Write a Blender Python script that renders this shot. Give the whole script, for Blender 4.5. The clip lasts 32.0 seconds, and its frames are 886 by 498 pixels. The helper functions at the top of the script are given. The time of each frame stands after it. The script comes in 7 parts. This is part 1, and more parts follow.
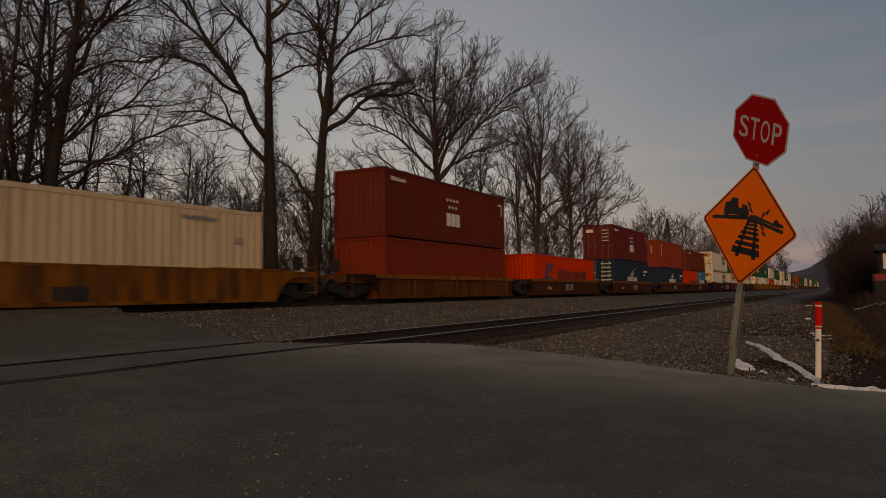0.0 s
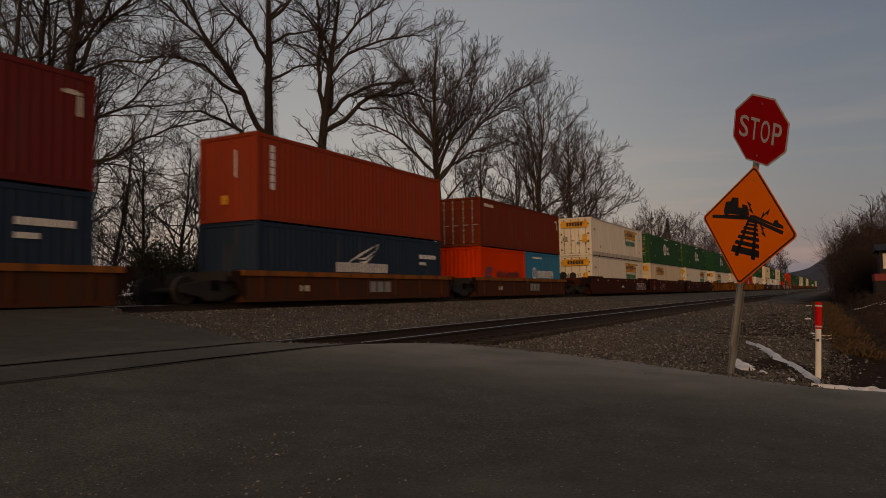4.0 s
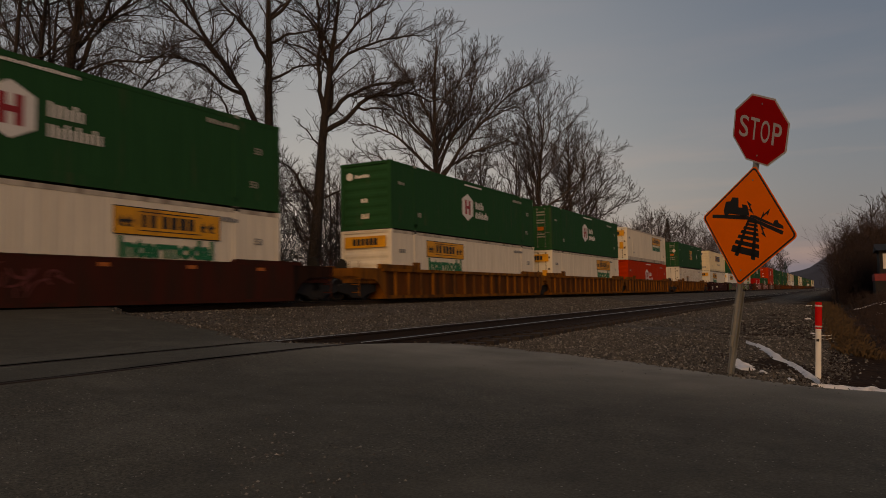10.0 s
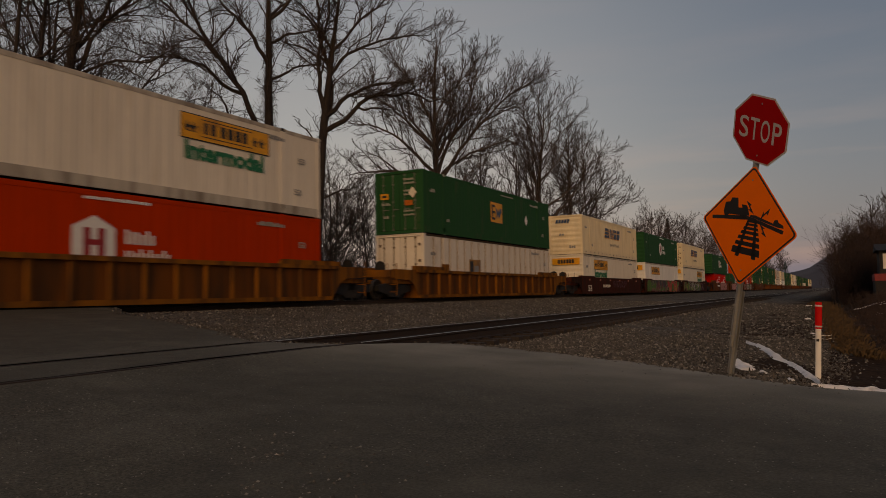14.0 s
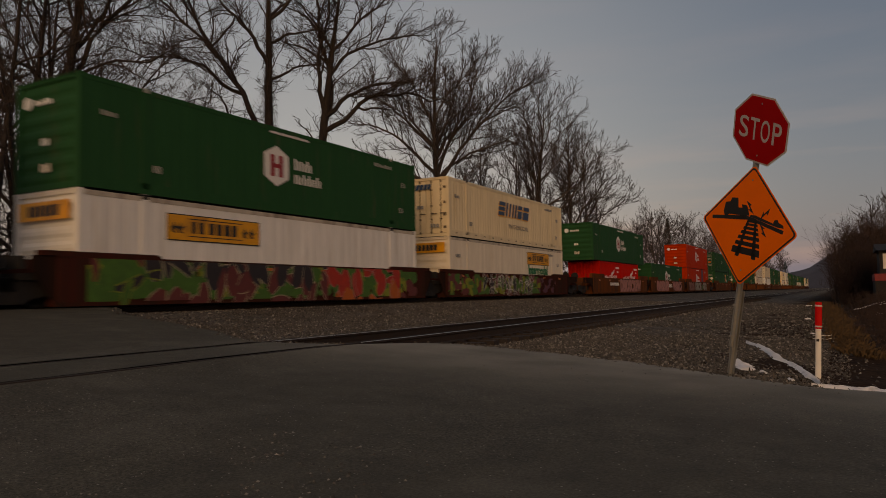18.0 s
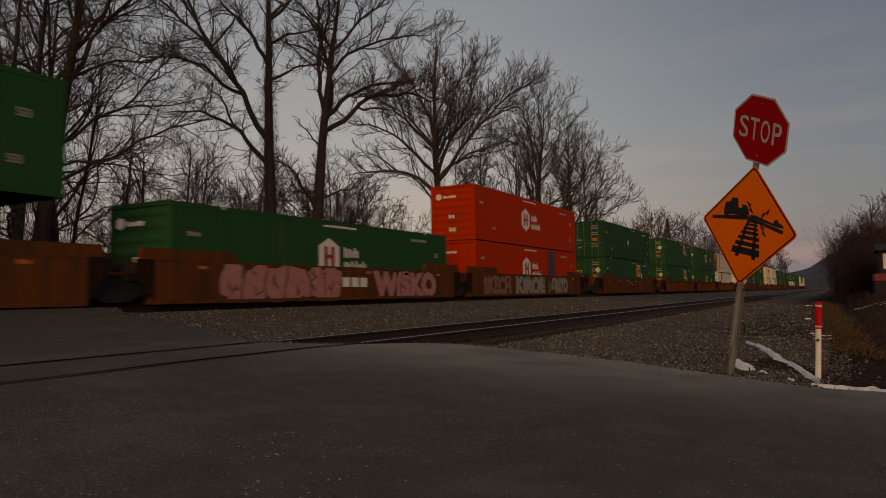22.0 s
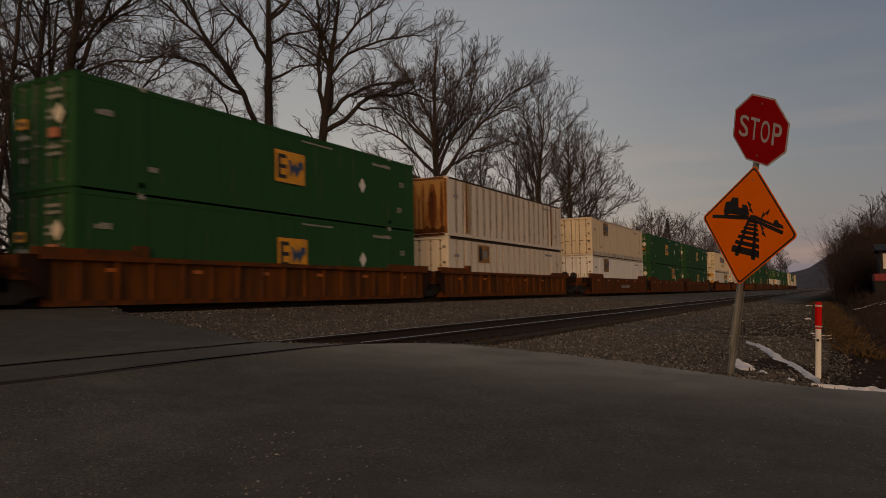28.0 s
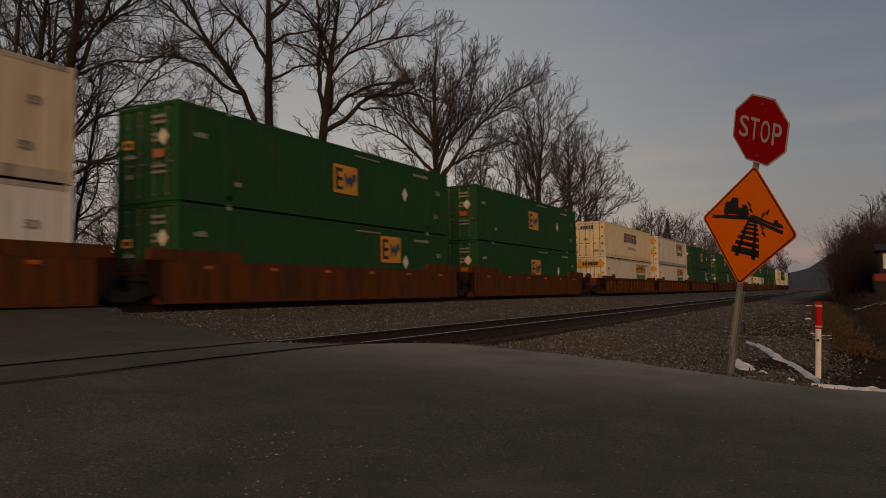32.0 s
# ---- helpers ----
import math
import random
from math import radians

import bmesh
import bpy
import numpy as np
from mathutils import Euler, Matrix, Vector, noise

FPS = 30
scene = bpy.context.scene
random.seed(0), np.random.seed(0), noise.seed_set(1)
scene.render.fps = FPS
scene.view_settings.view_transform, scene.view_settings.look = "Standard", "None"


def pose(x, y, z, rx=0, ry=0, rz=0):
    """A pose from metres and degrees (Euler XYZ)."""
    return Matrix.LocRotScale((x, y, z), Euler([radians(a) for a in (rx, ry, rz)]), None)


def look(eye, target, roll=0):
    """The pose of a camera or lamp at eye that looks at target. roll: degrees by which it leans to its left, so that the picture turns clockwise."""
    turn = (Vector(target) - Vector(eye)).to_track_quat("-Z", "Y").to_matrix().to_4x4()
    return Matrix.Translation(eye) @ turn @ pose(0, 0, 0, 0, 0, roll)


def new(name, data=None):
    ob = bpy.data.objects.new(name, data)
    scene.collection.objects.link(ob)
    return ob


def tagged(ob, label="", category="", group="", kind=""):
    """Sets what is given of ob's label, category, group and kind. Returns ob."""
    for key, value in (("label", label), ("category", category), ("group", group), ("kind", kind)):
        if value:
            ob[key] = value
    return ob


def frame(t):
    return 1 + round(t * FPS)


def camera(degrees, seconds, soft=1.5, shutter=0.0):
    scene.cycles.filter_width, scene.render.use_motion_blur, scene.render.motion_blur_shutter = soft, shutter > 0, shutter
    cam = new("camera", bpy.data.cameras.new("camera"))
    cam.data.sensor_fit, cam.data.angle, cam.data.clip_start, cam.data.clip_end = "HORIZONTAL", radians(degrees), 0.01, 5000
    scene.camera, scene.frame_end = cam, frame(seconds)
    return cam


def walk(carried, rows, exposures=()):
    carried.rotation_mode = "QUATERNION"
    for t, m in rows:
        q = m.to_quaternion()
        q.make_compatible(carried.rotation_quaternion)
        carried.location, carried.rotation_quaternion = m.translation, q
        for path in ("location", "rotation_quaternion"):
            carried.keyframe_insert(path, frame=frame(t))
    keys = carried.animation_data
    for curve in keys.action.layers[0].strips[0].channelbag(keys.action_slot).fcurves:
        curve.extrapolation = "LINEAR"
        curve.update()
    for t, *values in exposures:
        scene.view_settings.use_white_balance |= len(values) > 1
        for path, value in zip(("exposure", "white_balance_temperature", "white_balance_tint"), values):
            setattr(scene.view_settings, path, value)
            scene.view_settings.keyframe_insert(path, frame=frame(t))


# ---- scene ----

# ---------------------------------------------------------------- camera
CZ = 1.0                                    # height of the lens over the road
cam = camera(63.05, 32.0, soft=0.5, shutter=0.4)
EYE = pose(0, 0, CZ) @ Matrix.Rotation(radians(28.606), 4, "Z") @ Matrix.Rotation(radians(93.615), 4, "X") @ Matrix.Rotation(radians(-1.012), 4, "Z")
walk(cam, [(0.0, EYE), (32.0, EYE)], exposures=[(0.0, 0.0, 7350, 13), (32.0, 0.0, 7350, 13)])

# ---------------------------------------------------------------- world and light (dusk, the sun has just set behind the camera)
world = bpy.data.worlds.new("dusk_sky")
scene.world = world
world.use_nodes = True
wn, wl = world.node_tree.nodes, world.node_tree.links
wn.clear()
sky = wn.new("ShaderNodeTexSky")
sky.sky_type, sky.sun_disc = "NISHITA", False
sky.sun_elevation, sky.sun_rotation = radians(2.0), radians(155)
sky.dust_density = 2.0
geo = wn.new("ShaderNodeTexCoord")
sep = wn.new("ShaderNodeSeparateXYZ")
wl.new(geo.outputs["Generated"], sep.inputs[0])
ramp = wn.new("ShaderNodeValToRGB")
wl.new(sep.outputs["Z"], ramp.inputs[0])
cr = ramp.color_ramp
cr.elements[0].position, cr.elements[0].color = 0.0, (0.35, 0.30, 0.30, 1)
cr.elements[1].position, cr.elements[1].color = 1.0, (0.12, 0.14, 0.18, 1)
for p, c in ((0.10, (0.285, 0.262, 0.275)), (0.22, (0.22, 0.222, 0.245)), (0.42, (0.160, 0.174, 0.205))):
    e = cr.elements.new(p)
    e.color = (*c, 1)
# thin streaks of cloud near the horizon
mp = wn.new("ShaderNodeMapping")
mp.inputs["Scale"].default_value = (2.2, 2.2, 16.0)
wl.new(geo.outputs["Generated"], mp.inputs[0])
cl = wn.new("ShaderNodeTexNoise")
cl.inputs["Scale"].default_value, cl.inputs["Detail"].default_value = 1.7, 5.0
wl.new(mp.outputs[0], cl.inputs["Vector"])
cm = wn.new("ShaderNodeMapRange")
cm.inputs["From Min"].default_value, cm.inputs["From Max"].default_value = 0.5, 0.78
wl.new(cl.outputs[0], cm.inputs["Value"])
cmix = wn.new("ShaderNodeMixRGB")
cmix.inputs[2].default_value = (0.27, 0.20, 0.195, 1)
cfac = wn.new("ShaderNodeMath")
cfac.operation = "MULTIPLY"
cfac.inputs[1].default_value = 0.9
low_sky = wn.new("ShaderNodeMapRange")
for k_, v_ in (("From Min", 0.24), ("From Max", 0.08), ("To Min", 0.10), ("To Max", 0.75)):
    low_sky.inputs[k_].default_value = v_
wl.new(sep.outputs["Z"], low_sky.inputs["Value"])
cmul = wn.new("ShaderNodeMath")
cmul.operation = "MULTIPLY"
wl.new(cm.outputs[0], cmul.inputs[0])
wl.new(low_sky.outputs[0], cmul.inputs[1])
wl.new(cmul.outputs[0], cfac.inputs[0])
wl.new(cfac.outputs[0], cmix.inputs[0])
# the sky darkens and turns bluer towards the right of the line
sx0 = wn.new("ShaderNodeMapRange")
sx0.inputs["From Min"].default_value, sx0.inputs["From Max"].default_value = -0.60, 0.08
sx0.interpolation_type = "SMOOTHSTEP"
wl.new(sep.outputs["X"], sx0.inputs["Value"])
side = wn.new("ShaderNodeMixRGB")
side.blend_type = "MULTIPLY"
side.inputs[2].default_value = (0.345, 0.415, 0.57, 1)
wl.new(sx0.outputs[0], side.inputs[0])
wl.new(ramp.outputs[0], side.inputs[1])
wl.new(side.outputs[0], cmix.inputs[1])
bg1 = wn.new("ShaderNodeBackground")
bg1.inputs["Strength"].default_value = 1.22
wl.new(cmix.outputs[0], bg1.inputs["Color"])
bg2 = wn.new("ShaderNodeBackground")
bg2.inputs["Strength"].default_value = 0.06
wl.new(sky.outputs[0], bg2.inputs["Color"])
addw = wn.new("ShaderNodeAddShader")
wl.new(bg1.outputs[0], addw.inputs[0])
wl.new(bg2.outputs[0], addw.inputs[1])
wo = wn.new("ShaderNodeOutputWorld")
wl.new(addw.outputs[0], wo.inputs[0])

sun = new("sun", bpy.data.lights.new("sun", "SUN"))
sun.data.energy, sun.data.angle, sun.data.color = 1.15, radians(40), (1.0, 0.66, 0.35)
sun.matrix_world = look((7.5, -16.5, 5.6), (0, 0, 0))

# ---------------------------------------------------------------- materials
def mat(name, col, rough=0.6, metal=0.0, var=0.15, scale=6.0, bump=0.0, bscale=60.0, dirt=None, dirt_amt=0.0, stretch=(1, 1, 1), dirt_scale=1.2, spec=0.4, rnd=0.0, dirt_max=0.9):
    """Principled surface with broad and fine variation, an optional layer of dirt or rust, and a bump."""
    m = bpy.data.materials.new(name)
    m.use_nodes = True
    n, l = m.node_tree.nodes, m.node_tree.links
    b = n["Principled BSDF"]
    tc = n.new("ShaderNodeTexCoord")
    mpn = n.new("ShaderNodeMapping")
    mpn.inputs["Scale"].default_value = stretch
    l.new(tc.outputs["Object"], mpn.inputs[0])
    vec = mpn.outputs[0]
    if rnd:
        info = n.new("ShaderNodeObjectInfo")
        ad = n.new("ShaderNodeVectorMath")
        ad.operation = "ADD"
        sc = n.new("ShaderNodeMath")
        sc.operation = "MULTIPLY"
        sc.inputs[1].default_value = 37.0
        l.new(info.outputs["Random"], sc.inputs[0])
        l.new(mpn.outputs[0], ad.inputs[0])
        l.new(sc.outputs[0], ad.inputs[1])
        vec = ad.outputs[0]
    def tex(s, d=5.0):
        t = n.new("ShaderNodeTexNoise")
        t.inputs["Scale"].default_value, t.inputs["Detail"].default_value = s, d
        l.new(vec, t.inputs["Vector"])
        return t
    def mix(fac, a, c2, mode="MIX"):
        x = n.new("ShaderNodeMixRGB")
        x.blend_type = mode
        for i, v in enumerate((fac, a, c2)):
            if isinstance(v, (int, float)):
                x.inputs[i].default_value = v
            elif isinstance(v, tuple):
                x.inputs[i].default_value = (*v[:3], 1)
            else:
                l.new(v, x.inputs[i])
        return x.outputs[0]
    def rng(src, lo, hi, a=0.0, c2=1.0):
        r = n.new("ShaderNodeMapRange")
        for k, v in (("From Min", lo), ("From Max", hi), ("To Min", a), ("To Max", c2)):
            r.inputs[k].default_value = v
        l.new(src, r.inputs["Value"])
        return r.outputs[0]
    t1, t2 = tex(scale), tex(scale * 9)
    lo = tuple(max(0, c * (1 - var)) for c in col)
    hi = tuple(min(1, c * (1 + var)) for c in col)
    c = mix(rng(t1.outputs[0], 0.3, 0.7), lo, hi)
    c = mix(rng(t2.outputs[0], 0.35, 0.65, 0.0, 0.5), c, lo)
    if dirt:
        t3 = tex(dirt_scale, 8.0)
        c = mix(rng(t3.outputs[0], 0.62 - 0.3 * dirt_amt, 0.80 - 0.2 * dirt_amt, 0.0, dirt_max), c, dirt)
    l.new(c, b.inputs["Base Color"])
    l.new(rng(t1.outputs[0], 0.3, 0.7, max(0.02, rough - 0.08), min(1, rough + 0.08)), b.inputs["Roughness"])
    b.inputs["Metallic"].default_value = metal
    b.inputs["Specular IOR Level"].default_value = spec
    if bump:
        t4 = tex(bscale, 6.0)
        bp = n.new("ShaderNodeBump")
        bp.inputs["Strength"].default_value, bp.inputs["Distance"].default_value = bump, 0.02
        l.new(t4.outputs[0], bp.inputs["Height"])
        l.new(bp.outputs[0], b.inputs["Normal"])
    return m

GRIME = (0.10, 0.075, 0.05)
def paint(name, col, **k):
    a = dict(rough=0.6, var=0.10, scale=1.3, bump=0.05, bscale=30, dirt=GRIME, dirt_amt=0.25, stretch=(1, 2.2, 0.3), rnd=1.0, spec=0.03, dirt_max=0.42)
    a.update(k)
    return mat(name, col, **a)

M = dict(
    cream=paint("cream_paint", (0.62, 0.50, 0.33), dirt_amt=0.35),
    boxwhite=paint("white_container_paint", (0.74, 0.67, 0.55), dirt=(0.52, 0.42, 0.28), dirt_amt=0.15),
    boxdirty=paint("soiled_white_paint", (0.68, 0.57, 0.41), dirt=(0.40, 0.28, 0.15), dirt_amt=0.4),
    white=paint("clean_white_paint", (0.78, 0.76, 0.72), dirt=(0.45, 0.38, 0.30), dirt_amt=0.2),
    slanted=paint("ivory_paint", (0.72, 0.61, 0.41), dirt=(0.50, 0.36, 0.18), dirt_amt=0.25),
    railbrown=paint("rusted_dark_rail", (0.050, 0.034, 0.022), dirt=(0.12, 0.06, 0.025), dirt_amt=0.4, dirt_scale=3.0, dirt_max=0.9),
    palestain=paint("pale_rust_and_shade", (0.36, 0.26, 0.15), dirt=(0.50, 0.42, 0.31), dirt_amt=0.4, dirt_scale=3.0, dirt_max=0.9),
    rusty=paint("rust_streaked_white_paint", (0.68, 0.62, 0.53), dirt=(0.42, 0.28, 0.14), dirt_amt=0.2, dirt_scale=2.0),
    rustshade=paint("rust_and_fold_shade", (0.12, 0.076, 0.038), dirt=(0.30, 0.21, 0.12), dirt_amt=0.4, dirt_scale=3.0, dirt_max=0.9),
    green=paint("green_paint", (0.022, 0.080, 0.030), dirt_amt=0.1),
    darkgreen=paint("dark_green_paint", (0.020, 0.066, 0.030), dirt_amt=0.15),
    maroon=paint("maroon_paint", (0.122, 0.023, 0.014), dirt_amt=0.2),
    winemaroon=paint("wine_maroon_paint", (0.122, 0.021, 0.020), dirt_amt=0.2),
    lowmaroon=paint("red_brown_paint", (0.178, 0.027, 0.011), dirt_amt=0.2),
    brownred=paint("brown_red_paint", (0.25, 0.040, 0.018), dirt_amt=0.2),
    rustmaroon=paint("rusty_maroon_paint", (0.135, 0.026, 0.013), dirt_amt=0.2),
    redorange=paint("red_orange_paint", (0.44, 0.031, 0.002), dirt=(0.22, 0.03, 0.008), dirt_amt=0.10),
    orange=paint("orange_paint", (0.54, 0.037, 0.001), dirt=(0.30, 0.03, 0.006), dirt_amt=0.12),
    red=paint("red_paint", (0.43, 0.009, 0.004), dirt=(0.2, 0.015, 0.008), dirt_amt=0.10),
    navy=paint("navy_paint", (0.020, 0.035, 0.062), dirt_amt=0.12),
    blue=paint("blue_paint", (0.030, 0.17, 0.30), dirt_amt=0.12),
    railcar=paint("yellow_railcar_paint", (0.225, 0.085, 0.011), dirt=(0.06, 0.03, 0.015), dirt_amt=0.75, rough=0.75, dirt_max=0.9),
    railcarpanel=paint("dark_orange_panel_paint", (0.135, 0.046, 0.010), dirt=(0.045, 0.024, 0.013), dirt_amt=0.7, rough=0.8, dirt_max=0.9),
    railcarbrown=paint("faded_orange_brown_railcar_paint", (0.130, 0.042, 0.012), dirt=(0.06, 0.03, 0.018), dirt_amt=0.7, rough=0.8, dirt_max=0.9),
    carmaroon=paint("maroon_railcar_paint", (0.058, 0.017, 0.012), dirt=(0.03, 0.018, 0.013), dirt_amt=0.6, rough=0.8, dirt_max=0.9),
    carend=paint("dark_brown_end_paint", (0.030, 0.014, 0.009), dirt=(0.015, 0.010, 0.008), dirt_amt=0.6, rough=0.8, dirt_max=0.9),
    carbrown=paint("brown_railcar_paint", (0.075, 0.026, 0.014), dirt=(0.05, 0.03, 0.02), dirt_amt=0.7, rough=0.8, dirt_max=0.9),
    topchord=paint("worn_orange_chord_paint", (0.24, 0.085, 0.022), dirt=(0.07, 0.035, 0.02), dirt_amt=0.5, rough=0.75, dirt_max=0.9),
    # grimy steel, its colour lowered further to stand for deep shade around the trucks
    grime=mat("shade_dark_grimy_steel", (0.013, 0.011, 0.010), rough=0.8, var=0.3),
    steel=mat("worn_wheel_steel", (0.09, 0.075, 0.062), rough=0.5, metal=0.6),
    galv=mat("galvanised_steel", (0.32, 0.315, 0.295), rough=0.5, metal=0.7, var=0.12, bump=0.05),
    darkrail=mat("rusty_rail_web", (0.026, 0.016, 0.011), rough=0.85, var=0.3, bump=0.2, rnd=1),
    railglint=mat("polished_edge_glint", (0.66, 0.57, 0.45), rough=0.34, metal=1.0, var=0.1),
    tie=mat("weathered_tie_wood", (0.034, 0.024, 0.018), rough=0.9, var=0.35, scale=3, bump=0.5, bscale=40, stretch=(0.3, 3, 3), rnd=1),
    rubber=mat("black_crossing_rubber", (0.022, 0.021, 0.020), rough=0.8, var=0.2),
    decwhite=mat("white_lettering", (0.72, 0.70, 0.66), rough=0.5, var=0.08),
    deccream=mat("cream_lettering", (0.66, 0.60, 0.48), rough=0.5, var=0.1),
    decfaded=mat("faded_lettering", (0.30, 0.30, 0.25), rough=0.6, var=0.15),
    ochre=paint("ochre_rust_film", (0.36, 0.20, 0.075), dirt=(0.15, 0.055, 0.02), dirt_amt=0.55, dirt_scale=2.2, rough=0.8, dirt_max=0.9),
    deeprust=paint("deep_rust", (0.13, 0.045, 0.015), dirt=(0.30, 0.13, 0.04), dirt_amt=0.5, dirt_scale=2.5, rough=0.85, dirt_max=0.9),
    burntrust=paint("burnt_rust", (0.050, 0.020, 0.010), dirt=(0.14, 0.05, 0.02), dirt_amt=0.5, dirt_scale=3.0, rough=0.85, dirt_max=0.9),
    rustybar=mat("rusty_door_bar", (0.16, 0.115, 0.075), rough=0.7, metal=0.2, var=0.35, scale=4, rnd=1),
    dullsteel=mat("dull_door_hardware", (0.13, 0.14, 0.11), rough=0.6, metal=0.3),
    decbrown=mat("faded_ochre_panel", (0.33, 0.165, 0.035), rough=0.6, var=0.2, scale=3, dirt=(0.12, 0.06, 0.02), dirt_amt=0.4),
    decgrey=mat("grey_lettering", (0.22, 0.22, 0.22), rough=0.6),
    decyellow=mat("yellow_panel", (0.72, 0.33, 0.008), rough=0.5, var=0.12, scale=3, dirt=(0.35, 0.16, 0.02), dirt_amt=0.3),
    decblack=mat("black_lettering", (0.018, 0.018, 0.018), rough=0.6),
    decgreen=mat("green_lettering", (0.010, 0.15, 0.055), rough=0.5),
    decblue=mat("blue_lettering", (0.024, 0.058, 0.13), rough=0.5),
    decred=mat("dark_red_lettering", (0.30, 0.02, 0.02), rough=0.5),
    reflector=mat("orange_reflector", (0.42, 0.115, 0.008), rough=0.3),
    gpink=mat("faded_pink_spray", (0.42, 0.19, 0.17), rough=0.8, var=0.25),
    gcream=mat("cream_spray", (0.38, 0.33, 0.22), rough=0.8, var=0.3),
    gpinkdim=mat("dusty_pink_spray", (0.23, 0.105, 0.085), rough=0.8, var=0.3),
    ggreen=mat("leaf_green_spray", (0.055, 0.135, 0.020), rough=0.8, var=0.25),
    gwhite=mat("silver_white_spray", (0.56, 0.52, 0.49), rough=0.7, var=0.25),
    gsilver=mat("dirty_silver_spray", (0.27, 0.245, 0.20), rough=0.75, var=0.3),
    gred=mat("red_spray", (0.36, 0.028, 0.012), rough=0.7, var=0.25),
    glime=mat("lime_spray", (0.20, 0.23, 0.022), rough=0.8, var=0.25),
    gplum=mat("dark_red_spray", (0.120, 0.026, 0.022), rough=0.7, var=0.2),
    gorange=mat("orange_spray", (0.40, 0.095, 0.010), rough=0.7, var=0.2),
    gdark=mat("black_spray", (0.025, 0.02, 0.022), rough=0.7),
    gpurple=mat("plum_spray", (0.09, 0.03, 0.05), rough=0.7),
    signred=mat("red_sign_sheeting", (0.38, 0.002, 0.003), rough=0.5, var=0.06, spec=0.12),
    signwhite=mat("white_sign_sheeting", (0.50, 0.46, 0.44), rough=0.4, var=0.06),
    signorange=mat("orange_yellow_sign_sheeting", (0.86, 0.145, 0.0015), rough=0.5, var=0.05, scale=4, spec=0.15),
    signblack=mat("black_sign_film", (0.012, 0.011, 0.010), rough=0.5),
    railgrey=paint("grey_container_rail", (0.50, 0.45, 0.37), dirt=(0.12, 0.09, 0.07), dirt_amt=0.5, dirt_max=0.7),
    postred=mat("red_post_sleeve", (0.50, 0.005, 0.005), rough=0.55, var=0.06, spec=0.1),
    postwhite=mat("white_plastic_post", (0.78, 0.74, 0.68), rough=0.5, var=0.06),
    snow=mat("old_snow", (0.80, 0.765, 0.73), rough=0.8, var=0.06, scale=9, bump=0.5, bscale=40, dirt=(0.35, 0.33, 0.31), dirt_amt=0.15, dirt_scale=6),
    bark=mat("dark_bark", (0.034, 0.026, 0.022), rough=0.95, var=0.4, scale=5, bump=0.7, bscale=25, stretch=(1, 1, 0.3), rnd=1),
    bark2=mat("grey_bark", (0.062, 0.048, 0.040), rough=0.95, var=0.35, scale=5, bump=0.6, bscale=25, stretch=(1, 1, 0.3), rnd=1),
    twig=mat("twig_bark", (0.042, 0.029, 0.023), rough=0.9, var=0.25, rnd=1),
    brush=mat("brown_brush_stems", (0.044, 0.026, 0.020), rough=0.95, var=0.3, rnd=1),
    drygrass=mat("dry_straw_grass", (0.076, 0.045, 0.018), rough=0.9, var=0.35, rnd=1),
    needle=mat("dark_evergreen_leaf", (0.022, 0.036, 0.018), rough=0.8, var=0.4),
    stone=mat("ballast_stone", (0.15, 0.125, 0.105), rough=0.9, var=0.5, scale=14, bump=0.4, bscale=120),
    hill=mat("bare_wooded_hillside", (0.055, 0.050, 0.060), rough=1.0, var=0.3, scale=0.02, bump=0.3, bscale=0.3),
    barnred=mat("weathered_red_boards", (0.22, 0.035, 0.035), rough=0.8, var=0.2, scale=3),
    barnwhite=mat("white_wall_paint", (0.70, 0.66, 0.60), rough=0.7, var=0.1),
)

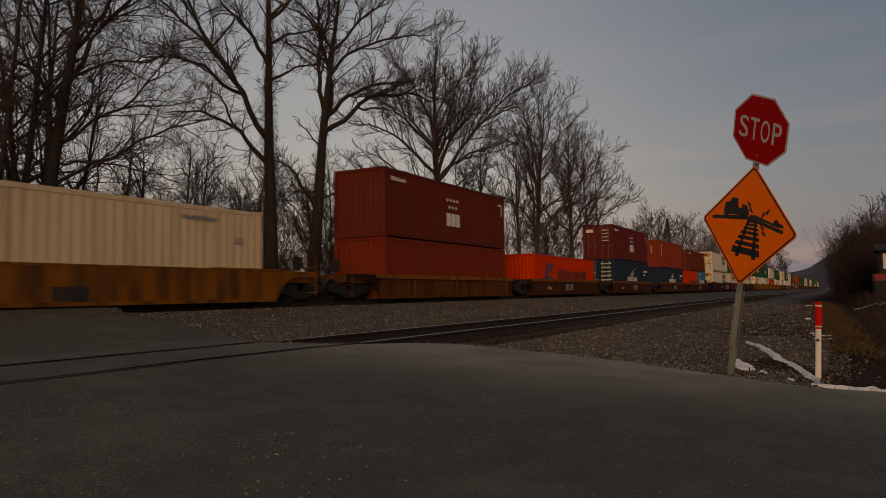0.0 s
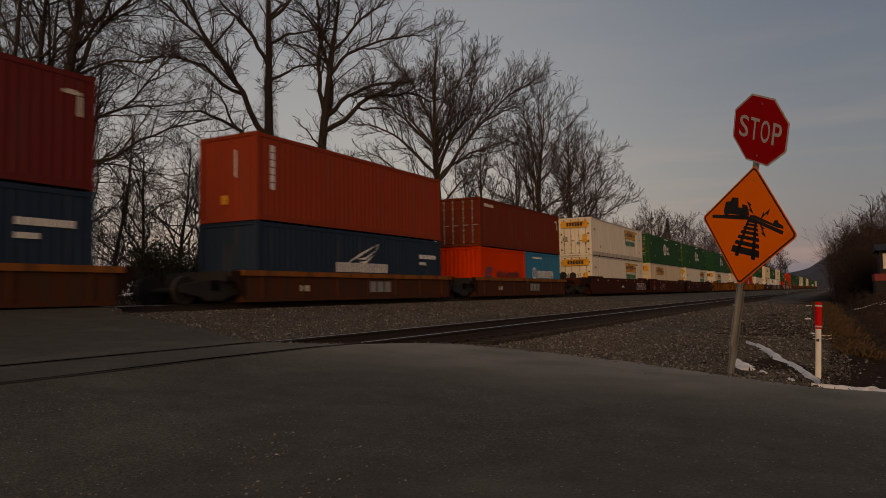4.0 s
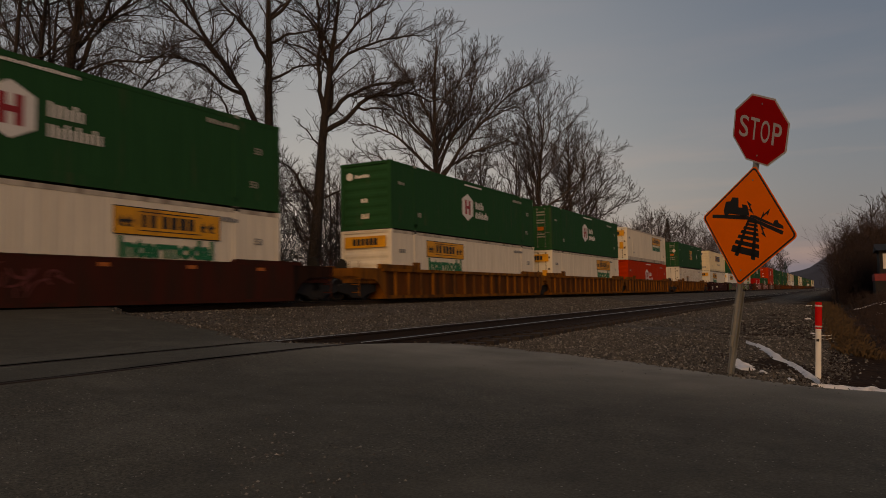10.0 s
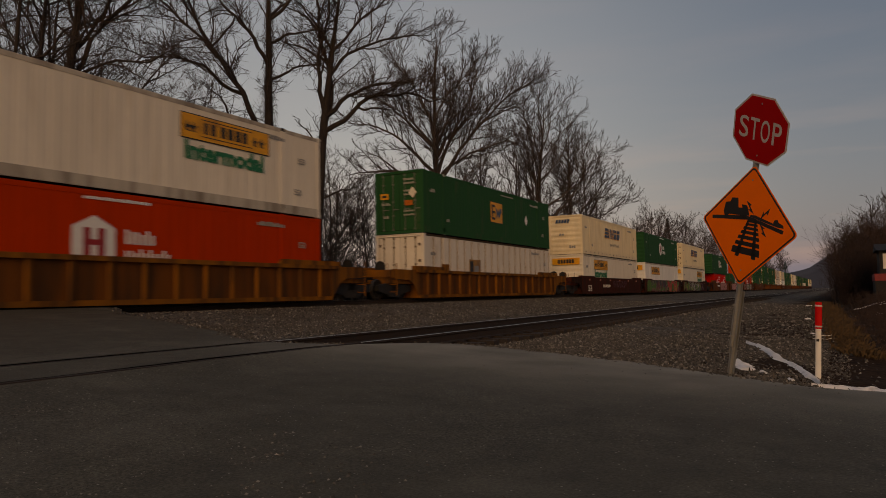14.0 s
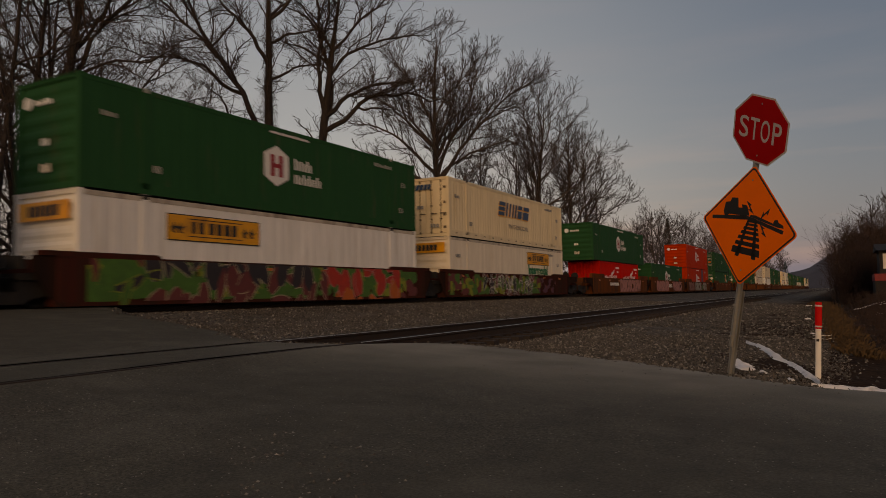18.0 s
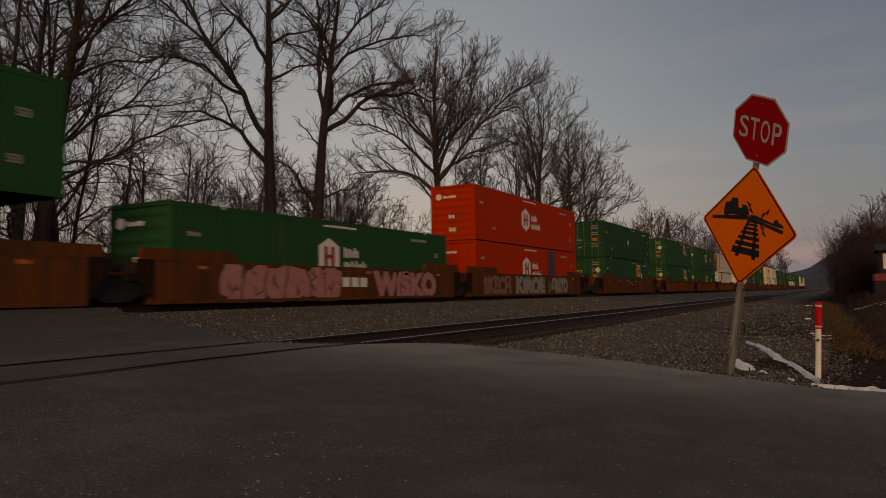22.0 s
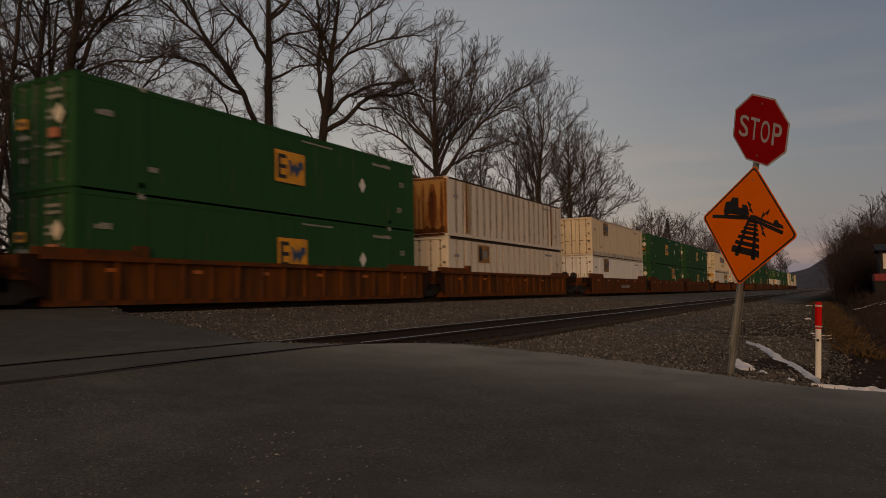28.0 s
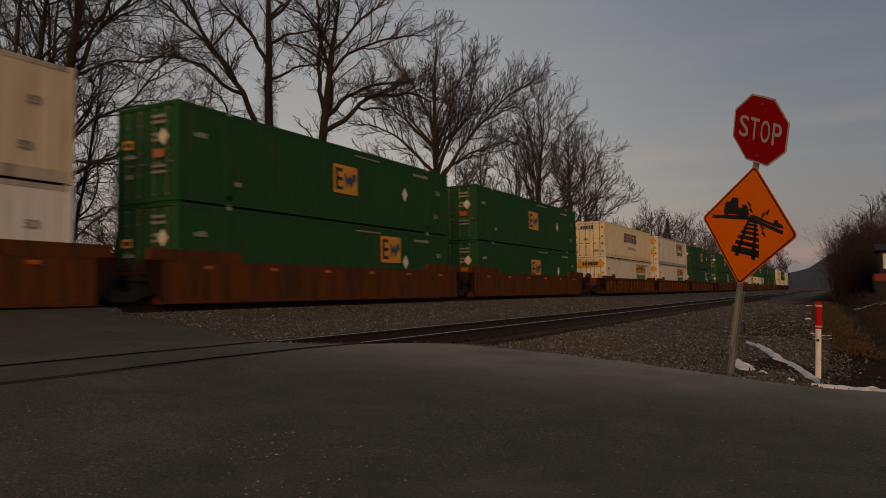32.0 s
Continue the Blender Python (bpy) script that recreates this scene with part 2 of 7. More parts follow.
def asphalt_material():
    m = bpy.data.materials.new("worn_asphalt")
    m.use_nodes = True
    n, l = m.node_tree.nodes, m.node_tree.links
    b = n["Principled BSDF"]
    tc = n.new("ShaderNodeTexCoord")
    big, fine, spots = n.new("ShaderNodeTexNoise"), n.new("ShaderNodeTexNoise"), n.new("ShaderNodeTexVoronoi")
    for t, s in ((big, 2.6), (fine, 55.0), (spots, 70.0)):
        t.inputs["Scale"].default_value = s
        l.new(tc.outputs["Object"], t.inputs["Vector"])
    big.inputs["Detail"].default_value, fine.inputs["Detail"].default_value = 12, 6
    big.inputs["Roughness"].default_value = 0.68
    r1 = n.new("ShaderNodeValToRGB")
    r1.color_ramp.elements[0].position, r1.color_ramp.elements[0].color = 0.22, (0.040, 0.0358, 0.0250, 1)
    r1.color_ramp.elements[1].position, r1.color_ramp.elements[1].color = 0.80, (0.090, 0.0805, 0.055, 1)
    l.new(big.outputs[0], r1.inputs[0])
    m1 = n.new("ShaderNodeMixRGB")
    m1.blend_type = "OVERLAY"
    m1.inputs[0].default_value = 0.8
    agg = n.new("ShaderNodeTexVoronoi")
    agg.inputs["Scale"].default_value = 85.0
    l.new(tc.outputs["Object"], agg.inputs["Vector"])
    abw = n.new("ShaderNodeRGBToBW")
    l.new(agg.outputs["Color"], abw.inputs[0])
    worn = n.new("ShaderNodeTexNoise")
    worn.inputs["Scale"].default_value, worn.inputs["Detail"].default_value = 0.55, 4
    l.new(tc.outputs["Object"], worn.inputs["Vector"])
    wr = n.new("ShaderNodeMapRange")
    for k_, v_ in (("From Min", 0.40), ("From Max", 0.62), ("To Min", 0.08), ("To Max", 0.75)):
        wr.inputs[k_].default_value = v_
    l.new(worn.outputs[0], wr.inputs["Value"])
    mg = n.new("ShaderNodeMixRGB")
    mg.blend_type = "OVERLAY"
    l.new(wr.outputs[0], mg.inputs[0])
    l.new(r1.outputs[0], mg.inputs[1])
    l.new(abw.outputs[0], mg.inputs[2])
    l.new(mg.outputs[0], m1.inputs[1])
    l.new(fine.outputs[0], m1.inputs[2])
    # pale chips of stone in the surface
    wn2 = n.new("ShaderNodeTexWhiteNoise")
    l.new(spots.outputs["Position"], wn2.inputs["Vector"])
    gt = n.new("ShaderNodeMath")
    gt.operation = "GREATER_THAN"
    gt.inputs[1].default_value = 0.988
    l.new(wn2.outputs["Value"], gt.inputs[0])
    ls = n.new("ShaderNodeMath")
    ls.operation = "LESS_THAN"
    ls.inputs[1].default_value = 0.42
    l.new(spots.outputs["Distance"], ls.inputs[0])
    mu = n.new("ShaderNodeMath")
    mu.operation = "MULTIPLY"
    l.new(gt.outputs[0], mu.inputs[0])
    l.new(ls.outputs[0], mu.inputs[1])
    m2 = n.new("ShaderNodeMixRGB")
    m2.inputs[2].default_value = (0.26, 0.235, 0.19, 1)
    l.new(mu.outputs[0], m2.inputs[0])
    l.new(m1.outputs[0], m2.inputs[1])
    # dust in broad soft patches
    dn = n.new("ShaderNodeTexNoise")
    dn.inputs["Scale"].default_value, dn.inputs["Detail"].default_value = 1.1, 7
    l.new(tc.outputs["Object"], dn.inputs["Vector"])
    dr = n.new("ShaderNodeMapRange")
    dr.inputs["From Min"].default_value, dr.inputs["From Max"].default_value = 0.50, 0.72
    dr.inputs["To Max"].default_value = 0.16
    l.new(dn.outputs[0], dr.inputs["Value"])
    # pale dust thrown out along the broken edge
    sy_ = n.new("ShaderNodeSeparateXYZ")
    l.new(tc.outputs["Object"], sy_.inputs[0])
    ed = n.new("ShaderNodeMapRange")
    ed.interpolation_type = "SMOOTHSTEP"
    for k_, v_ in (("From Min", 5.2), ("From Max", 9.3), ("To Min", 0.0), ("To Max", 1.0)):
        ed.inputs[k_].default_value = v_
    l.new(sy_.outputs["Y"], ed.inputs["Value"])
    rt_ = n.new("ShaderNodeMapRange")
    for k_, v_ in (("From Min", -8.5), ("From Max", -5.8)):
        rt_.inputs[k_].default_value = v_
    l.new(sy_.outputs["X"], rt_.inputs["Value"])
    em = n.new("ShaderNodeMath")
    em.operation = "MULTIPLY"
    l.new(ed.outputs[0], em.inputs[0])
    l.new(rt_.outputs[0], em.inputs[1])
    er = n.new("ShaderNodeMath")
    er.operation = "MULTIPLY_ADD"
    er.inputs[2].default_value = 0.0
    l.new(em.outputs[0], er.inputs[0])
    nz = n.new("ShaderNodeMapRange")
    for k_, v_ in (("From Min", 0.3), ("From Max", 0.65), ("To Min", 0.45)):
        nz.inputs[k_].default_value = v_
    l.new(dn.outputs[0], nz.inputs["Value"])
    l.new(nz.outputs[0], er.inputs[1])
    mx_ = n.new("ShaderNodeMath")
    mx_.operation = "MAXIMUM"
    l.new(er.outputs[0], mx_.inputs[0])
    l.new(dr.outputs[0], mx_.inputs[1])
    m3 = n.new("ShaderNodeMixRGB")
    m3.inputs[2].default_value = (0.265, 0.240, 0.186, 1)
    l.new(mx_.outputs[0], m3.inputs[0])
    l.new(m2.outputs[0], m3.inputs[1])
    l.new(m3.outputs[0], b.inputs["Base Color"])
    b.inputs["Roughness"].default_value = 0.82
    b.inputs["Specular IOR Level"].default_value = 0.3
    bp = n.new("ShaderNodeBump")
    bp.inputs["Strength"].default_value, bp.inputs["Distance"].default_value = 0.55, 0.008
    l.new(fine.outputs[0], bp.inputs["Height"])
    l.new(bp.outputs[0], b.inputs["Normal"])
    return m

def ground_material():
    """Ballast and dirt; leaf litter away from the tracks."""
    m = bpy.data.materials.new("ballast_and_leaf_litter")
    m.use_nodes = True
    n, l = m.node_tree.nodes, m.node_tree.links
    b = n["Principled BSDF"]
    tc = n.new("ShaderNodeTexCoord")
    vo, no, nb = n.new("ShaderNodeTexVoronoi"), n.new("ShaderNodeTexNoise"), n.new("ShaderNodeTexNoise")
    vo.inputs["Scale"].default_value, no.inputs["Scale"].default_value, nb.inputs["Scale"].default_value = 16.0, 0.6, 9.0
    no.inputs["Detail"].default_value = nb.inputs["Detail"].default_value = 6
    for t in (vo, no, nb):
        l.new(tc.outputs["Object"], t.inputs["Vector"])
    bw = n.new("ShaderNodeRGBToBW")
    l.new(vo.outputs["Color"], bw.inputs[0])
    r = n.new("ShaderNodeValToRGB")
    r.color_ramp.elements[0].color = (0.034, 0.032, 0.029, 1)
    r.color_ramp.elements[1].color = (0.220, 0.200, 0.172, 1)
    l.new(bw.outputs[0], r.inputs[0])
    r2 = n.new("ShaderNodeValToRGB")
    r2.color_ramp.elements[0].position, r2.color_ramp.elements[0].color = 0.35, (0.018, 0.010, 0.006, 1)
    r2.color_ramp.elements[1].position, r2.color_ramp.elements[1].color = 0.65, (0.052, 0.029, 0.016, 1)
    l.new(nb.outputs[0], r2.inputs[0])
    sx = n.new("ShaderNodeSeparateXYZ")
    l.new(tc.outputs["Object"], sx.inputs[0])
    # ballast between x = -22 and x = -2.5, litter outside
    ab = n.new("ShaderNodeMath")
    ab.operation = "ADD"
    ab.inputs[1].default_value = 12.3
    l.new(sx.outputs["X"], ab.inputs[0])
    a2 = n.new("ShaderNodeMath")
    a2.operation = "ABSOLUTE"
    l.new(ab.outputs[0], a2.inputs[0])
    wob = n.new("ShaderNodeMath")
    wob.operation = "MULTIPLY_ADD"
    wob.inputs[1].default_value = 5.0
    l.new(no.outputs[0], wob.inputs[0])
    l.new(a2.outputs[0], wob.inputs[2])
    mr = n.new("ShaderNodeMapRange")
    mr.inputs["From Min"].default_value, mr.inputs["From Max"].default_value = 11.7, 13.0
    l.new(wob.outputs[0], mr.inputs["Value"])
    mx = n.new("ShaderNodeMixRGB")
    l.new(mr.outputs[0], mx.inputs[0])
    l.new(r.outputs[0], mx.inputs[1])
    l.new(r2.outputs[0], mx.inputs[2])
    st = n.new("ShaderNodeMixRGB")
    st.blend_type = "MULTIPLY"
    st.inputs[0].default_value = 0.6
    l.new(mx.outputs[0], st.inputs[1])
    r3 = n.new("ShaderNodeValToRGB")
    r3.color_ramp.elements[0].position, r3.color_ramp.elements[0].color = 0.35, (0.55, 0.45, 0.35, 1)
    r3.color_ramp.elements[1].position = 0.6
    l.new(no.outputs[0], r3.inputs[0])
    l.new(r3.outputs[0], st.inputs[2])
    l.new(st.outputs[0], b.inputs["Base Color"])
    b.inputs["Roughness"].default_value = 0.95
    b.inputs["Specular IOR Level"].default_value = 0.04
    bp = n.new("ShaderNodeBump")
    bp.inputs["Strength"].default_value, bp.inputs["Distance"].default_value = 0.9, 0.05
    l.new(bw.outputs[0], bp.inputs["Height"])
    l.new(bp.outputs[0], b.inputs["Normal"])
    return m

M["asphalt"], M["ground"] = asphalt_material(), ground_material()

# ---------------------------------------------------------------- mesh helpers
class Build:
    """Gathers faces for one mesh."""
    def __init__(self):
        self.v, self.f, self.smooth = [], [], False
    def box(self, x0, y0, z0, x1, y1, z1):
        k = len(self.v)
        self.v += [(x0, y0, z0), (x1, y0, z0), (x1, y1, z0), (x0, y1, z0), (x0, y0, z1), (x1, y0, z1), (x1, y1, z1), (x0, y1, z1)]
        self.f += [tuple(k + i for i in q) for q in ((3, 2, 1, 0), (4, 5, 6, 7), (0, 1, 5, 4), (1, 2, 6, 5), (2, 3, 7, 6), (3, 0, 4, 7))]
        return self
    def prism(self, pts, axis, a, b):
        """A flat outline, run from a to b along an axis. pts lie in the other two axes."""
        k, n = len(self.v), len(pts)
        for h in (a, b):
            for p, q in pts:
                self.v.append({"x": (h, p, q), "y": (p, h, q), "z": (p, q, h)}[axis])
        self.f += [tuple(range(k + n - 1, k - 1, -1)), tuple(range(k + n, k + 2 * n))]
        self.f += [(k + i, k + (i + 1) % n, k + n + (i + 1) % n, k + n + i) for i in range(n)]
        return self
    def tube(self, path, radii, sides=6, cap=True):
        """A round tube along a path."""
        path = [Vector(p) for p in path]
        k0 = len(self.v)
        for i, p in enumerate(path):
            d = (path[min(i + 1, len(path) - 1)] - path[max(i - 1, 0)]).normalized()
            u = d.cross(Vector((0.31, 0.11, 0.94)) if abs(d.z) < 0.9 else Vector((1, 0.2, 0))).normalized()
            w = d.cross(u)
            r = radii[i] if isinstance(radii, (list, tuple)) else radii
            for s in range(sides):
                a = 2 * math.pi * s / sides
                self.v.append(tuple(p + u * (r * math.cos(a)) + w * (r * math.sin(a))))
        for i in range(len(path) - 1):
            for s in range(sides):
                a, b = k0 + i * sides + s, k0 + i * sides + (s + 1) % sides
                self.f.append((a, b, b + sides, a + sides))
        if cap:
            self.f += [tuple(range(k0 + sides - 1, k0 - 1, -1)), tuple(range(len(self.v) - sides, len(self.v)))]
        return self
    def sprig(self, path, r0, r1):
        """A three-sided twig that keeps one cross-section's turn along its way."""
        d = path[-1] - path[0]
        u = d.cross(Vector((0.31, 0.11, 0.94)) if abs(d.z) < 0.9 * d.length else Vector((1, 0.2, 0))).normalized()
        w = d.cross(u).normalized()
        k, m = len(self.v), len(path) - 1
        o1, o2 = w * 0.866 - u * 0.5, w * -0.866 - u * 0.5
        for i, p in enumerate(path):
            r = r0 + (r1 - r0) * i / m
            self.v += [(p + u * r)[:], (p + o1 * r)[:], (p + o2 * r)[:]]
        for i in range(m):
            a = k + 3 * i
            self.f += [(a, a + 1, a + 4, a + 3), (a + 1, a + 2, a + 5, a + 4), (a + 2, a, a + 3, a + 5)]
    def mesh(self, name, material, smooth=False):
        me = bpy.data.meshes.new(name)
        me.from_pydata(self.v, [], self.f)
        if material is not None:
            me.materials.append(material)
        if smooth:
            me.polygons.foreach_set("use_smooth", [True] * len(me.polygons))
        me.update()
        return me

CACHE = {}
def cached(key, make):
    if key not in CACHE:
        CACHE[key] = make()
    return CACHE[key]

def part(name, me, parent, label="", at=None):
    ob = new(name, me)
    ob.parent = parent
    if at is not None:
        ob.matrix_basis = at
    if label:
        tagged(ob, label)
    return ob

def thing(name, label, category, group="", at=None, me=None):
    ob = new(name, me)
    if at is not None:
        ob.matrix_basis = at
    return tagged(ob, label, category, group)

def text_mesh(text, size, width=None, bold=0.0):
    """Letters as a thin solid, in the plane x = 0, read from the side +x; starts at y = 0, base line z = 0."""
    cu = bpy.data.curves.new("lettering", "FONT")
    cu.body, cu.size, cu.extrude, cu.offset, cu.resolution_u = text, size, 0.003, bold, 3
    tmp = bpy.data.objects.new("lettering", cu)
    me = bpy.data.meshes.new_from_object(tmp)
    bpy.data.objects.remove(tmp)
    xs = [v.co.x for v in me.vertices]
    k = width / (max(xs) - min(xs)) if width else 1.0
    x0 = min(xs)
    for v in me.vertices:
        v.co = Vector((v.co.z, (v.co.x - x0) * k, v.co.y))
    return me

MOVERS = []          # (thing, place at 0 s)
SPINNERS = []        # (axle, distance of its truck from the lens's foot at 0 s)
TX = -17.54          # centre line of the train's track
RAIL = 0.84          # its rail head
AXLE = 0.68          # the level from which the ends of the cars are drawn
FLOOR = 0.90         # under side of the containers

def travel(t):
    """How far the train has come at t seconds."""
    return 14.8127 * t - 0.00643 * ((t - 16.0) ** 2 - 256.0)

# ---------------------------------------------------------------- ground, road and tracks
def lerp_table(rows):
    xs, ys = [r[0] for r in rows], [r[1] for r in rows]
    return lambda x: float(np.interp(x, xs, ys))

bed = lerp_table([(-400, 4), (-60, 0.6), (-30, 0.1), (-24.5, 0.30), (-22.5, 0.74), (-20.9, 0.74), (-19.6, 0.64), (-15.3, 0.64), (-13, 0.36), (-9.0, 0.20), (-8.1, 0.13), (-7.9, 0.09), (-5.2, 0.09), (-5.0, 0.13), (-4.2, 0.09), (-2.2, -0.02), (-0.9, -0.06), (0.6, -0.30), (2.5, -0.75), (5, -1.0), (12, -0.6), (60, 1.0), (400, 4)])
roadz = lerp_table([(-60, 0.0), (-30, 0.20), (-22, 0.70), (-19.2, 0.835), (-15.9, 0.835), (-13, 0.64), (-8.2, 0.385), (-7.3, 0.372), (-5.68, 0.368), (-5.3, 0.285), (-4.4, 0.22), (-3, 0.13), (-1.2, 0.05), (0.5, 0.0), (60, 0.0)])
edge = lerp_table([(-40, 16.0), (-17, 12.8), (-15.4, 11.7), (-13.5, 10.65), (-11.3, 10.05), (-9.2, 9.10), (-8.3, 8.65), (-7.5, 8.2), (-7.2, 8.1), (-5.75, 8.25), (-5.5, 9.0), (-5.35, 9.65), (-4.83, 9.97), (-3.89, 9.95), (-3.11, 9.80), (-2.24, 9.56), (-1.69, 9.26), (-1.21, 8.96), (-0.71, 8.62), (-0.30, 8.36), (0.4, 8.25), (1.5, 7.95), (6, 6.8), (12, 6.0)])

def ground_height(x, y):
    h = bed(x)
    # under the road the ground lies below the asphalt
    if -45 < x < 25:
        e = edge(x)
        k = max(0.0, min(1.0, (e + 0.6 - y) / 1.2))
        h = h * (1 - k) + min(h, roadz(x) - 0.14) * k if y < e + 0.6 else h
        if e - 0.1 < y < e + 1.2 and x > -1.2:
            h = max(h, roadz(x) - 0.06 - (0.10 if y < e + 0.8 else 0.25) * (y - e))
    # the hollow beside the road fills up further along
    if 0.2 < x < 40 and y > 22:
        k = min(1.0, (y - 22) / 30) * min(1.0, (x - 0.2) / 2.0)
        h += 0.95 * k * k * (3 - 2 * k)
    if y < -6:
        h = max(h, -0.3)
    return h

def axis_steps(stops):
    out = []
    for a, b, s in stops:
        out += list(np.arange(a, b, s))
    return out + [stops[-1][1]]

def make_ground():
    xs = axis_steps([(-3000, -400, 650), (-400, -60, 60), (-60, -24, 6), (-24, 4, 0.35), (4, 16, 1.5), (16, 60, 11), (60, 400, 70), (400, 3000, 650)])
    ys = axis_steps([(-400, -40, 90), (-40, -8, 6), (-8, 5, 1.5), (5, 24, 0.35), (24, 60, 1.5), (60, 200, 8), (200, 600, 50), (600, 4000, 400)])
    b = Build()
    for y in ys:
        for x in xs:
            n = 0.05 * noise.noise((x * 0.7, y * 0.7, 0.0)) + 0.02 * noise.noise((x * 3, y * 3, 5.0)) if -45 < x < 20 else 0
            if -19.5 < x < -4.8:
                n *= 0.35
            b.v.append((x, y, ground_height(x, y) + n))
    w = len(xs)
    b.f = [(j * w + i, j * w + i + 1, (j + 1) * w + i + 1, (j + 1) * w + i) for j in range(len(ys) - 1) for i in range(w - 1)]
    return tagged(new("ground", b.mesh("ground", M["ground"], True)), "grey-brown ballast and leaf litter beside the tracks", "ground", kind="structure")

make_ground()

def road_strip(x0, x1, step, name, label):
    """A stretch of asphalt with a thickness and a broken outer edge."""
    xs = list(np.arange(x0, x1, step)) + [x1]
    b = Build()
    for i, x in enumerate(xs):
        e = edge(x) + 0.16 * noise.noise((x * 1.3, 0, 3)) + 0.07 * noise.noise((x * 6, 0, 9))
        row = [-9.0, -6, -3, 0, 2, 4, 5.5, 7, e - 0.9, e - 0.35, e - 0.1, e, e + 0.03]
        for j, y in enumerate(row):
            drop = (0, 0, 0, 0, 0, 0, 0, 0, 0, 0.006, 0.02, 0.045, 0.22)[j]
            b.v.append((x, y, roadz(x) - drop + 0.012 * noise.noise((x * 0.6, y * 0.6, 2))))
    w = 13
    b.f = [(i * w + j, (i + 1) * w + j, (i + 1) * w + j + 1, i * w + j + 1) for i in range(len(xs) - 1) for j in range(w - 1)]
    return tagged(new(name, b.mesh(name, M["asphalt"], True)), label, "road", kind="structure")

NEAR_C = -6.565      # centre of the near track
NEAR_Z = 0.37        # its rail head
# asphalt between and beside the rails; grooves stay open along each rail
r_near = [NEAR_C - 0.7525, NEAR_C + 0.7525]
r_far = [TX - 0.7525, TX + 0.7525]
cuts = [-40] + [v for r in sorted(r_far + r_near) for v in (r - 0.10, r + 0.11)] + [12]
for i in range(0, len(cuts), 2):
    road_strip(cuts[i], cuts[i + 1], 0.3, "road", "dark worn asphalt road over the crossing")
for r in sorted(r_far + r_near):
    b = Build()
    z = roadz(r) - (0.07 if r == r_near[1] else 0.025)
    b.box(r - 0.105, -9, z - 0.1, r + 0.115, edge(r) - 0.02, z)
    tagged(new("flangeway", b.mesh("flangeway", M["rubber"])), "black rubber filler along a rail in the road", "crossing", kind="structure")

def rail_mesh(y0, y1, key, worn=True):
    prof = [(-0.07, 0), (0.07, 0), (0.07, 0.012), (0.012, 0.03), (0.010, 0.128), (0.037, 0.138), (0.037, 0.165), (0.031, 0.172), (-0.028, 0.172), (-0.036, 0.165), (-0.036, 0.138), (-0.010, 0.128), (-0.012, 0.03), (-0.07, 0.012)]
    b = Build().prism(prof, "y", y0, y1)
    me = b.mesh(key, M["darkrail"])
    me.materials.append(M["railglint"])
    # bright metal only on the upper edge facing the lens, for its glint
    for p in me.polygons:
        if worn and abs(p.normal.z) > 0.3 and p.center.z > 0.155 and p.center.x > 0.02:
            p.material_index = 1
    return me

for c, z in ((NEAR_C, NEAR_Z), (TX, RAIL)):
    tr = tagged(new("railway_track"), "pair of worn steel rails on timber ties in ballast", "track", "tracks", "structure")
    tr.matrix_basis = pose(c, 0, z - 0.172)
    for s in (-1, 1):
        e = edge(c + s * 0.7525) - 0.05
        part("rail", rail_mesh(e, 1500, "rail"), tr, at=pose(s * 0.7525, 0, 0))
        # no glint in the road: dark material stands for the train mirrored there
        part("rail", rail_mesh(-60, e, "rail", False), tr, "rail set in the road, without the bright edge", pose(s * 0.7525, 0, -0.004))
    tb = cached(("tie",), lambda: Build().box(-1.3, -0.11, -0.17, 1.3, 0.11, -0.015).mesh("tie", M["tie"]))
    for k in range(130):
        y = edge(c) + 0.3 + k * 0.52
        if y > 70:
            break
        part("tie", tb, tr, at=pose(0.02 * math.sin(k * 7.1), y, 0.004 * math.sin(k * 3.3), 0, 0, 0.8 * math.sin(k * 5.7)))
        for s in (-1, 1):
            pl = cached(("plate",), lambda: Build().box(-0.17, -0.09, -0.015, 0.17, 0.09, 0.004).mesh("tie_plate", M["darkrail"]))
            if k < 40:
                part("tie_plate", pl, tr, at=pose(s * 0.7525, y, 0))

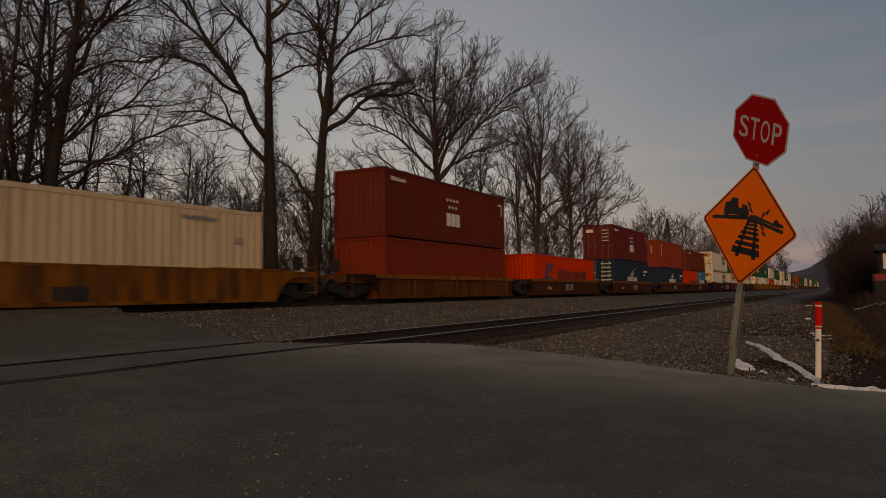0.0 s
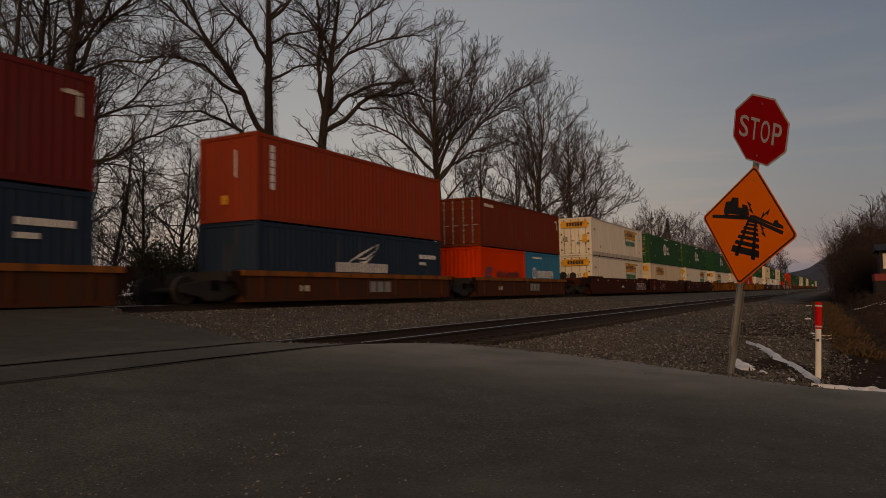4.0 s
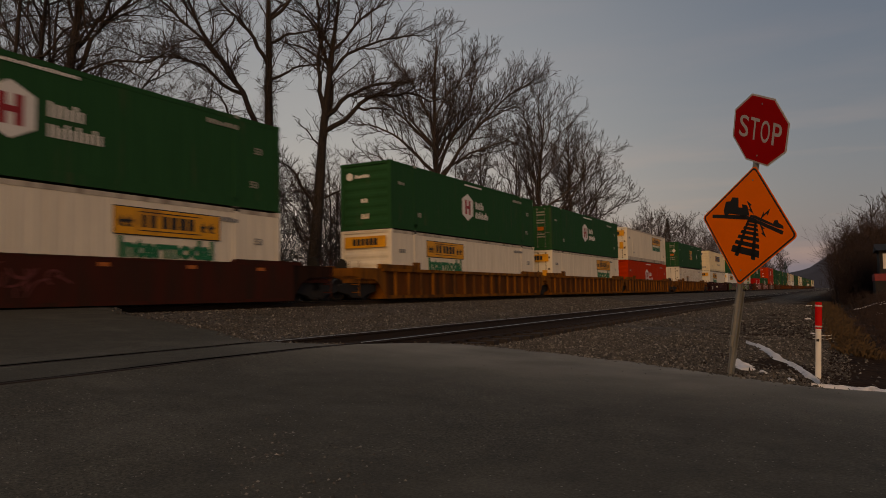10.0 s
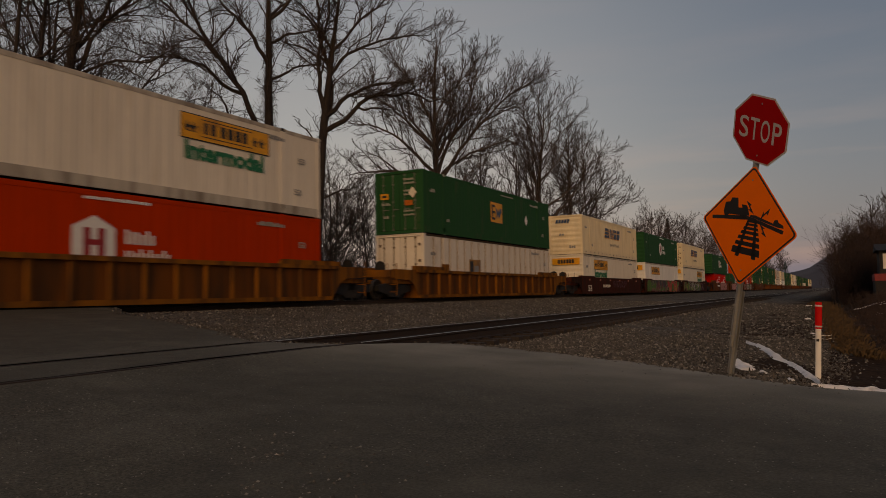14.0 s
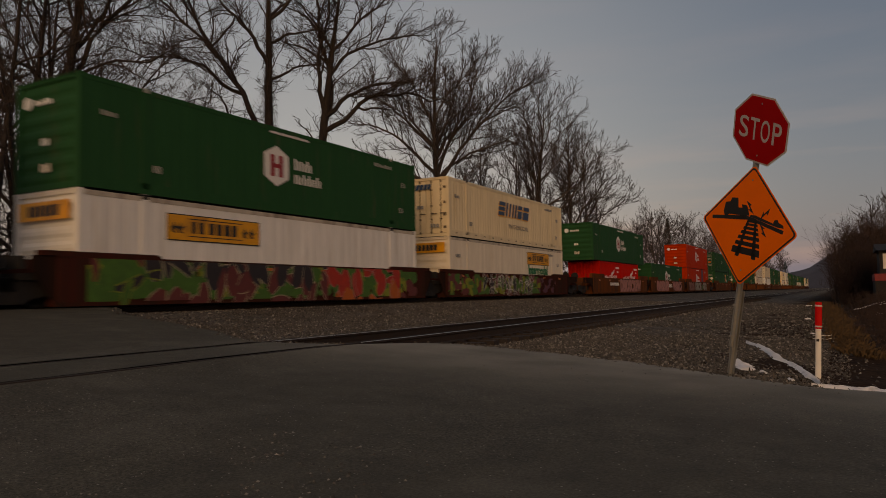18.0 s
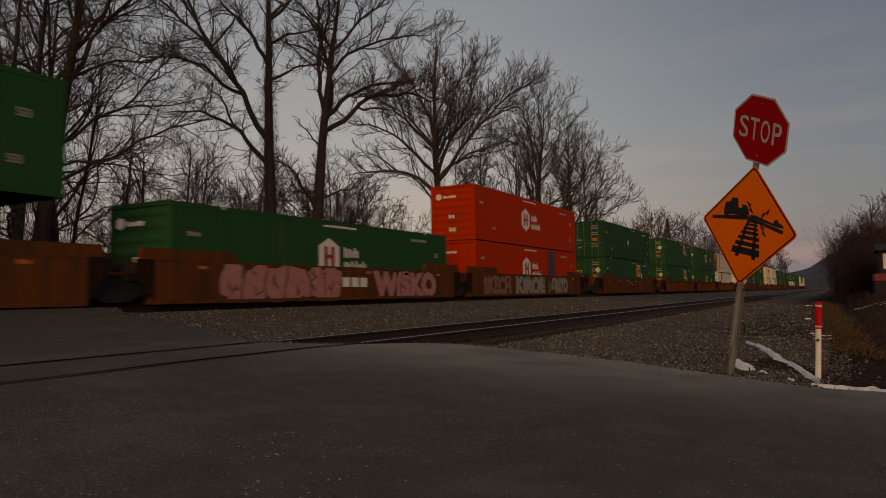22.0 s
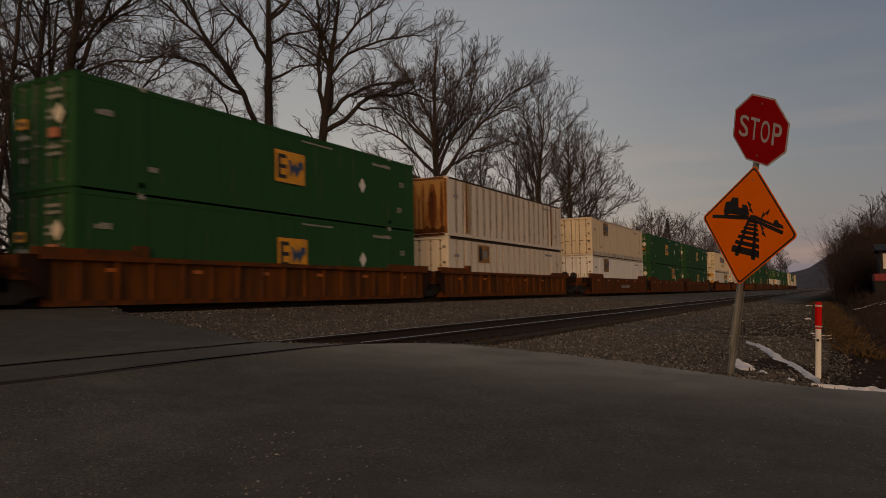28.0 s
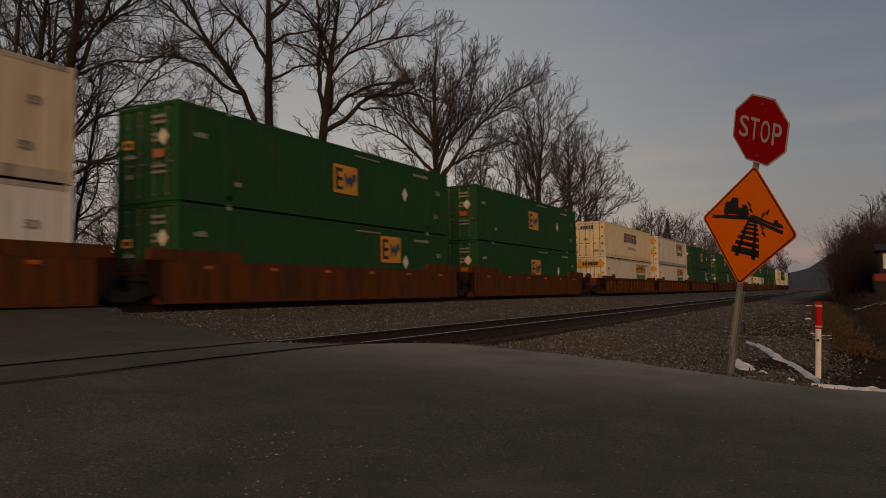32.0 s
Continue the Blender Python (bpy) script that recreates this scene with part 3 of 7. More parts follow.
def scatter_stones():
    """Loose ballast stones on the bed, nearest to the road."""
    rg = random.Random(5)
    b = Build()
    shapes = []
    for k in range(12):
        pts = []
        for sx, sy, sz in ((1, 0, 0), (-1, 0, 0), (0, 1, 0), (0, -1, 0), (0, 0, 1), (0, 0, -1)):
            pts.append(Vector((sx, sy, sz)) * rg.uniform(0.7, 1.2) + Vector([rg.uniform(-0.25, 0.25) for _ in range(3)]))
        shapes.append(pts)
    tri = ((0, 2, 4), (2, 1, 4), (1, 3, 4), (3, 0, 4))
    for k in range(150000):
        u = rg.random()
        if k < 100000:
            y, x = 8.0 + 42 * u ** 2.2, rg.uniform(-16.2, 1.6)
        else:
            y, x = 8.3 + 9 * u ** 1.3, rg.uniform(-5.4, 0.4)
            u *= 0.2
        if y < edge(x) + 0.02 + (rg.random() ** 4) * -0.5:
            continue
        if x > -0.2 and rg.random() < (0.7 if x < 0.1 else 0.97):
            continue
        if x > -2.6 and rg.random() < 0.22:
            continue
        if abs(abs(x - NEAR_C) - 0.7525) < 0.1 or (abs(x - NEAR_C) < 1.3 and rg.random() < 0.7):
            continue
        r = (0.008 + 0.018 * rg.random() ** 1.8) * (1 + 1.1 * u)
        z = max(ground_height(x, y), roadz(x) - 0.02 if y < edge(x) else -9) + r * 0.15
        rot = Euler((rg.uniform(-0.5, 0.5), rg.uniform(-0.5, 0.5), rg.uniform(0, 6))).to_matrix()
        n0 = len(b.v)
        b.v += [tuple(rot @ p * r + Vector((x, y, z))) for p in shapes[k % 12][:5]]
        b.f += [tuple(n0 + i for i in t) for t in tri]
    m = M["stone"]
    n, l = m.node_tree.nodes, m.node_tree.links
    g = n.new("ShaderNodeNewGeometry")
    rr = n.new("ShaderNodeValToRGB")
    rr.color_ramp.elements[0].color = (0.038, 0.035, 0.031, 1)
    rr.color_ramp.elements[1].color = (0.27, 0.248, 0.216, 1)
    e = rr.color_ramp.elements.new(0.8)
    e.color = (0.110, 0.096, 0.080, 1)
    l.new(g.outputs["Random Per Island"], rr.inputs[0])
    l.new(rr.outputs[0], n["Principled BSDF"].inputs["Base Color"])
    return tagged(new("ballast_stones", b.mesh("ballast_stones", m)), "loose grey-brown crushed stone along the tracks", "gravel", kind="stuff")

scatter_stones()

def loose_grit():
    """Crumbled stone lying on the asphalt."""
    rg = random.Random(15)
    b = Build()
    for k in range(9000):
        if k < 7600:
            x, y = rg.gauss(-3.8, 0.9), rg.gauss(2.55, 0.5)
            if noise.noise((x * 1.6, y * 1.6, 8.0)) < -0.15:
                continue
        elif k < 8200:
            x, y = rg.uniform(-15.5, -8), rg.gauss(8.0, 1.6)
        else:
            x, y = rg.uniform(-9, 1.5), rg.uniform(3.0, 9.5)
        if y > edge(x) - 0.05 or min(abs(x - r_) for r_ in r_near + r_far) < 0.14:
            continue
        r = 0.0026 + 0.0105 * rg.random() ** 3.2
        z = roadz(x) + 0.012 * noise.noise((x * 0.6, y * 0.6, 2)) + r * 0.3
        a = rg.uniform(0, 6)
        n0 = len(b.v)
        for j in range(4):
            b.v.append((x + r * math.cos(a + j * 1.57) * rg.uniform(0.7, 1.3), y + r * math.sin(a + j * 1.57) * rg.uniform(0.7, 1.3), z - r * 0.5))
        b.v.append((x + r * rg.uniform(-0.3, 0.3), y, z + r * 0.25))
        b.f += [(n0, n0 + 1, n0 + 4), (n0 + 1, n0 + 2, n0 + 4), (n0 + 2, n0 + 3, n0 + 4), (n0 + 3, n0, n0 + 4)]
    return tagged(new("loose_grit", b.mesh("loose_grit", M["stone"])), "crumbled stone lying on the asphalt", "gravel", kind="stuff")

loose_grit()

# ---------------------------------------------------------------- containers
W = 2.59
def corrugated(length, z0, z1, pitch, depth, flat):
    """A wall along y in the plane x = 0, with upright folds that reach back to -depth."""
    b = Build()
    ys, n = [], max(1, round(length / pitch))
    p = length / n
    ramp = min(0.12, (1 - flat) * 0.3)
    for i in range(n):
        a = i * p
        ys += [(a, 0), (a + p * flat, 0), (a + p * (flat + ramp), -depth), (a + p * (1 - ramp), -depth)]
    ys.append((length, 0))
    for y, d in ys:
        b.v += [(d, y, z0), (d, y, z1)]
    b.f = [(2 * i, 2 * i + 2, 2 * i + 3, 2 * i + 1) for i in range(len(ys) - 1)]
    return b

STYLE = dict(smooth=(0.42, 0.010, 0.74), fine=(0.32, 0.006, 0.62), ribbed=(0.30, 0.020, 0.40), box=(0.278, 0.026, 0.38), wide=(0.80, 0.020, 0.82))
def container(label, L, H, m, style, y0, z0, doors, group, decals=(), xo=0.0):
    """A shipping container; its near end lies at y0 when the clip begins."""
    mt = M[m]
    root = thing("shipping_container", label, "container", group, pose(TX + xo, y0, z0))
    h = W / 2
    pitch, depth, flat = STYLE[style]
    key = (L, H, m, style)
    wall = cached(("wall", *key), lambda: corrugated(L - 0.28, 0.15, H - 0.09, pitch, depth, flat).mesh("side_wall", mt))
    part("side_wall", wall, root, at=pose(h - 0.012, 0.14, 0))
    part("side_wall", wall, root, at=pose(-h + 0.012, L - 0.14, 0, 0, 0, 180))
    def roof():
        b = Build()
        n = int(L / 0.6)
        for i in range(n + 1):
            y = 0.1 + (L - 0.2) * i / n
            for d, zz in ((-0.14, H - 0.035), (-0.06, H - 0.012), (0.06, H - 0.012), (0.14, H - 0.035)):
                b.v += [(-h + 0.05, y + d * 0.9, zz), (h - 0.05, y + d * 0.9, zz)]
        k = len(b.v) // 2
        b.f = [(2 * i, 2 * i + 1, 2 * i + 3, 2 * i + 2) for i in range(k - 1)]
        return b.mesh("roof", mt)
    part("roof", cached(("roof", *key), roof), root)
    part("floor", cached(("cfloor", L), lambda: Build().box(-h + 0.06, 0.06, 0.03, h - 0.06, L - 0.06, 0.14).mesh("floor", M["grime"])), root)
    def bar(z, hh, th):
        return Build().box(-th, 0.17, z, 0, L - 0.17, z + hh)
    rail_m = M["railgrey"] if m in ("boxwhite", "white", "boxdirty") else mt
    deep = 0.29 if L > 14 and style != "wide" else 0.17
    br = cached(("brail", *key), lambda: bar(0.02, deep, 0.05).mesh("bottom_rail", rail_m))
    tr = cached(("trail", *key), lambda: bar(H - 0.155, 0.13, 0.06).mesh("top_rail", rail_m) if m != "rusty" else bar(H - 0.115, 0.09, 0.06).mesh("top_rail", M["railbrown"]))
    for me, nm in ((br, "bottom_rail"), (tr, "top_rail")):
        part(nm, me, root, at=pose(h + (0.006 if nm == "bottom_rail" else -0.002), 0, 0))
        part(nm, me, root, at=pose(-h + 0.002, L, 0, 0, 0, 180))
    post = cached(("post", H, m), lambda: Build().prism([(-0.08, -0.08), (0.065, -0.08), (0.08, -0.065), (0.08, 0.08), (-0.08, 0.08)], "z", 0.12, H - 0.12).mesh("corner_post", mt))
    cast = cached(("cast", m), lambda: Build().box(-0.082, -0.089, 0, 0.082, 0.089, 0.12).mesh("corner_casting", mt if m not in ("boxwhite", "white", "slanted", "boxdirty", "rusty", "green") else M["decfaded"] if m == "green" else M["grime"]))
    cmain = cached(("castm", m), lambda: Build().box(-0.082, -0.089, 0, 0.082, 0.089, 0.12).mesh("corner_casting", mt))
    for sx in (-1, 1):
        for y, rz in ((0.085, 0), (L - 0.085, 90)):
            part("corner_post", post, root, at=pose(sx * (h - 0.08), y, 0, 0, 0, rz if sx > 0 else rz + 180))
            for z in (0, H - 0.12):
                part("corner_casting", cmain, root, at=pose(sx * (h - 0.08), y, z))
    if L > 14:      # lifting posts at the forty-foot points
        lp = cached(("lift", H, m), lambda: Build().box(-0.05, -0.13, 0.16, 0.006, 0.13, H - 0.11).mesh("lifting_post", mt))
        for y in (1.98, L - 1.98):
            part("lifting_post", lp, root, at=pose(h, y, 0))
            part("corner_casting", cast, root, at=pose(h - 0.077, y, H - 0.12), label="pale lifting casting" if m == "green" else "dark lifting casting")
            part("corner_casting", cast, root, at=pose(h - 0.077, y, 0), label="pale lifting casting" if m == "green" else "dark lifting casting")
    # far end
    endw = cached(("endw", H, m), lambda: Build().box(-h + 0.16, -0.02, 0.15, h - 0.16, 0.02, H - 0.11).mesh("end_wall", mt))
    part("end_wall", endw, root, at=pose(0, L - 0.06, 0))
    sill = cached(("sill", m), lambda: Build().box(-h + 0.16, -0.05, 0.01, h - 0.16, 0.05, 0.15).mesh("end_sill", mt))
    head = cached(("head", m), lambda: Build().box(-h + 0.16, -0.05, 0, h - 0.16, 0.05, 0.12).mesh("end_header", mt))
    for y in (0.055, L - 0.055):
        part("end_sill", sill, root, at=pose(0, y, 0))
        part("end_header", head, root, at=pose(0, y, H - 0.12))
    if doors:
        def door():
            pts = [(0.022, H - 0.14), (0.022, 0.17), (-0.022, 0.17)]
            for k in range(1, 5 if L < 14 else 1):
                z = 0.17 + (H - 0.31) * k / 5
                pts += [(-0.022, z - 0.07), (-0.042, z - 0.05), (-0.042, z + 0.05), (-0.022, z + 0.07)]
            return Build().prism(pts + [(-0.022, H - 0.14)], "x", -0.555, 0.555).mesh("door", mt)
        dm = cached(("door", H, m, L < 14), door)
        def rod():
            b = Build().tube([(0, 0, 0.14), (0, 0, H - 0.13)], 0.017, 6)
            for z in (0.2, 0.85, 1.5, H - 0.6, H - 0.2):
                b.box(-0.045, -0.02, z - 0.035, 0.045, 0.03, z + 0.035)
            b.box(-0.02, -0.03, 1.1, 0.30, -0.012, 1.15)
            return b.mesh("locking_bar", mt if m in ("orange", "redorange", "maroon", "brownred") else M["dullsteel"] if m in ("winemaroon", "green", "darkgreen") else M["rustybar"] if L > 14 else M["galv"])
        rm = cached(("rod", H, m, L > 14), rod)
        hg = cached(("hinge", m), lambda: Build().box(-0.09, -0.03, -0.06, 0.05, 0.02, 0.06).mesh("hinge", mt if m not in ("slanted", "boxdirty", "rusty", "white", "boxwhite") else M["rustybar"]))
        for s in (-1, 1):
            d = part("door", dm, root, at=pose(s * 0.565, 0.075, 0))
            for x in (-0.25, 0.28):
                part("locking_bar", rm, d, at=pose(x * s, -0.062, 0))
            for z in (0.45, 1.05, 1.65, H - 0.5):
                part("hinge", hg, d, at=pose(s * 0.50, -0.03, z, 0, 0, 0 if s > 0 else 0))
    else:
        def front():
            b = Build()
            rows = [(0.15, 0.0)]
            flat_style = style in ("smooth", "fine", "ribbed")
            n = 7 if flat_style else 9
            span = (H - 0.26) if flat_style else (W - 0.32)
            for k in range(n):
                z = 0.15 + span * (k + 0.1) / n
                rows += [(z, 0.0), (z + 0.25 * span / n, 0.034), (z + 0.5 * span / n, 0.034), (z + 0.75 * span / n, 0.0)]
            rows.append((0.15 + span, 0.0))
            for z, d in rows:
                if flat_style:
                    b.v += [(-h + 0.16, -d, z), (h - 0.16, -d, z)]
                else:
                    b.v += [(z - h + 0.01, -d, H - 0.11), (z - h + 0.01, -d, 0.15)]
            b.f = [(2 * i, 2 * i + 1, 2 * i + 3, 2 * i + 2) for i in range(len(rows) - 1)]
            return b.mesh("front_wall", mt)
        part("front_wall", cached(("front", H, m, style in ("smooth", "fine", "ribbed")), front), root, at=pose(0, 0.075, 0))
    for d in decals:
        d(root, L, H)
    MOVERS.append((root, root.matrix_basis.copy()))
    return root

# ------------------------------------------------ painted marks: each a thin plate on the side, the end or a door
def plate(name, key, material, outline, parent, y, z, face="side", label="", off=0.008):
    """outline: list of (along, up) in metres. face side: on the camera's side of the container; end: on its near end."""
    def make():
        if face == "side":
            return Build().prism(outline, "x", -0.003, 0.003).mesh(name, M[material])
        return Build().prism(outline, "y", -0.003, 0.003).mesh(name, M[material])
    me = cached(("plate", key, material, face), make)
    at = pose(W / 2 + off, y, z) if face == "side" else pose(y, -0.005 - off, z)
    return part(name, me, parent, label, at)

def rect(w, h):
    return [(0, 0), (w, 0), (w, h), (0, h)]

def bars(parent, y, z, w, h, n, material, face="side", slant=0.0, name="lettering", gap=0.22, seed=1, label="", off=0.010):
    """A row of plain blocks in the size and colour of writing."""
    def make():
        b, rg = Build(), random.Random(seed)
        for i in range(n):
            a = w * i / n
            e = w * (i + 1 - gap) / n
            hh = h * (1.0 if seed < 50 else rg.choice((0.72, 1.0, 0.86)))
            pts = [(a, 0), (e, 0), (e + slant, hh), (a + slant, hh)]
            b.prism(pts, "x" if face == "side" else "y", -0.003, 0.003)
        return b.mesh(name, M[material])
    me = cached(("bars", w, h, n, material, face, slant, gap, seed), make)
    at = pose(W / 2 + off, y, z) if face == "side" else pose(y, -0.006 - off, z)
    return part(name, me, parent, label, at)

def word(parent, text, y, z, size, width, material, bold=0.0, off=0.010, label=""):
    def make():
        me = text_mesh(text, size, width, bold)
        me.materials.append(M[material])
        return me
    me = cached(("word", text, size, width, material), make)
    return part("lettering", me, parent, label, pose(W / 2 + off, y, z))

def hexagon(w, h):
    return [(w / 2, 0), (w, h * 0.22), (w, h * 0.78), (w / 2, h), (0, h * 0.78), (0, h * 0.22)]

def small_marks(seed=0, material="decfaded"):
    def put(root, L, H):
        rg = random.Random(seed)
        bars(root, 0.6, H * 0.66, 0.5, 0.16, 3, material, seed=60 + seed)
        bars(root, 2.2, H * 0.22, 0.30, 0.20, 2, material, seed=61 + seed)
        word(root, "53", L - 1.4, H * 0.24, 0.28, 0.34, material, 0.008, 0.010) if L > 14 else bars(root, L - 1.4, H * 0.24, 0.30, 0.20, 2, material, seed=62 + seed)
        bars(root, L - 3.2, H * 0.84, 1.3, 0.14, 9, material, seed=63 + seed)
        word(root, "53", L - 1.2, H * 0.62, 0.28, 0.34, material, 0.008, 0.010) if L > 14 else bars(root, L - 1.2, H * 0.62, 0.28, 0.18, 2, material, seed=64 + seed)
    return put

def hexmark_logo(at=6.55, z=0.88, two_tone="decred"):
    """White hexagon with a dark red figure, and two lines of white blocks."""
    def put(root, L, H):
        plate("logo_panel", "hexagon", "decwhite", hexagon(1.20, 1.36), root, at, z, label="white hexagon emblem")
        for dy in (0.30, 0.70):
            plate("emblem_bar", "hbar", two_tone, rect(0.20, 0.72), root, at + dy, z + 0.32, off=0.016)
        plate("emblem_bar", "hcross", two_tone, rect(0.20, 0.14), root, at + 0.50, z + 0.61, off=0.020)
        bars(root, at + 1.50, z + 0.68, 0.98, 0.38, 6, "decwhite", seed=71, gap=0.42)
        bars(root, at + 1.50, z + 0.20, 1.50, 0.36, 10, "decwhite", seed=74, gap=0.45)
        bars(root, at + 0.3, H * 0.91, 2.0, 0.09, 14, "decwhite", seed=72)
    return put

def hexmark_end(root, L, H):
    plate("end_emblem", "hexs", "decwhite", hexagon(0.32, 0.36), root, -0.95, H * 0.74, "end")
    bars(root, -0.5, H * 0.77, 0.75, 0.14, 5, "decwhite", "end", seed=73)
    bars(root, -0.2, H * 0.40, 0.36, 0.20, 2, "decwhite", "end", seed=74)
    bars(root, -0.2, H * 0.16, 0.42, 0.22, 3, "deccream", "end", seed=75)

def door_marks(root, L, H):
    """Small plates on a pair of doors."""
    for k, z in enumerate((0.84, 0.78, 0.66, 0.60, 0.34, 0.28)):
        bars(root, 0.30, H * z, 0.55, 0.09, 6, "decfaded", "end", seed=80 + k, off=0.05)
    plate("caution_plate", "caut", "reflector", rect(0.42, 0.24), root, 0.35, H * 0.44, "end", off=0.05)
    bars(root, -0.9, H * 0.46, 0.5, 0.12, 4, "decfaded", "end", seed=88, off=0.05)
    bars(root, -0.8, H * 0.25, 0.3, 0.16, 2, "decfaded", "end", seed=89, off=0.05)

def amber_panel(at=9.85, z=1.84, below=True, wdt=3.6):
    """Yellow panel with a black edge and black blocks; the green word below it."""
    def put(root, L, H):
        hh = 0.70
        plate("panel_border", ("pb", wdt), "decblack", rect(wdt + 0.06, hh + 0.06), root, at - 0.03, z - 0.03, off=0.008)
        plate("logo_panel", ("yp", wdt), "decyellow", rect(wdt, hh), root, at, z, label="yellow name panel", off=0.014)
        for k, (dy, w) in enumerate(((0.85, 0.16), (1.12, 0.20), (1.50, 0.22), (1.80, 0.24), (2.10, 0.26), (2.42, 0.22))):
            bars(root, at + dy, z + 0.20, w, 0.34, 1 if k % 2 else 2, "decblack", seed=2, off=0.020, gap=0.12)
        plate("panel_stripe", ("ys", wdt), "decblack", rect(wdt - 1.5, 0.025), root, at + 0.75, z + 0.10, off=0.020)
        plate("panel_stripe", ("ys", wdt), "decblack", rect(wdt - 1.5, 0.025), root, at + 0.75, z + 0.60, off=0.020)
        for s_ in (0.10, 0.32, wdt - 0.75, wdt - 0.45):
            plate("panel_scroll", "scroll", "decblack", [(0, 0.16), (0.06, 0.02), (0.24, 0), (0.14, 0.08), (0.30, 0.22), (0.16, 0.18), (0.12, 0.32), (0.06, 0.22)], root, at + s_, z + 0.18, off=0.020)
        if below:
            word(root, "Intermodal", at + 0.12, z - 0.58, 0.72, 3.25, "decgreen", 0.032, label="green word on the side")
    return put

def amber_end(root, L, H):
    plate("end_panel", "hep", "decyellow", rect(2.1, 0.48), root, -1.05, H * 0.74, "end", label="yellow name panel", off=0.055)
    bars(root, -0.62, H * 0.74 + 0.10, 1.3, 0.28, 6, "decblack", "end", seed=3, off=0.062)

def amber_door(root, L, H):
    amber_end(root, L, H)
    plate("caution_plate", "cautb", "decyellow", rect(0.34, 0.60), root, 0.62, H * 0.34, "end", off=0.055)
    bars(root, -0.95, H * 0.40, 0.42, 0.34, 2, "decgrey", "end", seed=90, off=0.055)
    bars(root, 0.16, H * 0.30, 0.3, 0.2, 2, "decgrey", "end", seed=91, off=0.055)

def slanted_name(root, L, H):
    """A row of slanted dark blue bars, and the grey word below."""
    y, z = 5.72, 1.53
    def stroke(*quads, m="decblue"):
        b = Build()
        for a, e, c, d in quads:
            b.prism([(a + 0.28 * c, c), (e + 0.28 * c, c), (e + 0.28 * d, d), (a + 0.28 * d, d)], "x", -0.003, 0.003)
        return b.mesh("name_block", M[m])
    blocks = (
        ((0.0, 0.86, 0, .20), (0.0, 0.86, .28, .48), (0.0, 0.86, .56, .77)),
        ((1.02, 1.24, 0, .77), (1.46, 1.68, 0, .77), (1.90, 2.12, 0, .77)),
        ((2.28, 2.52, 0, .77),),
        ((2.68, 3.32, .54, .77), (2.68, 3.32, .0, .44)),
        ((3.50, 4.36, .54, .77), (3.50, 4.36, .0, .44)))
    for k, q in enumerate(blocks):
        part("name_block", cached(("slanted", k), lambda: stroke(*q)), root, "dark blue slanted block", pose(W / 2 + 0.016, y, z))
        part("name_shadow", cached(("slantshade", k), lambda: stroke(*q, m="decyellow")), root, "ochre edge under a block", pose(W / 2 + 0.008, y - 0.05, z - 0.06))
    word(root, "INTERMODAL", 7.2, 0.88, 0.34, 2.9, "decgrey", label="grey word on the side")

def slanted_end(root, L, H):
    bars(root, 0.7, 0.16, 14.8, 0.055, 14, "grime", seed=16, gap=0.88, name="rail_slot", off=0.010)
    bars(root, -0.75, H * 0.80, 1.1, 0.26, 5, "decblue", "end", slant=0.08, seed=4, off=0.05)
    bars(root, -0.45, H * 0.48, 0.4, 0.16, 2, "decgrey", "end", seed=92, off=0.05)
    bars(root, 0.3, H * 0.15, 0.5, 0.2, 3, "decgrey", "end", seed=93, off=0.05)

def squared_logo(at, z, wdt=1.5, h=1.08, field="decyellow"):
    """Yellow square with dark and blue blocks."""
    def put(root, L, H):
        plate("logo_border", ("eb", wdt), "decblack", rect(wdt + 0.06, h + 0.06), root, at - 0.03, z - 0.03, off=0.008)
        plate("logo_panel", ("ep", wdt, field), field, rect(wdt, h), root, at, z, label="yellow square emblem", off=0.014)
        plate("emblem_bar", ("e1", h), "decblack", rect(0.14, h * 0.76), root, at + 0.12, z + 0.12 * h, off=0.020)
        for k in range(3):
            plate("emblem_bar", ("e2", h), "decblack", rect(0.30, 0.13), root, at + 0.26, z + (0.12 + 0.32 * k) * h, off=0.020)
        plate("emblem_arrow", ("e3", h), "decblue", [(0.10, 0.62), (0.0, 0.62), (0.14, 0.05), (0.28, 0.30), (0.42, 0.05), (0.60, 0.34), (0.74, 0.40), (0.74, 0.62), (0.52, 0.62), (0.46, 0.40), (0.34, 0.56), (0.22, 0.40)], root, at + 0.66, z + 0.16 * h, off=0.020, label="blue arrow shape")
    return put

def squared_marks(seed, diamond=12.0, material="decwhite"):
    def put(root, L, H):
        small_marks(seed)(root, L, H)
        plate("placard", "diam", material, [(0.22, 0), (0.44, 0.30), (0.22, 0.60), (0, 0.30)], root, diamond, H * 0.42, label="white diamond placard")
        bars(root, 8.6, H * 0.90, 1.7, 0.07, 13, "decfaded", seed=95)
    return put

def squared_end(root, L, H):
    door_marks(root, L, H)
    plate("end_panel", "eep", "decyellow", rect(0.42, 0.26), root, -0.95, H * 0.56, "end", off=0.055)
    plate("end_mark", "eem", "decblack", rect(0.26, 0.12), root, -0.87, H * 0.56 + 0.07, "end", off=0.060)
    plate("placard", "diame", "deccream", [(0.22, 0), (0.44, 0.26), (0.22, 0.52), (0, 0.26)], root, 0.55, H * 0.55, "end", off=0.055)

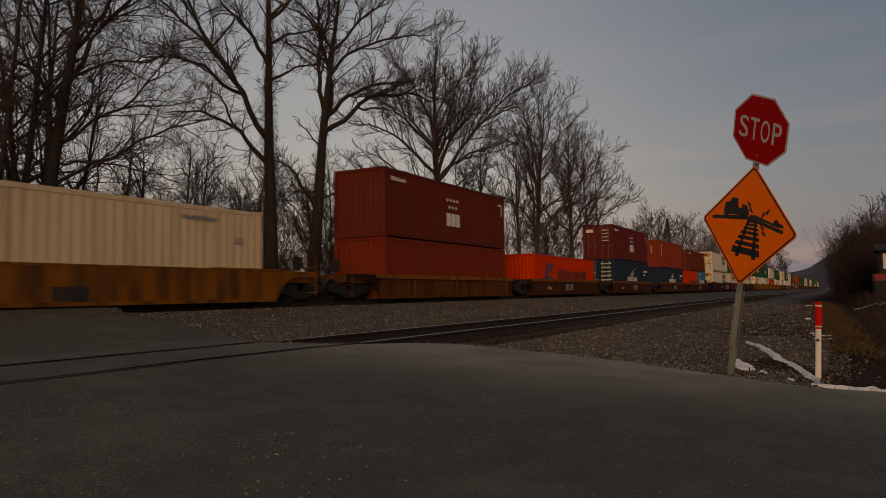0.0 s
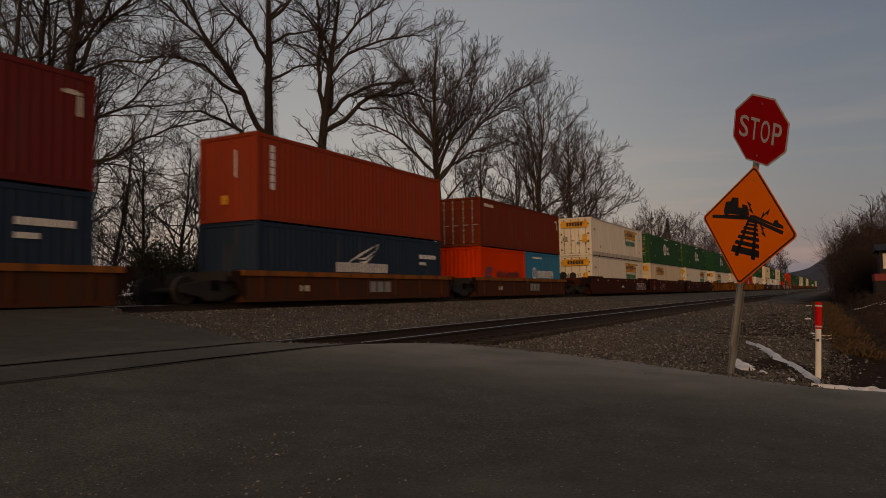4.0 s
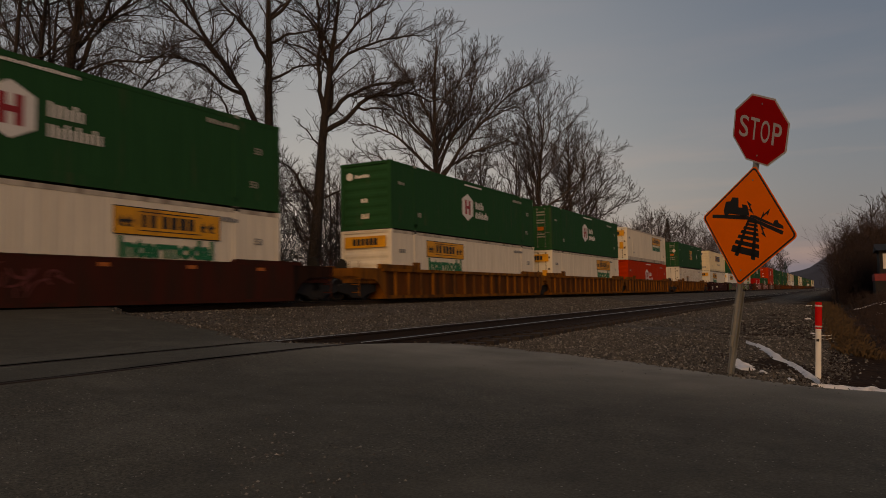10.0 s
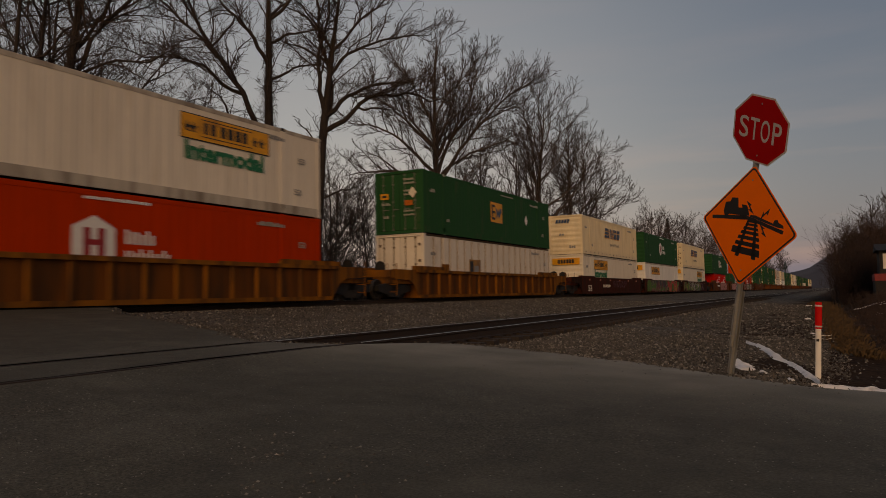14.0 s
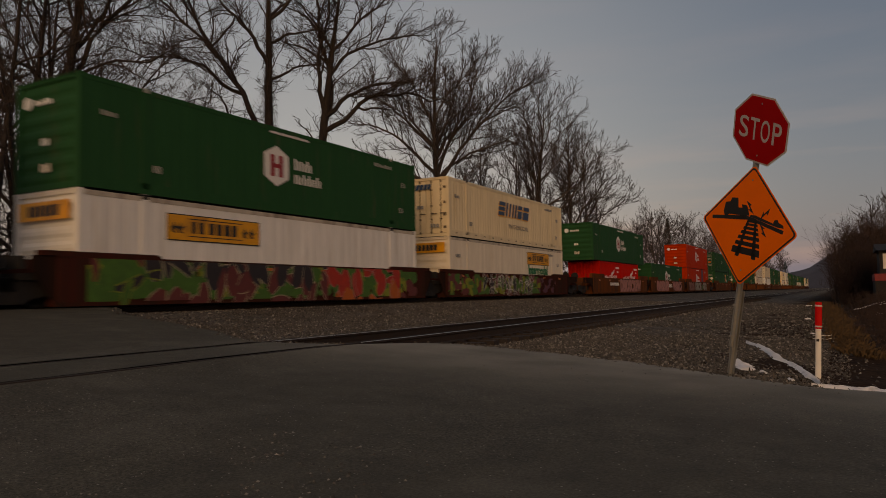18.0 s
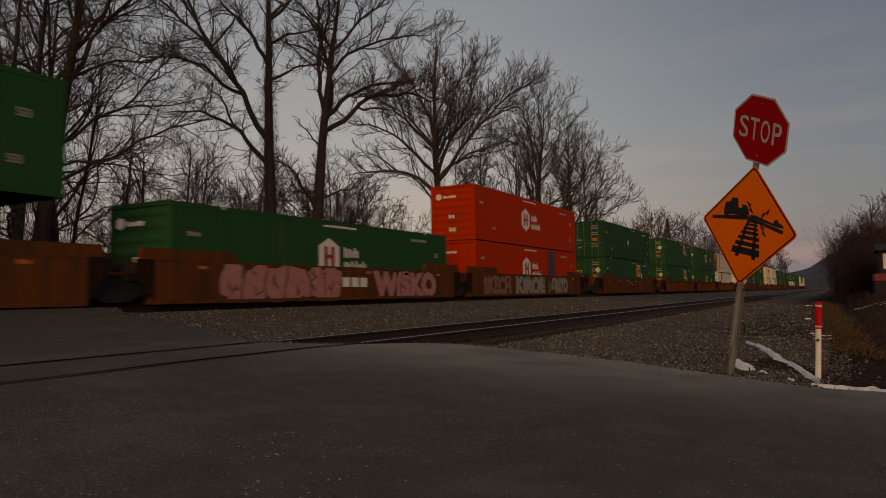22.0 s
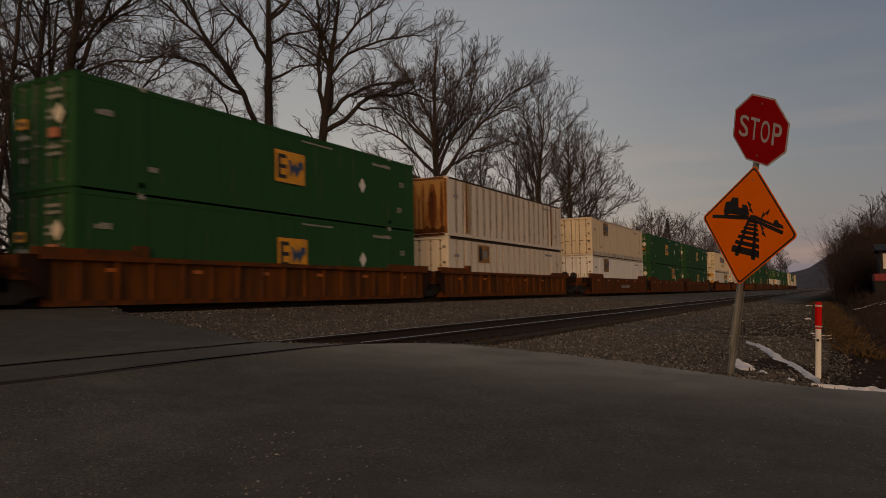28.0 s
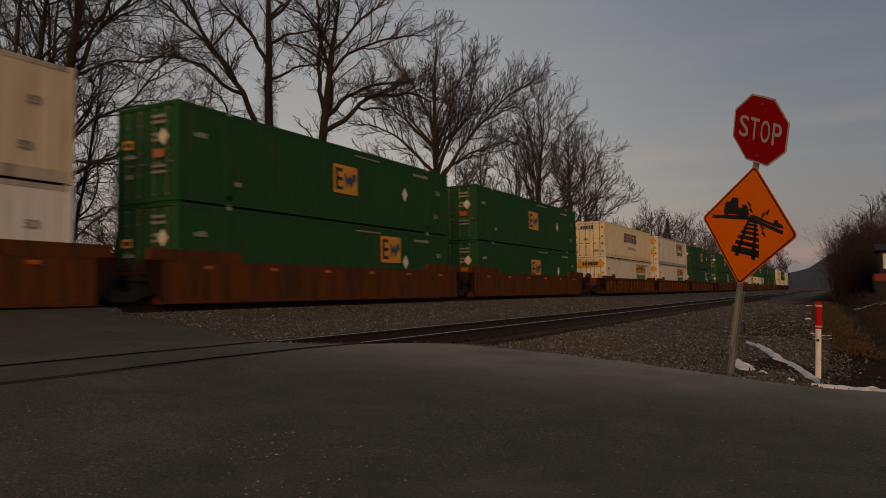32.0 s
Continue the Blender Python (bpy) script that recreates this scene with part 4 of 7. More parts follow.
def starred_marks(name=True):
    def put(root, L, H):
        bars(root, 0.5, H * 0.82, 1.2, 0.17, 8, "deccream", seed=96)
        if name:
            for k in range(4):
                plate("star", "star", "decwhite", [(0.10, 0), (0.2, 0.1), (0.10, 0.2), (0, 0.1)], root, 5.36 + 0.34 * k, 1.96)
                if k < 3:
                    plate("star", "star", "decwhite", [(0.10, 0), (0.2, 0.1), (0.10, 0.2), (0, 0.1)], root, 5.55 + 0.34 * k, 1.62)
            bars(root, 5.35, 0.80, 1.40, 0.62, 3, "decwhite", seed=5, gap=0.14, label="white block name")
        bars(root, L - 0.9, H * 0.80, 0.5, 0.12, 4, "deccream", seed=97)
        bars(root, L - 0.5, H * 0.62, 0.12, 0.5, 1, "deccream", seed=98)
    return put

def starred_end(root, L, H):
    bars(root, -1.0, H * 0.78, 0.62, 0.26, 3, "decwhite", "end", seed=6, off=0.05, gap=0.15)
    for k in range(4):
        bars(root, 0.35, H * (0.82 - 0.10 * k), 0.6, 0.09, 5, "deccream", "end", seed=100 + k, off=0.05)

def winged(root, L, H):
    """White wing over a row of white blocks."""
    def make():
        b = Build()
        for c in ([(0, 0.25), (0.7, 0.78), (1.75, 1.35), (0.72, 0.66)], [(0.5, 0.50), (1.0, 0.62), (1.66, 1.05), (1.0, 0.50)], [(0.6, 0.38), (1.0, 0.42), (1.5, 0.78), (1.0, 0.30)], [(1.62, 1.05), (1.75, 1.35), (1.70, 1.30), (1.58, 1.05)]):
            b.prism(c, "x", -0.003, 0.003)
        return b.mesh("wing_emblem", M["decwhite"])
    part("wing_emblem", cached(("wing",), make), root, "white wing emblem", pose(W / 2 + 0.01, 4.75, 1.12) @ Matrix.Diagonal((1, 1.28, 0.80, 1)))
    bars(root, 4.15, 1.02, 3.5, 0.36, 20, "decwhite", seed=7, gap=0.42)
    bars(root, L - 2.0, H * 0.66, 1.5, 0.18, 7, "decwhite", seed=8)
    bars(root, L - 2.0, H * 0.55, 0.6, 0.14, 3, "decwhite", seed=9)

def winged_end(root, L, H):
    for k in range(6):
        bars(root, 0.2, H * (0.85 - 0.12 * k), 0.9, 0.13, 4, "deccream", "end", seed=110 + k, off=0.05)
    bars(root, -1.0, H * 0.6, 0.7, 0.12, 4, "decwhite", "end", seed=117, off=0.05)

def twinstroke(at, k=1.0):
    """Blue twin stroke emblem and a row of black blocks."""
    def put(root, L, H):
        def make():
            b = Build()
            b.prism([(0, 0.2), (0.28, 0.2), (0.75, 1.25), (0.32, 1.25)], "x", -0.003, 0.003)
            b.prism([(0.66, 0.5), (0.90, 0.5), (1.25, 1.25), (0.95, 1.25)], "x", -0.003, 0.003)
            b.prism([(0.0, 0.0), (1.1, 0.0), (1.2, 0.2), (0.0, 0.2)], "x", -0.003, 0.003)
            return b.mesh("emblem", M["decblue"])
        ob = part("emblem", cached(("twinstroke",), make), root, "blue slanted emblem", pose(W / 2 + 0.01, at, 0.98) @ Matrix.Diagonal((1, 1.35 * k, 0.80 * k, 1)))
        bars(root, at + 2.45 * k, 1.0, 6.2 * k, 0.66 * k, 19, "decblack", seed=70, gap=0.48)
    return put

def roundmark(root, L, H):
    def ring(r, n=20):
        return [(r + r * math.cos(6.2832 * i / n), r + r * math.sin(6.2832 * i / n)) for i in range(n)]
    plate("emblem_disc", "ring", "decwhite", ring(0.36), root, 1.05, 0.95, label="white round emblem")
    plate("emblem_disc", "ringb", "blue", ring(0.26), root, 1.15, 1.05, off=0.014)
    plate("emblem_bar", "ringc", "decwhite", rect(0.10, 0.42), root, 1.36, 1.10, off=0.020)
    bars(root, 1.92, 1.02, 2.85, 0.46, 12, "decwhite", seed=10, gap=0.45)
    bars(root, 1.1, H * 0.85, 1.6, 0.10, 12, "decwhite", seed=11)

def columned(root, L, H):
    for k in range(6):
        plate("lettering", "tri", "decwhite", rect(0.20, 0.22), root, 0.62, 2.30 - 0.25 * k)
    bars(root, -0.25, H * 0.2, 0.3, 0.3, 2, "decyellow", "end", seed=12)
    plate("lettering", "tri2", "decwhite", rect(0.06, 0.9), root, 0.35, H * 0.5, "end")

def finned(root, L, H):
    bars(root, 0.75, 1.0, 4.2, 0.44, 20, "decwhite", seed=55, gap=0.55)
    plate("emblem", "finf", "decwhite", [(0, 0), (0.9, 0.25), (1.1, 0.6), (0.7, 0.4), (0.2, 0.3)], root, 3.0, 1.35)
    bars(root, L - 1.6, H * 0.78, 1.1, 0.16, 7, "decwhite", seed=14)
    bars(root, L - 1.2, H * 0.66, 0.5, 0.12, 3, "decwhite", seed=15)

def rust_patch(root, L, H):
    """An end wall gone ochre, with rust run down it."""
    rg = random.Random(2)
    plate("rust_film", "rfilm", "ochre", rect(W - 0.36, H - 0.30), root, -W / 2 + 0.18, 0.16, "end", off=-0.036, label="ochre rust film")
    def run(k, x, z, w, hh, m, off):
        n = 7
        edge = [(w * (0.5 - 0.5 * math.sin(0.4 + 2.4 * i / n) * rg.uniform(0.7, 1.0)), hh * i / n) for i in range(n + 1)]
        back = [(w * (0.5 + 0.5 * math.sin(0.4 + 2.4 * i / n) * rg.uniform(0.7, 1.0)), hh * i / n) for i in range(n, -1, -1)]
        plate("rust_streak", ("rust", k), m, edge + back, root, x, z, "end", off=off, label="dark rust streak")
    for k, (x, w, hh) in enumerate(((-1.08, 0.16, 2.4), (-0.86, 0.10, 1.5), (-0.62, 0.13, 2.2), (-0.36, 0.09, 1.7), (-0.14, 0.15, 2.3), (0.06, 0.10, 1.5), (0.84, 0.22, 2.4), (0.96, 0.12, 1.6))):
        run(k, x, 0.20 + rg.uniform(0, 0.12), w, hh, "deeprust", -0.030)
    run("broad", 0.14, 0.30, 0.62, 2.25, "deeprust", -0.027)
    run("core", 0.26, 0.55, 0.34, 1.6, "burntrust", -0.021)
    n = 14
    low_edge = [((W - 0.36) * i / n, 0.34 + 0.16 * rg.uniform(-1, 1)) for i in range(n, -1, -1)]
    plate("rust_film", "rlow", "burntrust", [(0, 0), (W - 0.36, 0)] + low_edge, root, -W / 2 + 0.18, 0.16, "end", off=-0.016, label="dark rust along the sill")
    for k, x in enumerate((-W / 2 + 0.01, W / 2 - 0.17)):
        plate("rust_film", ("rpost", k), "ochre" if k == 0 else "deeprust", [(0, 0), (0.15, 0), (0.15, H - 0.24), (0, H - 0.24)], root, x, 0.12, "end", off=0.004, label="rusted corner post face")
    plate("rust_film", "rhead", "deeprust", rect(W - 0.36, 0.10), root, -W / 2 + 0.18, H - 0.115, "end", off=0.004, label="rusted header face")
    plate("rust_film", "rsill", "burntrust", rect(W - 0.36, 0.12), root, -W / 2 + 0.18, 0.02, "end", off=0.004, label="rusted sill face")
    for y in (1.98, L - 1.98):
        plate("rust_streak", "seamwide", "deeprust", [(0, 0), (0.24, 0.1), (0.22, H - 0.28), (0.02, H - 0.28)], root, y - 0.12, 0.16, off=0.010, label="broad brown rust run")
    plate("rust_streak", "seamside", "palestain", [(0, 0), (0.30, 0.1), (0.26, H - 0.28), (0.02, H - 0.28)], root, 2.12, 0.16, off=-0.005, label="broad ochre rust run")

def rust_shade_seams(m, wide):
    """Rust and painted shade down the folds between the panels, and along their lips."""
    def put(root, L, H):
        rg = random.Random(4)
        n = round((L - 0.28) / 0.80)
        p = (L - 0.28) / n
        for i in range(n):
            hh = H - 0.28
            y = 0.14 + p * (i + 0.91)
            plate("rust_streak", ("seam", m), m, [(0, 0), (0.085, 0), (0.085, hh), (0, hh)], root, y - 0.0425, 0.14, off=-0.027)
            w = rg.choice((0.8, 1.0, 1.3)) * wide
            hb = hh * rg.choice((1, 1, 0.85))
            plate("rust_streak", ("lip", m, round(w, 3), round(hb, 1)), m, [(0, 0), (w * 0.7, 0.05), (w, hb), (0, hb)], root, y + p * 0.09 + 0.002, H - 0.14 - hb, off=-0.008)
    return put

def squared_small(at, z, wdt=1.2):
    def put(root, L, H):
        plate("logo_panel", ("sm", wdt), "decbrown", rect(wdt, 0.92), root, at, z, off=0.012, label="faded yellow-brown emblem")
        plate("emblem_bar", "sm2", "decblack", rect(0.36, 0.74), root, at + 0.08, z + 0.09, off=0.018)
        plate("emblem_bar", "sm3", "decgrey", rect(0.50, 0.40), root, at + 0.56, z + 0.22, off=0.018)
    return put

def dark_panel(root, L, H):
    plate("patched_panel", "dkp", "gpurple", rect(1.4, 2.45), root, 10.5, 0.35, label="dark patched panel", off=0.007)

def ribs(root, L, H):
    """White vents and cross plates."""
    small_marks(5, "decgrey")(root, L, H)

# ---------------------------------------------------------------- well cars
def truck(parent, y, parent_y0):
    """A two-axle truck under a car, at y in the car's space. Wheels, side frames and a bolster."""
    fr = cached(("frame",), lambda: Build().prism([(-1.25, 0.36), (-1.05, 0.30), (-0.55, 0.22), (-0.35, 0.10), (0.35, 0.10), (0.55, 0.22), (1.05, 0.30), (1.25, 0.36), (1.25, 0.58), (0.7, 0.66), (0.3, 0.70), (-0.3, 0.70), (-0.7, 0.66), (-1.25, 0.58)], "x", -0.08, 0.08).mesh("truck_frame", M["grime"]))
    for s in (-1, 1):
        part("truck_frame", fr, parent, at=pose(s * 1.02, y, RAIL))
    part("bolster", cached(("bol",), lambda: Build().box(-1.1, -0.2, 0.35, 1.1, 0.2, 0.72).mesh("bolster", M["grime"])), parent, at=pose(0, y, RAIL))
    def springs():
        b = Build()
        for k in (-0.2, 0, 0.2):
            b.tube([(0, k, 0.14), (0, k, 0.40)], 0.07, 7)
        return b.mesh("spring_nest", M["grime"])
    for s in (-1, 1):
        part("spring_nest", cached(("spr",), springs), parent, at=pose(s * 1.06, y, RAIL))
    def axle():
        b = Build().tube([(-1.06, 0, 0), (1.06, 0, 0)], 0.075, 8)
        return b.mesh("axle", M["grime"])
    def wheel():
        b = Build()
        n = 24
        rings = ((-0.065, 0.44), (-0.040, 0.455), (-0.030, 0.425), (0.07, 0.418), (0.07, 0.355), (0.03, 0.335), (0.02, 0.17), (0.09, 0.14), (0.09, 0.0))
        for x, r in rings:
            b.v += [(x, r * math.cos(6.28319 * i / n), r * math.sin(6.28319 * i / n)) for i in range(n)]
        for j in range(len(rings) - 1):
            b.f += [(j * n + i, j * n + (i + 1) % n, (j + 1) * n + (i + 1) % n, (j + 1) * n + i) for i in range(n)]
        b.f.append(tuple(range(n - 1, -1, -1)))
        me = b.mesh("wheel", M["grime"])
        me.materials.append(M["steel"])
        for p in me.polygons:
            if 2 * n <= p.index < 3 * n:
                p.material_index = 1
        return me
    for dy in (-0.89, 0.89):
        ax = part("axle", cached(("axle",), axle), parent, at=pose(0, y + dy, RAIL + 0.42))
        for s in (-1, 1):
            part("wheel", cached(("wheel",), wheel), ax, at=pose(s * 0.75, 0, 0, 0, 0, 0 if s > 0 else 180))
        SPINNERS.append((ax, parent_y0 + y + dy, pose(0, y + dy, RAIL + 0.42)))

def well_car(label, y0, L, m, style, first, last, group, extras=(), top_edge=None):
    """One unit of a well car. y0: near end of its load at the start. first, last: it has a coupler end there instead of a shared truck."""
    mt = M[m]
    root = thing("well_car", label, "railway car", group, pose(TX, y0, 0))
    B = 0.875                 # under side
    T = {"yellow": 2.12, "brown": 1.87}.get(style, 2.10)       # top of the side
    T = top_edge or T
    h = 1.40
    key = (L, m, style, T)
    ex = 0.55
    if style == "smooth":        # plain plate with a lip
        pieces = (("side_plate", (-0.05, -ex, B, 0.0, L + ex, T - 0.06)), ("top_chord", (-0.16, -ex, T - 0.06, 0.01, L + ex, T)), ("bottom_chord", (-0.16, -ex, B - 0.002, 0.015, L + ex, B + 0.10)))
    elif style == "brown":       # deep channel with a broad top chord
        pieces = (("side_plate", (-0.06, -ex, B + 0.1, -0.02, L + ex, T - 0.1)), ("top_chord", (-0.20, -ex - 0.2, T - 0.17, 0.06, L + ex + 0.2, T)), ("bottom_chord", (-0.20, -ex, B, 0.02, L + ex, B + 0.12)))
    else:                        # ribbed side, broad chords
        pieces = (("side_plate", (-0.10, -ex, B + 0.1, -0.065, L + ex, T - 0.1)), ("top_chord", (-0.20, -ex - 0.3, T - 0.13, 0.06, L + ex + 0.3, T)), ("bottom_chord", (-0.20, -ex, B, 0.0, L + ex, B + 0.14)))
    for nm, bx in pieces:
        # on ribbed cars the plates between the posts are a darker orange than the posts
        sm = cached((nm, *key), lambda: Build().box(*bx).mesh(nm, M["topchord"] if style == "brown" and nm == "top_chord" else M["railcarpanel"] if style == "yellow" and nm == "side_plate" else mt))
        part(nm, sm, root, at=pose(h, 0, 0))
        part(nm, sm, root, at=pose(-h, L, 0, 0, 0, 180))
    if style in ("yellow", "brown"):
        rb = cached(("rib", m, style, T), lambda: Build().prism([(-0.08, -0.05), (0.035, -0.035), (0.035, 0.035), (-0.08, 0.05)], "z", B + 0.12, T - 0.13).mesh("side_post", mt))
        n = int(L / (1.02 if style == "yellow" else 2.0))
        for k in range(n + 1):
            part("side_post", rb, root, at=pose(h, 0.15 + (L - 0.3) * k / n, 0))
    fl = cached(("cfl", L), lambda: Build().box(-1.25, -0.3, FLOOR - 0.05, 1.25, L + 0.3, FLOOR - 0.006).mesh("well_floor", M["grime"]))
    part("well_floor", fl, root)
    bh = cached(("bulk", m, T), lambda: Build().box(-1.3, -0.04, B, 1.3, 0.04, T - 0.05).mesh("bulkhead", mt))
    for y in (-0.42, L + 0.42):
        part("bulkhead", bh, root, at=pose(0, y, 0))
    # raised chords over the ends of the well
    def chord():
        b = Build()
        up = 0.03 if top_edge else (0.10 if m == "carmaroon" else 0.30) if style == "smooth" else 0.16
        ln = 2.35 if style == "smooth" else 1.95
        b.prism([(-1.0, T - 0.02), (ln + 0.12, T - 0.02), (ln, T + up * 0.9), (ln - 0.1, T + up), (-1.0, T + up)], "x", -0.16, 0.012)
        if style == "yellow":
            b.box(-0.20, ln - 0.25, T, 0.05, ln + 0.15, T + 0.30)
        return b.mesh("end_chord", mt)
    cm_ = cached(("chord", m, style, T), chord)
    if style != "brown":
        for s in (-1, 1):
            part("end_chord", cm_, root, at=pose(h if s > 0 else -h + 0.15, 0, 0))
    def chord2():
        b = Build()
        up = 0.03 if top_edge else (0.10 if m == "carmaroon" else 0.30) if style == "smooth" else 0.16
        b.prism([(L + 1.0, T - 0.02), (L + 1.0, T + up), (L - 2.1, T + up), (L - 2.3, T - 0.02)][::-1], "x", -0.16, 0.012)
        return b.mesh("end_chord", mt)
    if style != "brown":
        cm2 = cached(("chord2", L, m, style, T), chord2)
        for s in (-1, 1):
            part("end_chord", cm2, root, at=pose(h if s > 0 else -h + 0.15, 0, 0))
    # end platforms over the trucks, with a curved cut-out in the side plate; between two units the side stops short of the shared truck
    def platform(reach):
        return Build().box(-1.2, -reach, AXLE + 0.82, 1.2, -0.42, AXLE + 0.98).box(-1.3, -reach - 0.03, T - 0.34, 1.3, -reach + 0.09, T - 0.04).mesh("end_platform", M["grime"] if style != "yellow" and reach < 2 else mt)
    def gusset(reach, s):
        short = style != "yellow" and reach < 2
        if short:
            pts = [(-ex, B), (-ex, T - 0.02), (-ex - 0.62, T - 0.02), (-ex - 0.62, T - 0.30), (-ex - 0.42, AXLE + 0.78), (-ex - 0.18, AXLE + 0.45)]
        else:
            pts = [(-ex, B), (-ex, T - 0.02), (-reach, T - 0.02), (-reach, T - 0.34), (-reach + 0.3, AXLE + 1.02), (-ex - 0.85, AXLE + 0.98), (-ex - 0.45, AXLE + 0.78), (-ex - 0.18, AXLE + 0.45)]
        # gussets by the trucks are a darker brown than the car's sides
        return Build().prism(pts, "x", s * h - 0.04 - (0.03 if s > 0 else -0.06), s * h - 0.01 - (0.03 if s > 0 else -0.06)).mesh("end_gusset", mt if m == "railcar" else M["carend"])
    near_reach = 2.75 if first else 1.35
    far_reach = 2.75 if last else 1.35
    for reach, at in ((near_reach, pose(0, 0, 0)), (far_reach, pose(0, L, 0, 0, 0, 180))):
        part("end_platform", cached(("plat", reach, m, style, T), lambda: platform(reach)), root, at=at)
        for sd in (-1, 1):
            part("end_gusset", cached(("gusset", reach, m, style, sd, T), lambda: gusset(reach, sd)), root, at=at)
    def grab():
        b = Build()
        for z in (1.15, 1.45, 1.75, 2.05):
            b.tube([(-0.22, 0, z), (0.22, 0, z)], 0.014, 5)
        for y in (-0.22, 0.22):
            b.tube([(y, 0, 1.0), (y, 0, 2.35)], 0.016, 5)
        return b.mesh("ladder", mt)
    def coupler():
        b = Build().box(-0.12, -1.0, RAIL + 0.72, 0.12, 0.2, RAIL + 0.95)
        b.prism([(-0.18, -1.25), (0.16, -1.30), (0.20, -1.0), (-0.2, -1.0)], "z", RAIL + 0.68, RAIL + 1.0)
        return b.mesh("coupler", M["grime"])
    for flag, y, rz in ((first, -2.55, 0), (last, L + 2.55, 180)):
        if flag:
            part("coupler", cached(("coup",), coupler), root, at=pose(0, y, 0, 0, 0, rz))
            part("ladder", cached(("grab", m), grab), root, at=pose(1.22, y, 0))
            part("ladder", cached(("grab", m), grab), root, at=pose(-1.22, y, 0))
            part("brake_wheel", cached(("bw",), lambda: Build().tube([(0, 0, 0), (0, 0.06, 0)], 0.26, 14).mesh("brake_wheel", M["grime"])), root, at=pose(0.6, y, 2.2))
            truck(root, -2.15 if rz == 0 else L + 2.15, y0)
    if not first:
        truck(root, -1.57, y0)
    # orange reflectors along the sill
    rf = cached(("refl",), lambda: Build().box(0, 0, 0, 0.008, 0.34, 0.10).mesh("reflector", M["reflector"]))
    zr = 1.86 if style == "smooth" else 1.72
    xr = h + 0.002 if style == "smooth" else (h - 0.02 if style == "brown" else h - 0.063)
    for k in range(0 if m == "railcar" else 6):
        part("reflector", rf, root, at=pose(xr, 0.9 + (L - 2.1) * k / 5, zr))
    for e in extras:
        e(root, L, xr)
    MOVERS.append((root, root.matrix_basis.copy()))
    return root

def car_bars(y, z, w, hh, n, material, seed=30):
    def put(root, L, x):
        bars(root, y, z, w, hh, n, material, seed=seed, off=x - W / 2 + 0.010)
    return put

def car_word(text, y, z, size, width, material):
    def put(root, L, x):
        word(root, text, y, z, size, width, material, 0.01, off=x - W / 2 + 0.010)
    return put

def graffiti(y0, y1, z0, z1, n, fill, edge_m, seed, lift=0.0):
    """Swollen overlapping shapes sprayed on the side, each with an outline and short slits; they spell nothing."""
    def put(root, L, x):
        rg = random.Random(seed)
        w, hgt = (y1 - y0) / n, z1 - z0
        for i in range(n):
            cy, cz = y0 + w * (i + 0.5), (z0 + z1) / 2
            ph = [rg.uniform(0, 6.28) for _ in range(3)]
            rx, rz = w * rg.uniform(0.58, 0.70), hgt * 0.60
            def lobe(grow):
                pts = []
                for j in range(26):
                    a = 6.28319 * j / 26
                    r = 0.86 + 0.10 * math.sin(2 * a + ph[0]) + 0.12 * math.sin(3 * a + ph[1]) + 0.07 * math.sin(5 * a + ph[2])
                    c, s = math.cos(a), math.sin(a)
                    c, s = math.copysign(abs(c) ** 0.6, c), math.copysign(abs(s) ** 0.6, s)
                    pts.append((cy + (rx + grow) * r * c, min(z1, max(z0, cz + (rz + grow) * r * s))))
                return pts
            d = x + 0.004 + lift + 0.0016 * (i % 4)
            b = Build()
            b.prism(lobe(0.045), "x", d, d + 0.0004)
            cut = len(b.f)
            b.prism(lobe(-0.025), "x", d + 0.0005, d + 0.0009)
            end = len(b.f)
            for k in range(3):
                sy, sz, a = cy + rg.uniform(-0.3, 0.3) * rx, cz + rg.uniform(-0.45, 0.45) * rz, rg.choice((0.3, 1.3, 1.6, 2.2)) + rg.uniform(-0.3, 0.3)
                c, s, ll = math.cos(a), math.sin(a), rg.uniform(0.10, 0.22) * hgt
                b.prism([(sy + u * ll * c - v * s, sz + u * ll * s + v * c) for u, v in ((-1, 0), (-0.4, -0.035), (0.5, -0.03), (1, 0.01), (0.4, 0.03), (-0.4, 0.02))], "x", d + 0.0010, d + 0.0014)
            me = b.mesh("graffiti", M[edge_m])
            me.materials.append(M[fill])
            for p in me.polygons:
                p.material_index = 1 if cut <= p.index < end else 0
            tagged(part("graffiti", me, root, "swollen sprayed shape with an outline"), kind="stuff")
    return put

def sprayed_word(text, y0, y1, z0, z1, fill, edge_m):
    """Fat sprayed capitals with a dark edge behind them."""
    def put(root, L, x):
        for m, bold, lift, lab in ((edge_m, 0.115, 0.004, "dark sprayed edge"), (fill, 0.080, 0.007, "fat sprayed capitals")):
            me = text_mesh(text, 1.0, None, bold)
            us, vs = [v.co.y for v in me.vertices], [v.co.z for v in me.vertices]
            g = 0.05 if bold > 0.1 else 0.0
            for v in me.vertices:
                a, c = (v.co.y - min(us)) / (max(us) - min(us)), (v.co.z - min(vs)) / (max(vs) - min(vs))
                v.co = (x + lift + (0.001 if v.co.x > 0 else 0), y0 - g + (y1 - y0 + 2 * g) * a, z0 - g + (z1 - z0 + 2 * g) * c + 0.03 * math.sin(a * 17))
            me.materials.clear()
            me.materials.append(M[m])
            tagged(part("graffiti", me, root, lab), kind="stuff")
    return put

